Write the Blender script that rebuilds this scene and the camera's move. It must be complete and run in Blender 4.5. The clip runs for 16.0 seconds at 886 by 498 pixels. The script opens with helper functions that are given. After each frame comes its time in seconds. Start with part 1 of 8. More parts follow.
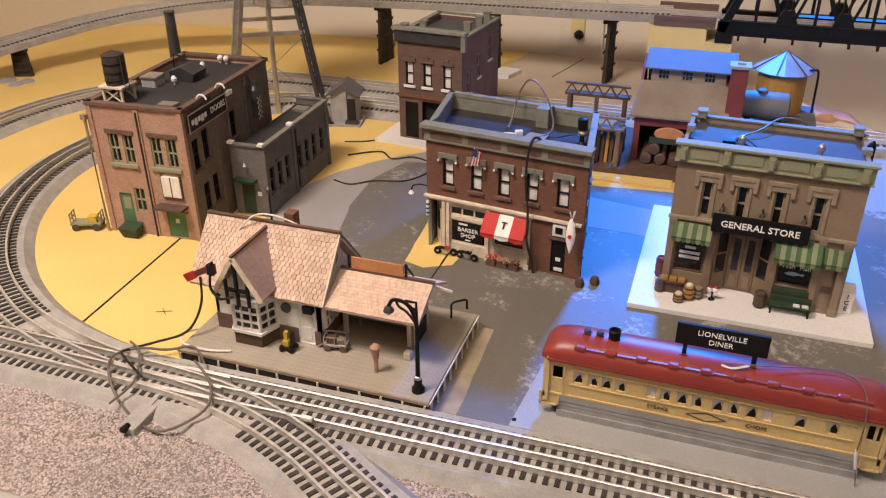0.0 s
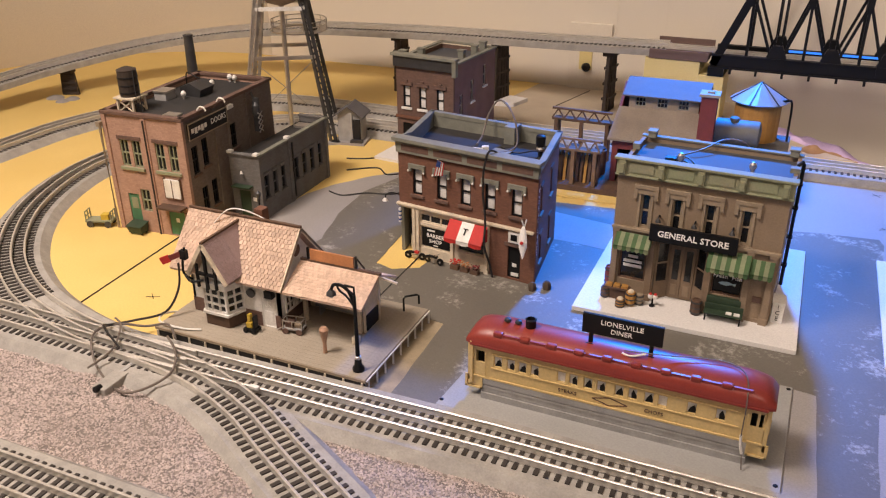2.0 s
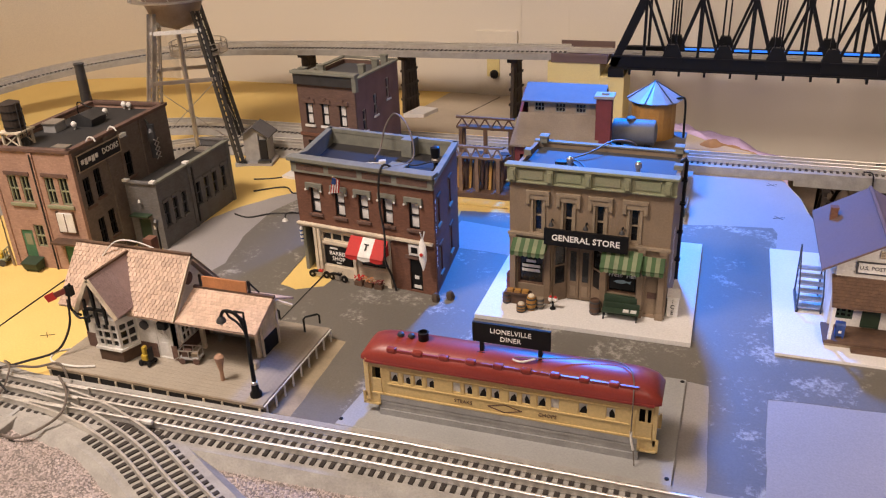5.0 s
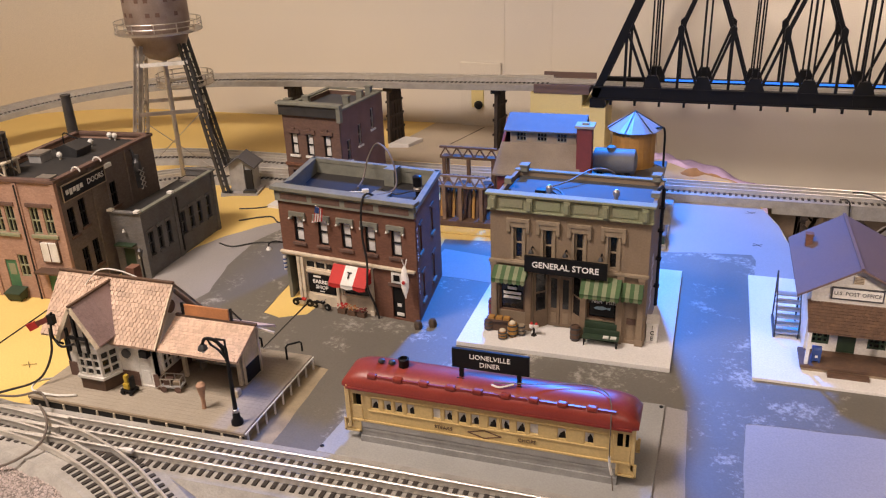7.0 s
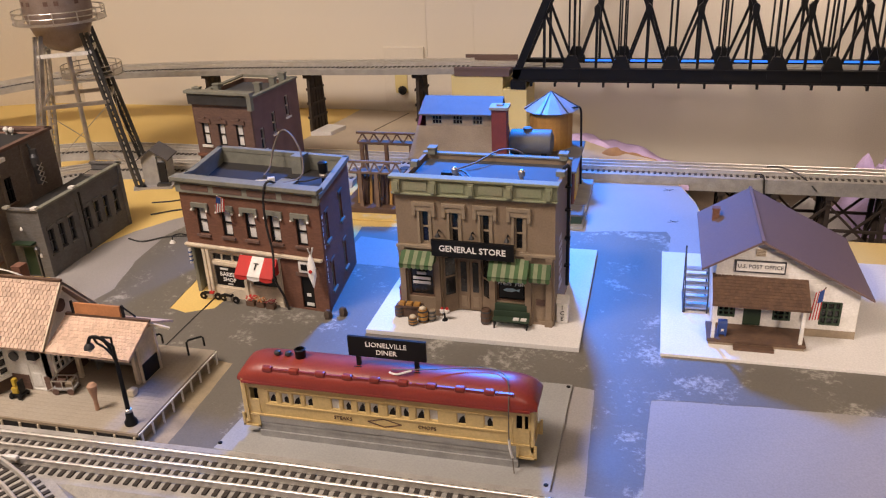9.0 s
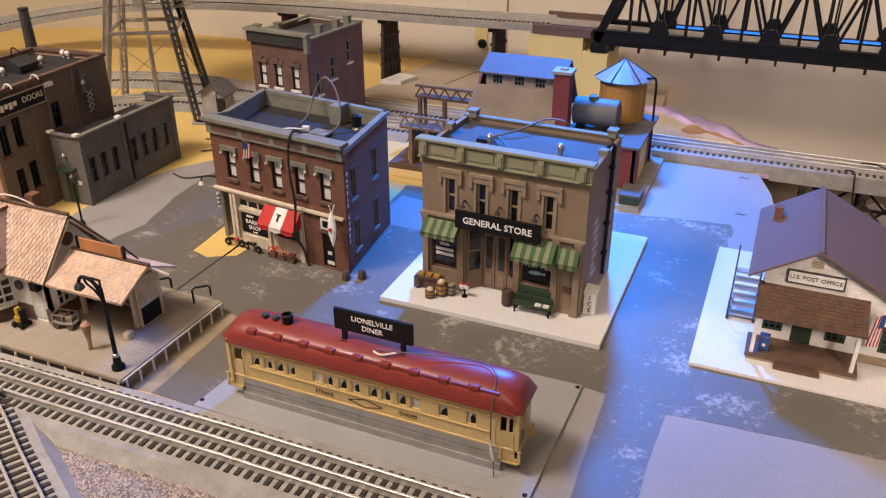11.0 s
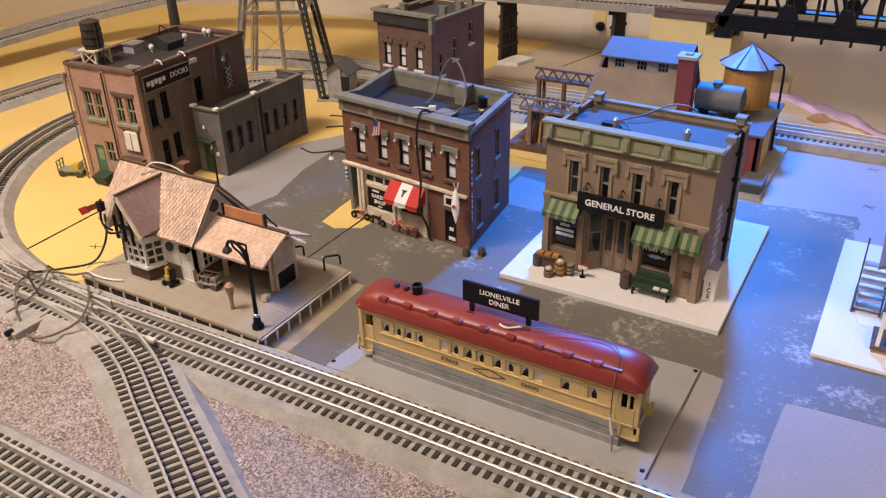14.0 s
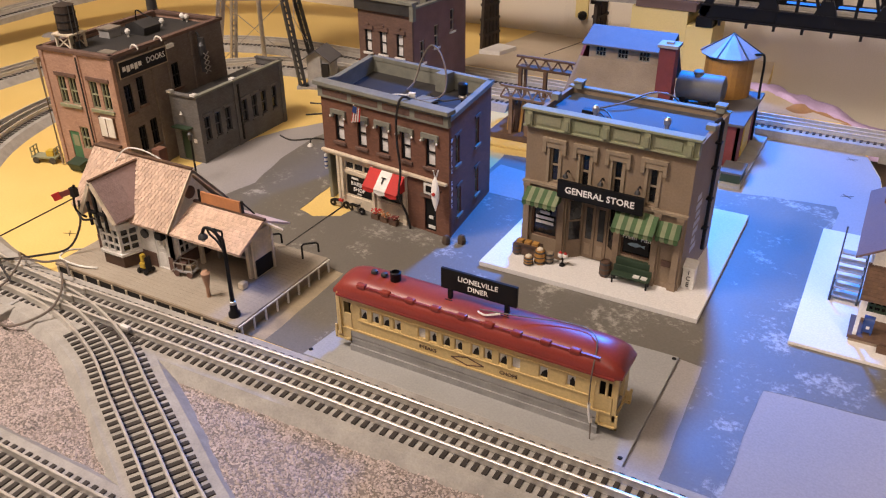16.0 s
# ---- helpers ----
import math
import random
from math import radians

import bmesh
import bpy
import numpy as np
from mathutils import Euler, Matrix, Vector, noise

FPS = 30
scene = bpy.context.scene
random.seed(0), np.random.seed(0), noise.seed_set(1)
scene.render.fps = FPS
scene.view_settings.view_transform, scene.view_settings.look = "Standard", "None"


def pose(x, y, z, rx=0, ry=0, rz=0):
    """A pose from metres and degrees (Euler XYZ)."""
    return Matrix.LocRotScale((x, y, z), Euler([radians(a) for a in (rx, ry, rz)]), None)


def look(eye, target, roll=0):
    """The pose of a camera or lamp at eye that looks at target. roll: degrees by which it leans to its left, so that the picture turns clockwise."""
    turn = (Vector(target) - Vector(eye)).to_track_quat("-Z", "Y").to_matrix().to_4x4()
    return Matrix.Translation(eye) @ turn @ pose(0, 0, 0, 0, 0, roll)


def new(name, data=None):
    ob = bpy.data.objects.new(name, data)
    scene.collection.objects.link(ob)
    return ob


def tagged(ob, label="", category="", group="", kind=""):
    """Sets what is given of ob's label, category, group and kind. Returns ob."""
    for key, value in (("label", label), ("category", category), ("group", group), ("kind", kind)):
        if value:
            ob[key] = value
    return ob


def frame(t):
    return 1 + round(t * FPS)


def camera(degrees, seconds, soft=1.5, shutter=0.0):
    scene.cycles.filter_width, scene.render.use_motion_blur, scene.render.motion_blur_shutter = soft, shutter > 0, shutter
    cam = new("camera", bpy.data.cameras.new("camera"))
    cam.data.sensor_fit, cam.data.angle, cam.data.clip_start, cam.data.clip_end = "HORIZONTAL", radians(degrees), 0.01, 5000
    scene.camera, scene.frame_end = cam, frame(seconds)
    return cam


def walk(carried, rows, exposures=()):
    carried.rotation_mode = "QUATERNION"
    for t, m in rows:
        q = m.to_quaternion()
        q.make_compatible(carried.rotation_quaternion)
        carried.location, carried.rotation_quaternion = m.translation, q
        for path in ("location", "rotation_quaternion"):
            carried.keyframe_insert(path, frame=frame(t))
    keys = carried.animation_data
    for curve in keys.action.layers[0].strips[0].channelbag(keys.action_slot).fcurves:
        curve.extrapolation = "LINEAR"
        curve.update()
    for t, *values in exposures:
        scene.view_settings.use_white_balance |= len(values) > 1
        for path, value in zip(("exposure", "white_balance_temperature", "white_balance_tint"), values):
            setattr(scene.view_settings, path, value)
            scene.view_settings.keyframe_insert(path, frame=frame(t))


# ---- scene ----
U = 0.072  # metres in one layout unit
cam = camera(56.75, 16.0, 1.2)
# seconds, eye, point looked at (layout units, z from the table top), roll
ROWS = [
    (0.0, (0.813, -10.854, 6.828), (-2.062, -2.578, 2.006), -0.35),
    (0.5, (1.457, -10.912, 6.740), (-1.276, -2.583, 1.928), 0.09),
    (1.0, (2.109, -11.152, 6.970), (-0.670, -2.676, 2.450), 2.03),
    (1.5, (2.586, -11.359, 6.820), (-0.801, -3.098, 2.316), 0.38),
    (2.0, (2.759, -11.463, 6.839), (-0.859, -3.251, 2.425), -0.35),
    (2.5, (2.896, -11.366, 6.776), (-0.842, -3.203, 2.372), -0.80),
    (3.0, (3.023, -11.224, 6.812), (-0.836, -3.105, 2.430), -1.71),
    (3.5, (3.083, -11.171, 6.813), (-0.808, -3.060, 2.447), -2.43),
    (4.0, (3.445, -11.151, 6.743), (0.138, -2.812, 2.325), -2.00),
    (4.2, (3.466, -11.116, 6.773), (0.322, -2.719, 2.346), -1.89),
    (6.5, (3.478, -11.236, 6.942), (0.505, -2.594, 2.883), -2.22),
    (7.0, (3.637, -11.240, 6.910), (0.699, -2.559, 2.910), -2.19),
    (7.5, (3.704, -11.267, 6.885), (0.878, -2.545, 2.891), -2.23),
    (8.0, (3.831, -11.215, 6.814), (1.245, -2.438, 2.780), -2.42),
    (8.5, (3.983, -11.118, 6.831), (1.561, -2.311, 2.762), -2.54),
    (8.7, (4.130, -11.028, 6.757), (1.738, -2.226, 2.658), -2.77),
    (10.8, (4.931, -9.499, 6.605), (2.046, -1.070, 2.063), 0.80),
    (11.0, (5.119, -9.590, 6.573), (1.662, -1.432, 1.937), -0.11),
    (11.5, (5.341, -9.882, 6.582), (1.183, -2.106, 1.865), -0.53),
    (12.0, (5.295, -9.973, 6.627), (0.941, -2.351, 1.836), -1.16),
    (12.5, (5.155, -9.982, 6.650), (0.739, -2.421, 1.820), -1.08),
    (13.0, (4.999, -10.040, 6.695), (0.543, -2.500, 1.867), -1.12),
    (13.5, (4.959, -10.027, 6.678), (0.505, -2.496, 1.836), -1.18),
    (14.0, (4.922, -10.100, 6.720), (0.477, -2.555, 1.892), -1.25),
    (14.5, (4.930, -10.152, 6.696), (0.529, -2.604, 1.833), -1.09),
    (15.0, (4.914, -10.118, 6.692), (0.542, -2.547, 1.836), -0.90),
    (15.5, (4.919, -10.085, 6.669), (0.593, -2.506, 1.786), -0.67),
    (16.0, (4.948, -10.030, 6.629), (0.706, -2.429, 1.707), -0.46),
]
walk(cam, [(t, look(Vector(e) * U, Vector(g) * U, roll)) for t, e, g, roll in ROWS])

# ---- light ----
world = bpy.data.worlds.new("room_dusk")
scene.world = world
world.use_nodes = True
world.node_tree.nodes["Background"].inputs[0].default_value = (1.0, 0.78, 0.55, 1)
world.node_tree.nodes["Background"].inputs[1].default_value = 0.05


def lamp(name, kind, place, aim, power, colour, size=0.3, spot=None):
    data = bpy.data.lights.new(name, kind)
    data.energy, data.color = power, colour
    if kind == "AREA":
        data.shape, data.size = "DISK", size
    else:
        data.shadow_soft_size = size
    if spot:
        data.spot_size, data.spot_blend = radians(spot), 1.0
    ob = new(name, data)
    ob.matrix_world = look(Vector(place) * U, Vector(aim) * U)
    return ob


WARM, BLUE = (1.0, 0.79, 0.65), (0.0, 0.21, 1.0)
lamp("unseen_warm_lamp", "SPOT", (-10, -10, 23), (-7, 3, 0), 180, (1.0, 0.83, 0.72), 0.25, 106)
lamp("unseen_warm_lamp", "AREA", (-1, -15, 23), (0, 0, 0), 10, WARM, 0.5)
# Added low frontal fill for the facades on the right, not at the ceiling.
lamp("unseen_warm_lamp", "AREA", (10, -19, 16), (8, 2, 0), 4, WARM, 0.5)
# Added narrow fill that brightens the post office front; no such lamp known.
lamp("post_office_fill", "SPOT", (14, -13, 10), (7.4, 0.9, 0.5), 42, WARM, 0.1, 31)
# Unseen fill spot, added to lift the wall behind the bridge.
lamp("wall_lamp", "SPOT", (11.5, 8.4, 16), (7.5, 13.5, 3.5), 95, WARM, 0.2, 52)
lamp("blue_lamp", "SPOT", (0.0, 13.0, 11.0), (1.7, 4.0, 0), 185, BLUE, 0.06, 56)

# ---- materials ----
def mat(name, colour, rough=0.7, metal=0.0, other=None, scale=60.0, mix=0.5, bump=0.15, fine=500.0, island=0.0):
    """A node material: two noise scales of colour, fine relief, roughness that varies."""
    m = bpy.data.materials.new(name)
    m.use_nodes = True
    n, l = m.node_tree.nodes, m.node_tree.links
    b = n["Principled BSDF"]
    b.inputs["Metallic"].default_value = metal
    co = n.new("ShaderNodeTexCoord")
    big, small = n.new("ShaderNodeTexNoise"), n.new("ShaderNodeTexNoise")
    big.inputs["Scale"].default_value, big.inputs["Detail"].default_value = scale, 6
    small.inputs["Scale"].default_value, small.inputs["Detail"].default_value = fine, 3
    l.new(co.outputs["Object"], big.inputs["Vector"])
    l.new(co.outputs["Object"], small.inputs["Vector"])
    ramp = n.new("ShaderNodeValToRGB")
    ramp.color_ramp.elements[0].position, ramp.color_ramp.elements[1].position = 0.5 - mix * 0.4, 0.5 + mix * 0.4
    other = other or tuple(c * 0.72 for c in colour)
    ramp.color_ramp.elements[0].color, ramp.color_ramp.elements[1].color = (*other, 1), (*colour, 1)
    l.new(big.outputs["Fac"], ramp.inputs["Fac"])
    hsv = n.new("ShaderNodeHueSaturation")
    val = n.new("ShaderNodeMapRange")
    val.inputs["To Min"].default_value, val.inputs["To Max"].default_value = 0.8, 1.2
    l.new(small.outputs["Fac"], val.inputs["Value"])
    l.new(ramp.outputs["Color"], hsv.inputs["Color"])
    l.new(val.outputs["Result"], hsv.inputs["Value"])
    last = hsv.outputs["Color"]
    if island:
        rnd = n.new("ShaderNodeObjectInfo")
        geo = n.new("ShaderNodeNewGeometry")
        add = n.new("ShaderNodeMath")
        add.operation = "ADD"
        l.new(rnd.outputs["Random"], add.inputs[0])
        l.new(geo.outputs["Random Per Island"], add.inputs[1])
        r2 = n.new("ShaderNodeMapRange")
        r2.inputs["From Max"].default_value = 2.0
        r2.inputs["To Min"].default_value, r2.inputs["To Max"].default_value = 1 - island, 1 + island
        l.new(add.outputs[0], r2.inputs["Value"])
        h2 = n.new("ShaderNodeHueSaturation")
        l.new(last, h2.inputs["Color"])
        l.new(r2.outputs["Result"], h2.inputs["Value"])
        last = h2.outputs["Color"]
    l.new(last, b.inputs["Base Color"])
    rr = n.new("ShaderNodeMapRange")
    rr.inputs["To Min"].default_value, rr.inputs["To Max"].default_value = max(0.02, rough - 0.12), min(1, rough + 0.12)
    l.new(big.outputs["Fac"], rr.inputs["Value"])
    l.new(rr.outputs["Result"], b.inputs["Roughness"])
    if bump:
        bn = n.new("ShaderNodeBump")
        bn.inputs["Strength"].default_value, bn.inputs["Distance"].default_value = bump, 0.001
        l.new(small.outputs["Fac"], bn.inputs["Height"])
        l.new(bn.outputs["Normal"], b.inputs["Normal"])
    return m


def paned(name, colour, rough, trans=0.0):
    m = mat(name, colour, rough, bump=0)
    m.node_tree.nodes["Principled BSDF"].inputs["Transmission Weight"].default_value = trans
    return m


def bricked(name, colour, other, mortar, scale=1.0, rough=0.8):
    """Brick courses at model scale on upright faces, with sooty stains at a larger scale."""
    m = mat(name, colour, rough, other=other, scale=45, mix=0.9, bump=0.2)
    n, l = m.node_tree.nodes, m.node_tree.links
    co = next(q for q in n if q.type == "TEX_COORD")
    sep, com, add = n.new("ShaderNodeSeparateXYZ"), n.new("ShaderNodeCombineXYZ"), n.new("ShaderNodeMath")
    l.new(co.outputs["Object"], sep.inputs[0])
    l.new(sep.outputs["X"], add.inputs[0])
    l.new(sep.outputs["Y"], add.inputs[1])
    l.new(add.outputs[0], com.inputs["X"])
    l.new(sep.outputs["Z"], com.inputs["Y"])
    br = n.new("ShaderNodeTexBrick")
    br.inputs["Scale"].default_value = 110 * scale
    br.inputs["Mortar Size"].default_value = 0.03
    br.inputs["Color1"].default_value, br.inputs["Color2"].default_value = (1, 1, 1, 1), (0.72, 0.7, 0.7, 1)
    br.inputs["Mortar"].default_value = (*mortar, 1)
    l.new(com.outputs[0], br.inputs["Vector"])
    b = n["Principled BSDF"]
    src = b.inputs["Base Color"].links[0].from_socket
    mul = n.new("ShaderNodeMixRGB")
    mul.blend_type, mul.inputs["Fac"].default_value = "MULTIPLY", 0.8
    l.new(src, mul.inputs["Color1"])
    l.new(br.outputs["Color"], mul.inputs["Color2"])
    l.new(mul.outputs["Color"], b.inputs["Base Color"])
    return m


def flaked(name, colour, flake, amount=0.66, scale=22.0):
    """Worn floor paint: pale flakes in irregular clusters."""
    m = mat(name, colour, 0.55, other=tuple(c * 0.8 for c in colour), scale=14, mix=1.0, bump=0.1)
    n, l = m.node_tree.nodes, m.node_tree.links
    co = next(q for q in n if q.type == "TEX_COORD")
    a, c = n.new("ShaderNodeTexNoise"), n.new("ShaderNodeTexNoise")
    a.inputs["Scale"].default_value, a.inputs["Detail"].default_value, a.inputs["Roughness"].default_value = scale, 10, 0.78
    c.inputs["Scale"].default_value, c.inputs["Detail"].default_value, c.inputs["Distortion"].default_value = scale * 0.13, 3, 0.6
    for q in (a, c):
        l.new(co.outputs["Object"], q.inputs["Vector"])
    s = n.new("ShaderNodeMath")
    s.operation = "MULTIPLY"
    l.new(a.outputs["Fac"], s.inputs[0])
    l.new(c.outputs["Fac"], s.inputs[1])
    r = n.new("ShaderNodeValToRGB")
    r.color_ramp.elements[0].position, r.color_ramp.elements[1].position = amount * 0.5, amount * 0.5 + 0.09
    l.new(s.outputs[0], r.inputs["Fac"])
    b = n["Principled BSDF"]
    src = b.inputs["Base Color"].links[0].from_socket
    mix = n.new("ShaderNodeMixRGB")
    mix.inputs["Color2"].default_value = (*flake, 1)
    l.new(r.outputs["Color"], mix.inputs["Fac"])
    l.new(src, mix.inputs["Color1"])
    l.new(mix.outputs["Color"], b.inputs["Base Color"])
    return m


YELLOW = mat("yellow_paint", (0.74, 0.54, 0.19), 0.6, other=(0.68, 0.48, 0.15), scale=7, bump=0.08)
WHITEB = mat("foam_board", (0.72, 0.70, 0.68), 0.6, other=(0.67, 0.645, 0.62), scale=10, bump=0.04)
PALE = mat("pale_board", (0.32, 0.30, 0.295), 0.7, other=(0.285, 0.268, 0.26), scale=9, bump=0.08)
PLATE = mat("grey_plate", (0.34, 0.335, 0.33), 0.55, other=(0.30, 0.30, 0.29), scale=14, bump=0.05)
ROAD = flaked("road_paint", (0.155, 0.142, 0.12), (0.36, 0.34, 0.30), 0.60, 130.0)
ROADBED = mat("foam_roadbed", (0.38, 0.36, 0.33), 0.9, bump=0.5)
EARTH = mat("ballast_glue", (0.30, 0.25, 0.225), 0.95, other=(0.10, 0.088, 0.08), scale=90, mix=0.8, bump=1.0)
STONES = mat("ballast_stones", (0.55, 0.47, 0.445), 0.85, other=(0.36, 0.30, 0.275), scale=14, mix=1.0, bump=0.3, island=0.5)
WALLP = mat("wall_paint", (0.74, 0.68, 0.58), 0.8, other=(0.68, 0.62, 0.53), scale=2.5, mix=1.0, bump=0.05)
CEIL = mat("ceiling_paint", (0.75, 0.72, 0.66), 0.85, bump=0.05)
RAIL = mat("rail_steel", (0.82, 0.79, 0.74), 0.36, 0.62, other=(0.70, 0.66, 0.60), scale=90, bump=0.05)
TIE = mat("tie_plastic", (0.035, 0.028, 0.024), 0.7, island=0.4)
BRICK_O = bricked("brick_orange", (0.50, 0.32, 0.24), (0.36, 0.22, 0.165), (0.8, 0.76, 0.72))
BRICK_D = bricked("brick_dark", (0.20, 0.092, 0.058), (0.14, 0.063, 0.040), (0.8, 0.75, 0.7))
BRICK_B = bricked("brick_brown", (0.18, 0.105, 0.08), (0.11, 0.068, 0.055), (0.8, 0.75, 0.7))
# Greyer, darker brick, used only on the factory's right wall.
BRICK_GREY = bricked("brick_grey_brown", (0.20, 0.165, 0.145), (0.125, 0.095, 0.078), (0.8, 0.78, 0.75))
SLATE = bricked("grey_block", (0.175, 0.175, 0.18), (0.12, 0.105, 0.09), (0.7, 0.7, 0.7))
STONE = mat("tan_stone", (0.27, 0.20, 0.135), 0.8, other=(0.21, 0.155, 0.105), scale=50, mix=0.8)
SAGE = mat("sage_green", (0.23, 0.27, 0.16), 0.7, other=(0.27, 0.25, 0.17), scale=45, mix=0.8)
GREYGREEN = mat("grey_green", (0.22, 0.22, 0.18), 0.7, scale=60)
TRIM = mat("tan_trim", (0.33, 0.26, 0.18), 0.75, scale=80)
LETTER = mat("letter_white", (0.92, 0.90, 0.87), 0.5, other=(0.88, 0.86, 0.82), bump=0)
DOORTAN = mat("tan_door", (0.22, 0.155, 0.10), 0.7, other=(0.16, 0.11, 0.07), scale=80)
CREAMT = mat("cream_trim", (0.74, 0.64, 0.49), 0.65, scale=80)
WHITE = mat("white_paint", (0.80, 0.78, 0.75), 0.55, other=(0.62, 0.60, 0.55), scale=60, bump=0.05)
BLACK = mat("black_plastic", (0.008, 0.008, 0.009), 0.5, bump=0.05)
BLACK.node_tree.nodes["Principled BSDF"].inputs["Specular IOR Level"].default_value = 0.25
TAR = mat("tar_roof", (0.03, 0.028, 0.028), 0.8, other=(0.02, 0.019, 0.019), scale=30)
BLUEROOF = mat("grey_roof_paint", (0.075, 0.078, 0.09), 0.75, scale=20, bump=0.1)
# Near-black for shade in interiors and recesses; also joints and drawn marks.
DARK = mat("dark_shade_and_marks", (0.012, 0.010, 0.009), 0.8, bump=0)
GLASS = paned("window_glass", (0.015, 0.016, 0.018), 0.12)
SHADE = mat("white_shade", (0.80, 0.78, 0.75), 0.7, bump=0)
GREEND = mat("green_door", (0.07, 0.20, 0.105), 0.6, scale=60)
GREENK = mat("dark_green", (0.03, 0.055, 0.03), 0.6)
RED = mat("red_plastic", (0.27, 0.042, 0.03), 0.38, other=(0.22, 0.034, 0.026), scale=20, bump=0.05)
REDC = mat("red_cloth", (0.55, 0.03, 0.025), 0.7)
BRICKP = mat("barn_red", (0.20, 0.04, 0.035), 0.7)
CREAM = mat("cream_plastic", (0.62, 0.47, 0.22), 0.42, other=(0.58, 0.43, 0.19), scale=16, bump=0.03)
SKIRT = mat("grey_plastic", (0.36, 0.355, 0.35), 0.5, bump=0.03)
SHINGLE = mat("tan_shingle", (0.62, 0.46, 0.36), 0.8, other=(0.50, 0.36, 0.27), scale=40, island=0.3)
# Tan shingle again, with the dim blue light on one slope mixed in.
SHINGLE_BLUELIT = mat("bluelit_shingle", (0.33, 0.24, 0.235), 0.8, other=(0.27, 0.19, 0.185), scale=40, island=0.2)
BROWN = mat("brown_wood", (0.13, 0.075, 0.045), 0.75, other=(0.08, 0.045, 0.03), scale=120, island=0.3)
GOLDEN = mat("golden_wood", (0.42, 0.22, 0.05), 0.7, other=(0.33, 0.16, 0.035), scale=120, island=0.35)
PIERW = mat("dark_pier", (0.05, 0.035, 0.027), 0.8, other=(0.025, 0.018, 0.014), scale=90)
YBLOCK = mat("yellow_block", (0.72, 0.60, 0.28), 0.7, other=(0.66, 0.54, 0.24), scale=9, bump=0.06)
SILVER = mat("silver_metal", (0.62, 0.58, 0.54), 0.38, 0.85, scale=60, bump=0.05)
RUST = mat("weathered_tank", (0.40, 0.34, 0.31), 0.55, 0.5, other=(0.16, 0.10, 0.08), scale=28, mix=0.9)
GUN = mat("gunmetal", (0.09, 0.09, 0.095), 0.45, 0.6)
TINROOF = mat("tin_roof", (0.12, 0.115, 0.12), 0.75, 0.0, other=(0.08, 0.075, 0.08), scale=40, mix=0.8)
CONEROOF = mat("cone_tin_roof", (0.34, 0.35, 0.38), 0.45, 0.4, scale=30)
GANTRYW = mat("gantry_wood", (0.24, 0.15, 0.09), 0.8, other=(0.15, 0.09, 0.055), scale=90)
TANKGREY = mat("tank_grey", (0.17, 0.17, 0.165), 0.6, 0.15, other=(0.11, 0.11, 0.105), scale=35, mix=0.8)
DECK = mat("platform_planks", (0.35, 0.305, 0.245), 0.7, other=(0.30, 0.26, 0.205), scale=25, island=0.05)
# The lilac is coloured light on the plaster hills, put into the base colour.
CLOTH = mat("lilac_lit_cloth", (0.52, 0.40, 0.66), 0.8, scale=20)
WIRE = mat("grey_wire", (0.16, 0.13, 0.11), 0.5, bump=0)
WIREB = mat("black_wire", (0.02, 0.018, 0.018), 0.5, bump=0)
ROCK = mat("brown_rock", (0.11, 0.075, 0.05), 0.9, other=(0.04, 0.028, 0.02), scale=25, mix=0.9, bump=0.6)
BLUEP = mat("blue_paint", (0.03, 0.07, 0.25), 0.5)
YPAINT = mat("yellow_plastic", (0.65, 0.45, 0.05), 0.5)
CLAY = mat("orange_clay", (0.55, 0.24, 0.10), 0.6)
MAUVE = mat("mauve_roof", (0.155, 0.10, 0.085), 0.8, other=(0.13, 0.085, 0.08), scale=12)

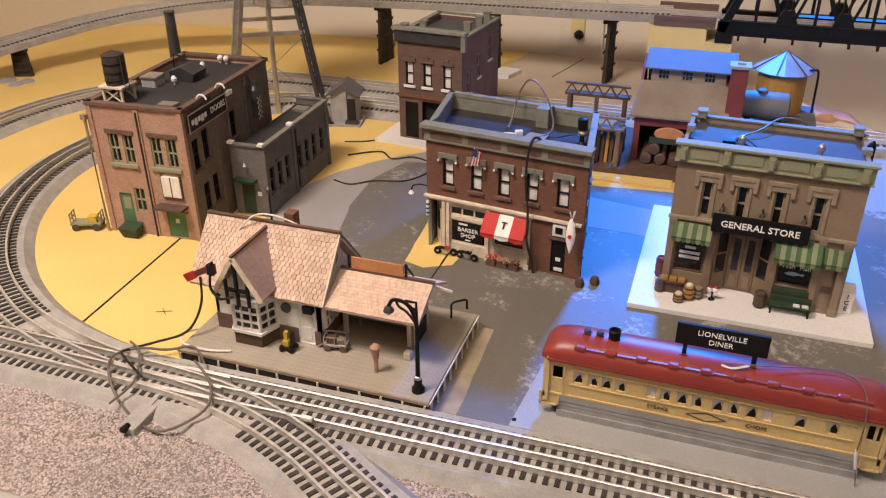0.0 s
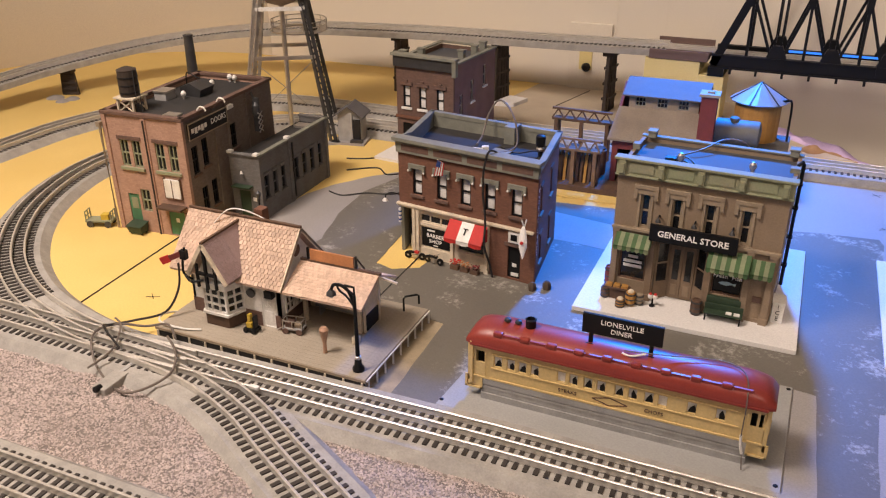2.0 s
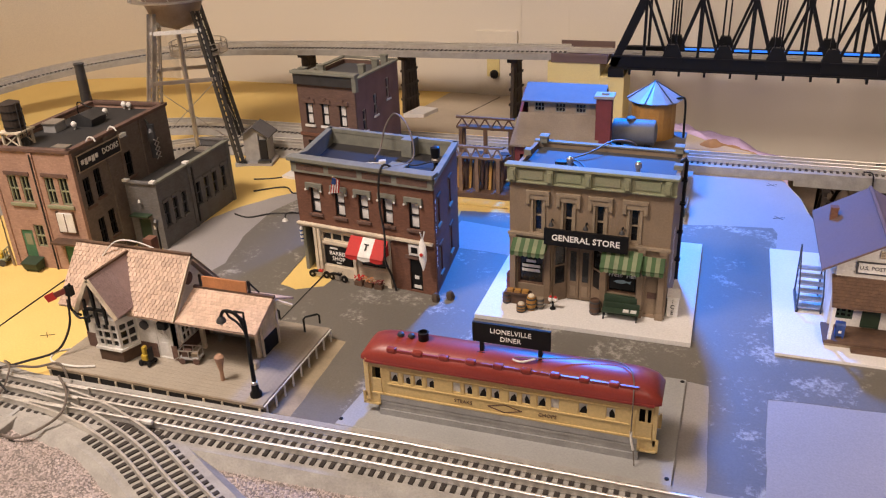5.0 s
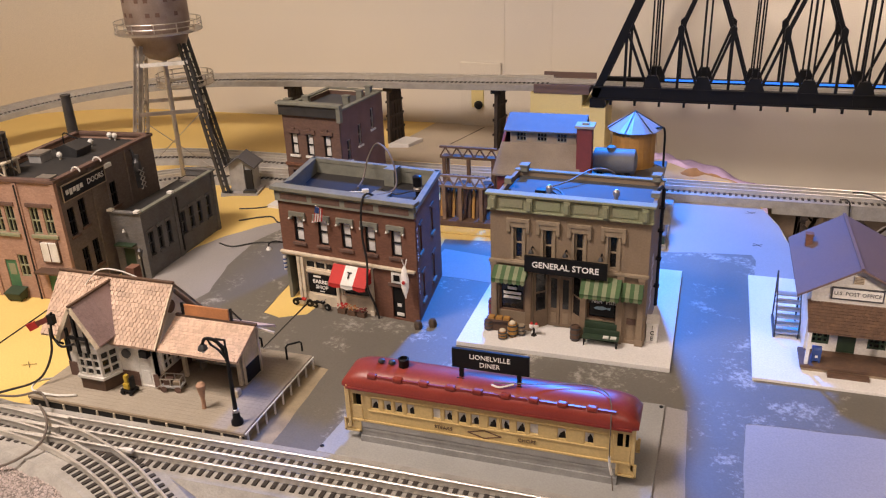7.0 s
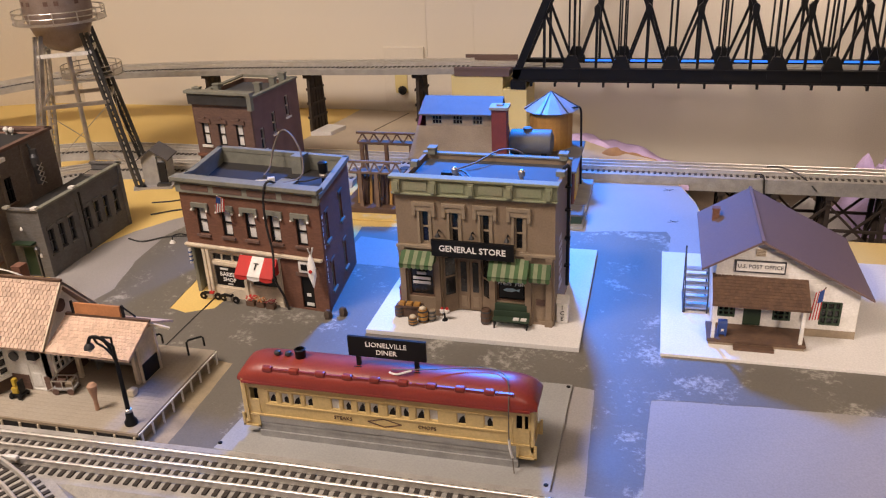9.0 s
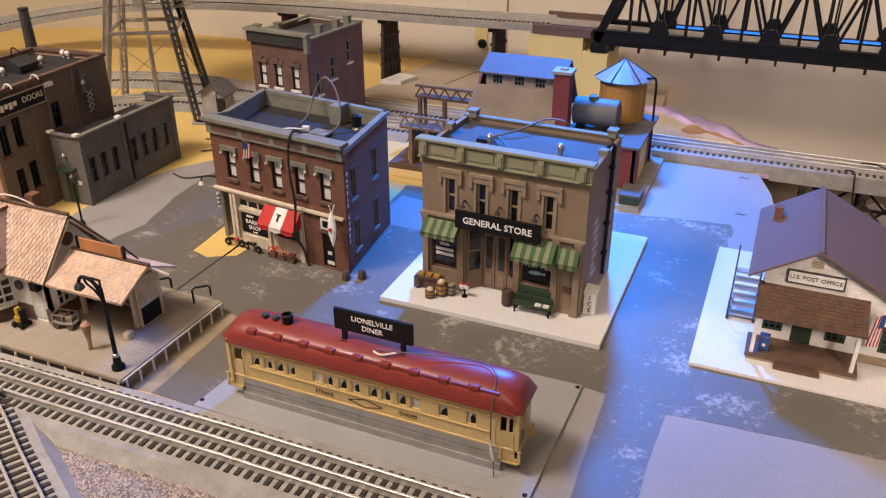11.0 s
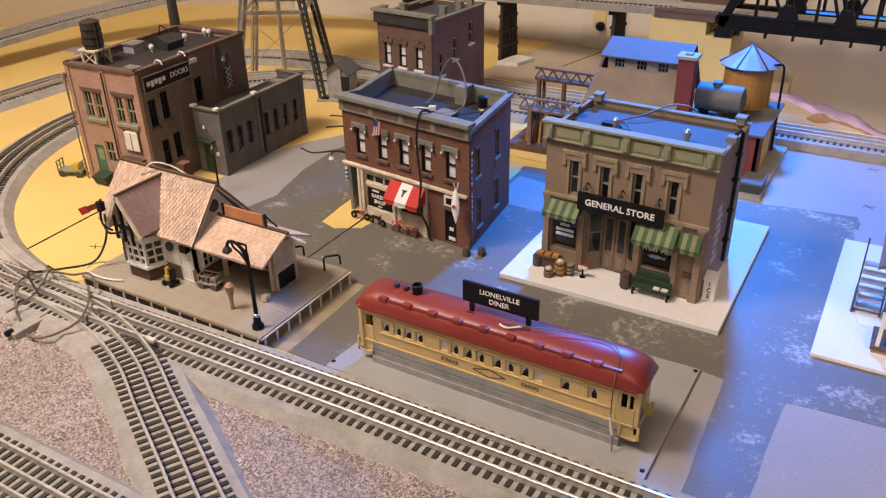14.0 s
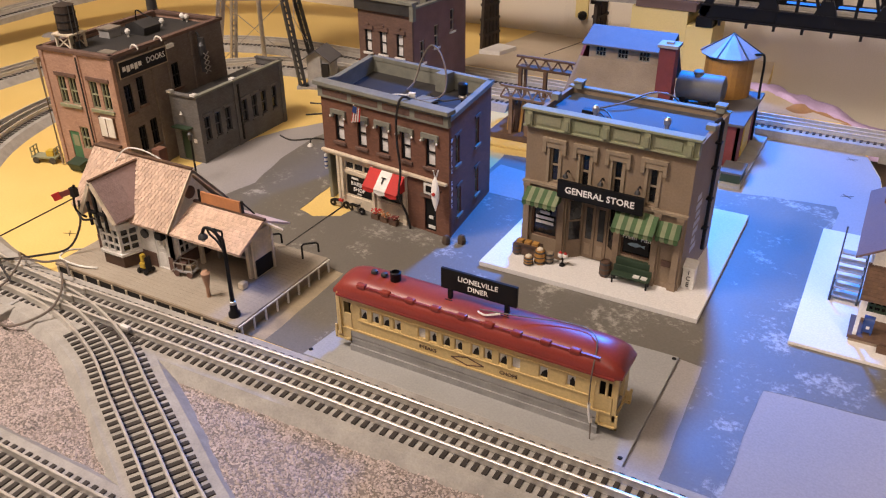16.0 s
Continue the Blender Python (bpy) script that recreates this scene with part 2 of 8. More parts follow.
# ---- mesh helpers ----
class B:
    """Collects faces in layout units."""

    def __init__(self, m=None):
        self.v, self.f, self.m = [], [], m or Matrix()

    def add(self, vs, fs):
        o = len(self.v)
        self.v += [tuple(self.m @ Vector(p)) for p in vs]
        self.f += [tuple(o + i for i in q) for q in fs]
        return self

    def box(self, x0, y0, z0, x1, y1, z1):
        return self.add([(x0, y0, z0), (x1, y0, z0), (x1, y1, z0), (x0, y1, z0), (x0, y0, z1), (x1, y0, z1), (x1, y1, z1), (x0, y1, z1)],
                        [(0, 3, 2, 1), (4, 5, 6, 7), (0, 1, 5, 4), (1, 2, 6, 5), (2, 3, 7, 6), (3, 0, 4, 7)])

    def prism(self, pts, z0, z1):
        n = len(pts)
        return self.add([(x, y, z0) for x, y in pts] + [(x, y, z1) for x, y in pts],
                        [tuple(range(n))[::-1], tuple(range(n, 2 * n))] + [(i, (i + 1) % n, n + (i + 1) % n, n + i) for i in range(n)])

    def lathe(self, x, y, profile, n=16):
        """profile: (radius, z) from bottom to top."""
        vs = [(x + r * math.cos(2 * math.pi * i / n), y + r * math.sin(2 * math.pi * i / n), z) for r, z in profile for i in range(n)]
        fs = [(k * n + i, k * n + (i + 1) % n, k * n + n + (i + 1) % n, k * n + n + i) for k in range(len(profile) - 1) for i in range(n)]
        fs += [tuple(range(n))[::-1], tuple(range(len(vs) - n, len(vs)))]
        return self.add(vs, fs)

    def sweep(self, path, prof, close=False):
        """prof: (sideways, up) closed section, swept along a path of points."""
        P = [Vector(p) for p in path]
        n, vs, fs = len(prof), [], []
        for i, p in enumerate(P):
            if close:
                d = P[(i + 1) % len(P)] - P[i - 1]
            else:
                d = P[min(i + 1, len(P) - 1)] - P[max(i - 1, 0)]
            s = Vector((d.y, -d.x, 0))
            s = s.normalized() if s.length > 1e-6 else Vector((1, 0, 0))
            up = s.cross(d.normalized())
            up = up if up.z >= 0 or abs(up.z) < 1e-6 else -up
            vs += [tuple(p + s * a + up * b) for a, b in prof]
        k = len(P) if close else len(P) - 1
        for i in range(k):
            a, b = i * n, ((i + 1) % len(P)) * n
            fs += [(a + j, a + (j + 1) % n, b + (j + 1) % n, b + j) for j in range(n)]
        if not close:
            fs += [tuple(range(n))[::-1], tuple(range(len(vs) - n, len(vs)))]
        return self.add(vs, fs)

    def tube(self, path, r, n=6):
        return self.sweep(path, [(r * math.cos(2 * math.pi * i / n), r * math.sin(2 * math.pi * i / n)) for i in range(n)])

    def beam(self, a, b, w, h=None):
        h = h or w
        return self.sweep([a, b], [(-w / 2, -h / 2), (w / 2, -h / 2), (w / 2, h / 2), (-w / 2, h / 2)])

    def mesh(self, name, material, bev=0.0, smooth=False):
        me = bpy.data.meshes.new(name)
        me.from_pydata([tuple(c * U for c in p) for p in self.v], [], self.f)
        me.materials.append(material)
        bm = bmesh.new()
        bm.from_mesh(me)
        bmesh.ops.recalc_face_normals(bm, faces=bm.faces)
        if bev:
            es = [e for e in bm.edges if len(e.link_faces) == 2 and e.calc_face_angle() > 0.6]
            bmesh.ops.bevel(bm, geom=es, offset=bev * U, segments=2, affect="EDGES", profile=0.6)
        if smooth:
            for q in bm.faces:
                q.smooth = True
            for e in bm.edges:
                e.smooth = not (len(e.link_faces) == 2 and e.calc_face_angle() > 0.7)
        bm.to_mesh(me)
        bm.free()
        return me


def part(name, b, material, parent=None, label="", bev=0.0, smooth=False):
    ob = new(name, b.mesh(name, material, bev, smooth) if isinstance(b, B) else b)
    ob.parent = parent
    return tagged(ob, label)


def thing(name, x, y, z, label, category, turn=0, group="", kind=""):
    ob = new(name)
    ob.empty_display_size = 0.01
    ob.matrix_basis = pose(x * U, y * U, z * U, 0, 0, turn)
    return tagged(ob, label, category, group, kind)


def at(ob, x, y, z, turn=0):
    ob.matrix_basis = pose(x * U, y * U, z * U, 0, 0, turn)
    return ob


def struct(name, b, material, label, category="", bev=0.0):
    return tagged(part(name, b, material, None, label, bev), label, category or name.split("_")[0], kind="structure")

# ---- shared building pieces ----
def face(x=0, y=0, z=0, side="front"):
    """Frame of a wall: local x along it, local -y out of it."""
    return pose(x, y, z, 0, 0, {"front": 0, "right": 90, "back": 180, "left": -90}[side])


def holed(b, w, h, t, holes, x0=0.0, z0=0.0):
    """A wall x0..w, z0..h of thickness t with rectangular openings (x0, z0, x1, z1), as one welded shell."""
    xs = sorted({x0, w, *[min(max(a, x0), w) for q in holes for a in (q[0], q[2])]})
    zs = sorted({z0, h, *[min(max(a, z0), h) for q in holes for a in (q[1], q[3])]})
    nx, nz = len(xs), len(zs)

    def solid(i, k):
        if not (0 <= i < nx - 1 and 0 <= k < nz - 1):
            return False
        cx, cz = (xs[i] + xs[i + 1]) / 2, (zs[k] + zs[k + 1]) / 2
        return not any(q[0] < cx < q[2] and q[1] < cz < q[3] for q in holes)

    at_, vs, fs = {}, [], []

    def v(i, k, s):
        if (i, k, s) not in at_:
            at_[i, k, s] = len(vs)
            vs.append((xs[i], t * s, zs[k]))
        return at_[i, k, s]

    for i in range(nx - 1):
        for k in range(nz - 1):
            if not solid(i, k):
                continue
            c = [(i, k), (i + 1, k), (i + 1, k + 1), (i, k + 1)]
            fs.append(tuple(v(*q, 0) for q in c))
            fs.append(tuple(v(*q, 1) for q in c[::-1]))
            for n, (di, dk) in enumerate(((0, -1), (1, 0), (0, 1), (-1, 0))):
                if not solid(i + di, k + dk):
                    p, q = c[n], c[(n + 1) % 4]
                    fs.append((v(*p, 0), v(*p, 1), v(*q, 1), v(*q, 0)))
    return b.add(vs, fs)


CACHE = {}


def sash(parent, m, w, h, frame_mat, pane_mat=None, rows=2, cols=1, inset=0.05, name="window", bar=0.028):
    """A window in an opening w by h whose lower left corner is at the origin of m: frame, bars, pane."""
    key = (round(w, 3), round(h, 3), frame_mat.name, pane_mat.name if pane_mat else "", rows, cols, bar)
    if key not in CACHE:
        g = bar * 0.4
        panes = []
        for i in range(cols):
            for k in range(rows):
                panes.append((bar if not i else w * i / cols + g, bar if not k else h * k / rows + g, w - bar if i == cols - 1 else w * (i + 1) / cols - g, h - bar if k == rows - 1 else h * (k + 1) / rows - g))
        b = holed(B(), w, h, 0.05, panes)
        p = B().box(bar * 0.8, 0.028, bar * 0.8, w - bar * 0.8, 0.034, h - bar * 0.8)
        CACHE[key] = (b.mesh(name, frame_mat), p.mesh("pane", pane_mat or GLASS))
    f = part(name, CACHE[key][0], None, parent)
    mm = m @ pose(0, inset, 0)
    f.matrix_basis = Matrix.Translation(mm.translation * U) @ mm.to_3x3().to_4x4()
    part("pane", CACHE[key][1], None, f)
    return f


def put(name, mesh, parent, m, label=""):
    ob = part(name, mesh, None, parent, label)
    ob.matrix_basis = Matrix.Translation(m.translation * U) @ m.to_3x3().to_4x4()
    return ob


def words(text, size, material, m, parent=None, name="lettering", depth=0.004, align="CENTER", bold=0.0):
    """Raised letters on a wall frame m (local -y out); size is the letter height in layout units."""
    c = bpy.data.curves.new(name, "FONT")
    c.body, c.size, c.extrude, c.align_x, c.align_y = text, size * U * 1.35, depth * U, align, "CENTER"
    c.resolution_u, c.offset = 2, bold * U
    tmp = bpy.data.objects.new("lettering_source", c)
    scene.collection.objects.link(tmp)
    me = bpy.data.meshes.new_from_object(tmp.evaluated_get(bpy.context.evaluated_depsgraph_get()))
    bpy.data.objects.remove(tmp)
    me.materials.clear()
    me.materials.append(material)
    mm = m @ pose(0, -depth, 0, 90, 0, 0)
    ob = part(name, me, None, parent)
    ob.matrix_basis = Matrix.Translation(mm.translation * U) @ mm.to_3x3().to_4x4()
    return ob


def spline(pts, n=8):
    P = [Vector(p) for p in pts]
    out = []
    for i in range(len(P) - 1):
        a, b, c, d = P[max(i - 1, 0)], P[i], P[i + 1], P[min(i + 2, len(P) - 1)]
        for k in range(n):
            t = k / n
            out.append(0.5 * (2 * b + (c - a) * t + (2 * a - 5 * b + 4 * c - d) * t * t + (3 * b - a - 3 * c + d) * t ** 3))
    return out + [P[-1]]


def wire(pts, r=0.014, material=None, label="thin grey electric wire lying loose", name="wire"):
    ob = part(name, B().tube(spline(pts, 6), r, 6), material or WIRE, None, label, smooth=True)
    return tagged(ob, label, "wire")


# ---- room and table ----
struct("ground", B().prism([(-23, -14), (14, -14), (14, 4.9), (5.55, 4.9), (5.3, 6.6), (5.0, 7.6), (4.85, 9.0), (3.4, 10.0), (2.4, 11.0), (2.2, 13.5), (-23, 13.5)], -0.5, 0), YELLOW, "yellow painted plywood table top of the model layout", "table")
struct("ground_low", B().prism([(4, 4), (15, 4), (15, 13.5), (4, 13.5)], -2.2, -1.8), ROCK, "dark brown rocky floor of the gully under the trestle", "ground")
struct("floor", B().box(-40, -50, -12.4, 40, 16, -12), PALE, "plain pale floor of the room", "floor")
struct("wall_north", B().box(-15, 13.5, -12, 40, 15, 24), WALLP, "unseen cream wall added for bounce light behind the layout", "wall")
struct("wall_west", B().box(-24, -50, -12, -23, 5.5, 24), WALLP, "unseen cream wall added for bounce light beside the layout", "wall")
cove = [(-15 + 8 * math.cos(radians(a)), 5.5 + 8 * math.sin(radians(a))) for a in range(90, 181, 3)]
ob = struct("wall_corner", B().prism(cove + [(-24, 5.5), (-24, 15), (-15, 15)], -12, 24), WALLP, "rounded cream painted corner of the wall", "wall")
ob.data.polygons.foreach_set("use_smooth", [len(p.vertices) == 4 for p in ob.data.polygons])
# Two walls and the ceiling are out of view, added to bounce light.
struct("wall_east", B().box(40, -50, -12, 41, 15, 24), WALLP, "unseen cream wall added for bounce light", "wall")
struct("wall_south", B().box(-24, -51, -12, 41, -50, 24), WALLP, "unseen cream wall added for bounce light", "wall")
struct("ceiling", B().box(-24, -51, 24, 41, 15, 24.6), CEIL, "unseen plain white ceiling added for bounce light", "ceiling")
for x, w in ((-2.6, 0.10), (-1.1, 0.06)):
    struct("trim", B().box(x, 13.485, 0, x + w, 13.5, 24), WALLP, "painted vertical joint strip on the wall", "trim")

ROAD_PTS = [(-5.3, -1.28), (-5.32, 0.15), (-5.2, 0.75), (-5.5, 1.9), (-5.6, 3.2), (-5.25, 4.3), (-4.3, 4.35), (-3.95, 2.6), (-3.82, 1.3), (-3.74, 0.25), (-3.36, 0.14),
            (-2.93, 0.38), (-2.82, 1.0), (-1.1, 0.85), (-1.25, 1.5), (-1.45, 2.9), (-1.55, 4.25), (-0.2, 4.4), (2.84, 4.6), (3.6, 4.74), (4.27, 4.82), (4.7, 4.87), (4.79, 4.6), (4.77, 4.39), (4.7, 3.6), (4.7, 0.4),
            (11, 0.4), (11, -0.9), (6.22, -0.93), (5.38, -1.0), (4.52, -1.05), (4.47, -2.07), (4.46, -3.2), (3.78, -3.2), (3.77, -2.1), (3.73, -0.95), (3.3, -0.88), (-0.84, -1.03), (-0.86, -3.2), (-1.68, -3.2), (-1.75, -1.22), (-2.2, -1.15), (-3.2, -1.25)]


def wavy(pts, k=5, amp=0.025):
    """A polygon whose painted edges wander a little."""
    out = []
    for i, p in enumerate(pts):
        q = pts[(i + 1) % len(pts)]
        for j in range(k):
            a = Vector((*p, 0)).lerp(Vector((*q, 0)), j / k)
            out.append((a.x + amp * noise.noise(a * 2.3), a.y + amp * noise.noise(a * 2.3 + Vector((7, 3, 1)))))
    return out


def sheet(name, pts, z0, z1, material, label, category, wav=True):
    return struct(name, B().prism(wavy(pts) if wav else pts, z0, z1), material, label, category)


sheet("pavement", [(-6.5, -0.6), (-6.75, 0.6), (-6.78, 1.2), (-6.7, 2.6), (-6.42, 3.3), (-5.9, 4.1), (-5.0, 5.0), (-3.3, 4.7), (-3.3, 2.8), (-5.0, -0.6)], 0, 0.006, PALE, "bare pale board beside the painted road", "board")
sheet("pavement", [(-1.45, -3.2), (-2.25, -3.2), (-2.25, -1.2), (-1.45, -1.05)], 0, 0.007, mat("tan_board", (0.36, 0.29, 0.19), 0.7), "bare tan strip of board beside the station platform", "board")
sheet("pavement", [(3.3, -3.25), (3.3, -0.84), (14, -0.84), (14, -3.25)], 0, 0.006, PALE, "bare pale board between road and track", "board")
sheet("pavement", [(2.6, 4.2), (2.7, 8.0), (4.75, 8.0), (5.0, 7.55), (5.28, 6.6), (5.4, 5.8), (5.6, 4.9), (6.0, 3.6)], 0, 0.006, PALE, "bare pale board beyond the road, marked with pencil crosses", "board")
sheet("pavement", [(-1.4, 2.5), (0.1, 2.4), (0.1, 3.5), (-1.4, 3.75)], 0, 0.014, PALE, "bare pale patch in the painted road", "board")
sheet("road", ROAD_PTS, 0, 0.010, ROAD, "worn grey painted road with pale flakes", "road")
sheet("pavement", [(-5.5, 9.4), (-4.8, 13.5), (2.2, 13.5), (2.4, 11.0), (3.4, 10.0), (4.4, 9.4)], 0, 0.006, mat("bare_table", (0.50, 0.42, 0.32), 0.7, scale=8), "bare buff board behind the tracks", "board", False)
for pts in ([(-3.1, -1.2), (-3.12, 1.0)], [(-7.615, -2.996), (-7.809, -0.119)], [(-3.6, 11.2), (-3.1, 13.2)]):
    struct("joint", B().beam((*pts[0], 0.008), (*pts[1], 0.008), 0.025, 0.012), DARK, "dark gap between two table boards", "joint")
for x, y in ((4.73, 7.27), (4.83, 5.41), (-6.63, -2.35)):
    c = B().beam((x - 0.11, y - 0.05, 0.012), (x + 0.11, y + 0.05, 0.012), 0.009, 0.003).beam((x - 0.08, y + 0.07, 0.013), (x + 0.07, y - 0.07, 0.013), 0.009, 0.003)
    struct("pencil_cross", c, DARK, "small dark cross drawn on the board", "mark")

store_board = part("foam_board", B().box(0, 0, 0.010, 3.42, 3.62, 0.09), WHITEB, None, "white foam board base under the store", bev=0.008)
tagged(store_board, category="board")
b = part("foam_board", B().box(4.615, 0.12, 0.010, 9.2, 3.8, 0.06), WHITEB, None, "white foam board base under the post office", bev=0.008)
tagged(b, category="board")

# ---- ballast ----
def ballast():
    nx, ny, x0, x1, y0, y1 = 220, 76, -13.0, 7.0, -9.4, -4.1
    vs = []
    for j in range(ny + 1):
        for i in range(nx + 1):
            x, y = x0 + (x1 - x0) * i / nx, y0 + (y1 - y0) * j / ny
            z = 0.035 + 0.07 * noise.noise(Vector((x * 0.8, y * 0.8, 0))) + 0.035 * noise.noise(Vector((x * 3.5, y * 3.5, 2)))
            vs.append((x, y, max(0.01, z)))
    fs = [(j * (nx + 1) + i, j * (nx + 1) + i + 1, (j + 1) * (nx + 1) + i + 1, (j + 1) * (nx + 1) + i) for j in range(ny) for i in range(nx)]
    bed = B()
    bed.v, bed.f = vs, fs
    struct("ground_ballast", bed, EARTH, "glued down gritty brown ballast ground", "ballast")
    r = random.Random(4)
    s = B()
    for _ in range(95000):
        x, y = r.uniform(-10.5, 3.2), r.uniform(-8.2, -4.25)
        z = max(0.01, 0.035 + 0.07 * noise.noise(Vector((x * 0.8, y * 0.8, 0))) + 0.035 * noise.noise(Vector((x * 3.5, y * 3.5, 2))))
        q = r.uniform(0.010, 0.024)
        a, o = r.uniform(0, 6.3), len(s.v)
        for k in range(4):
            s.v.append((x + q * r.uniform(0.6, 1.3) * math.cos(a + k * 1.57), y + q * r.uniform(0.6, 1.3) * math.sin(a + k * 1.57), z + q * r.uniform(-0.2, 0.3)))
        s.v.append((x + q * r.uniform(-0.3, 0.3), y + q * r.uniform(-0.3, 0.3), z + q * r.uniform(0.5, 1.1)))
        s.f += [(o, o + 1, o + 4), (o + 1, o + 2, o + 4), (o + 2, o + 3, o + 4), (o + 3, o, o + 4)]
    me = bpy.data.meshes.new("ballast_stones")
    me.from_pydata([tuple(c * U for c in p) for p in s.v], [], s.f)
    me.materials.append(STONES)
    tagged(new("ballast_stones", me), "loose pinkish grey model ballast stones", "gravel", kind="stuff")


ballast()

# ---- tracks ----
def arc(cx, cy, r, a0, a1, z, n=40):
    return [(cx + r * math.cos(radians(a0 + (a1 - a0) * i / n)), cy + r * math.sin(radians(a0 + (a1 - a0) * i / n)), z) for i in range(n + 1)]


def resample(path, step):
    """Points and headings at even steps along a path."""
    P = [Vector(p) for p in path]
    out, need = [], step / 2
    for a, b in zip(P, P[1:]):
        d, s = (b - a).length, need
        while s <= d:
            out.append((a.lerp(b, s / d), math.degrees(math.atan2(b.y - a.y, b.x - a.x))))
            s += step
        need = s - d
    return out


TIE_MESH = B().box(-0.029, -0.36, 0, 0.029, 0.36, 0.055).mesh("tie", TIE)
BED = [(-0.62, 0), (0.62, 0), (0.47, 0.142), (-0.47, 0.142)]


def track(path, label, single=False, bed=BED, lift=0.0, skip=None, rails=(-0.227, 0, 0.227)):
    t = thing("rail_track", path[0][0], path[0][1], path[0][2], label, "track", kind="structure")
    o = Vector(path[0])
    P = [Vector(p) - o for p in path]
    if bed:
        part("roadbed", B().sweep(P, bed), ROADBED, t, "grey foam roadbed")
    for s in rails:
        part("rail", B().sweep(P, [(s - 0.012, 0.155), (s + 0.012, 0.155), (s + 0.008, 0.225), (s + 0.017, 0.235), (s + 0.017, 0.254), (s + 0.009, 0.260), (s - 0.009, 0.260), (s - 0.017, 0.254), (s - 0.017, 0.235), (s - 0.008, 0.225)]), RAIL, t, "bright steel rail")
    joined = B()
    for p, a in resample(P, 0.131):
        if skip and skip(p + o):
            continue
        m = Matrix.Translation(p + Vector((0, 0, 0.105))) @ pose(0, 0, 0, 0, 0, a)
        if single:
            put("tie", TIE_MESH, t, m)
        else:
            joined.m = m
            joined.box(-0.029, -0.36, 0, 0.029, 0.36, 0.055)
    if joined.v:
        tagged(part("ties", joined, TIE, t, "rows of dark brown ties"), kind="stuff")
    return t


track([(-16, -3.98, 0), (-6, -3.93, 0), (-3.5, -3.87, 0), (0, -3.79, 0), (4, -3.78, 0), (11, -3.75, 0)], "straight three rail track in front of the diner", True)
BRANCH = spline([(-6.4, -3.94, 0.002), (-5.2, -3.98, 0.002), (-4.2, -4.14, 0.002), (-3.2, -4.5, 0.002), (-2.3, -5.0, 0.002), (-1.3, -5.55, 0.002), (-0.4, -6.05, 0.002), (0.6, -6.5, 0.002), (2.0, -6.8, 0.002)], 10)
track(BRANCH, "curved branch track leaving the switch", True, skip=lambda p: p.x < -3.9)
track([(-13, -6.66, 0), (6, -6.6, 0)], "straight three rail track across the ballast")
LOOP = spline([(-4.6, -3.93, 0.001), (-6.0, -3.92, 0.001), (-7.3, -3.70, 0.001), (-8.6, -3.22, 0.001), (-9.9, -2.33, 0.001), (-11.1, -0.95, 0.001), (-11.85, 0.6, 0.001), (-12.12, 2.1, 0.001), (-11.85, 3.9, 0.001), (-11.0, 5.5, 0.001), (-9.7, 6.65, 0.001), (-8.3, 7.05, 0.001), (-5.5, 7.1, 0.001), (-2.6, 7.1, 0.001)], 8)
track(LOOP, "three rail loop of track curving round the factory", skip=lambda p: p.x > -8.2 and p.y < 0)
OUTER = [(-15.2, -4, 0)] + arc(-9.75, 2.95, 5.45, 180, 90, 0) + [(-3, 8.35, 0), (14, 8.3, 0)]
track(OUTER, "outer three rail track along the back of the layout")

# ---- general store ----
def awning(parent, x0, x1, z0, z1, out, mats, n, label, y=0.0):
    """A sloping striped awning with a scalloped drop; each stripe a slab of its own."""
    w = (x1 - x0) / n
    top = None
    for i in range(n):
        a, c = x0 + i * w, x0 + (i + 1) * w
        b = B().add([(a, y, z1), (c, y, z1), (c, y - out, z0), (a, y - out, z0), (a, y, z1 - 0.02), (c, y, z1 - 0.02), (c, y - out, z0 - 0.02), (a, y - out, z0 - 0.02)],
                    [(0, 1, 2, 3), (7, 6, 5, 4), (0, 4, 5, 1), (1, 5, 6, 2), (2, 6, 7, 3), (3, 7, 4, 0)])
        m = (a + c) / 2
        b.add([(a, y - out, z0), (c, y - out, z0), (c, y - out, z0 - 0.06), (m, y - out - 0.004, z0 - 0.085), (a, y - out, z0 - 0.06),
               (a, y - out + 0.012, z0), (c, y - out + 0.012, z0), (c, y - out + 0.012, z0 - 0.06), (m, y - out + 0.012, z0 - 0.085), (a, y - out + 0.012, z0 - 0.06)],
              [(0, 1, 2, 3, 4), (9, 8, 7, 6, 5), (0, 5, 6, 1), (1, 6, 7, 2), (2, 7, 8, 3), (3, 8, 9, 4), (4, 9, 5, 0)])
        if top is None:
            top = part("awning", b, mats[0], parent, label)
        else:
            part("stripe", b, mats[i % len(mats)], top)
    for x in (x0, x1):
        b = B().add([(x - 0.004, y, z1), (x - 0.004, y - out, z0), (x - 0.004, y, z0), (x + 0.004, y, z1), (x + 0.004, y - out, z0), (x + 0.004, y, z0)],
                    [(0, 1, 2), (5, 4, 3), (0, 3, 4, 1), (1, 4, 5, 2), (2, 5, 3, 0)])
        part("awning_cheek", b, mats[0], top)
    return top


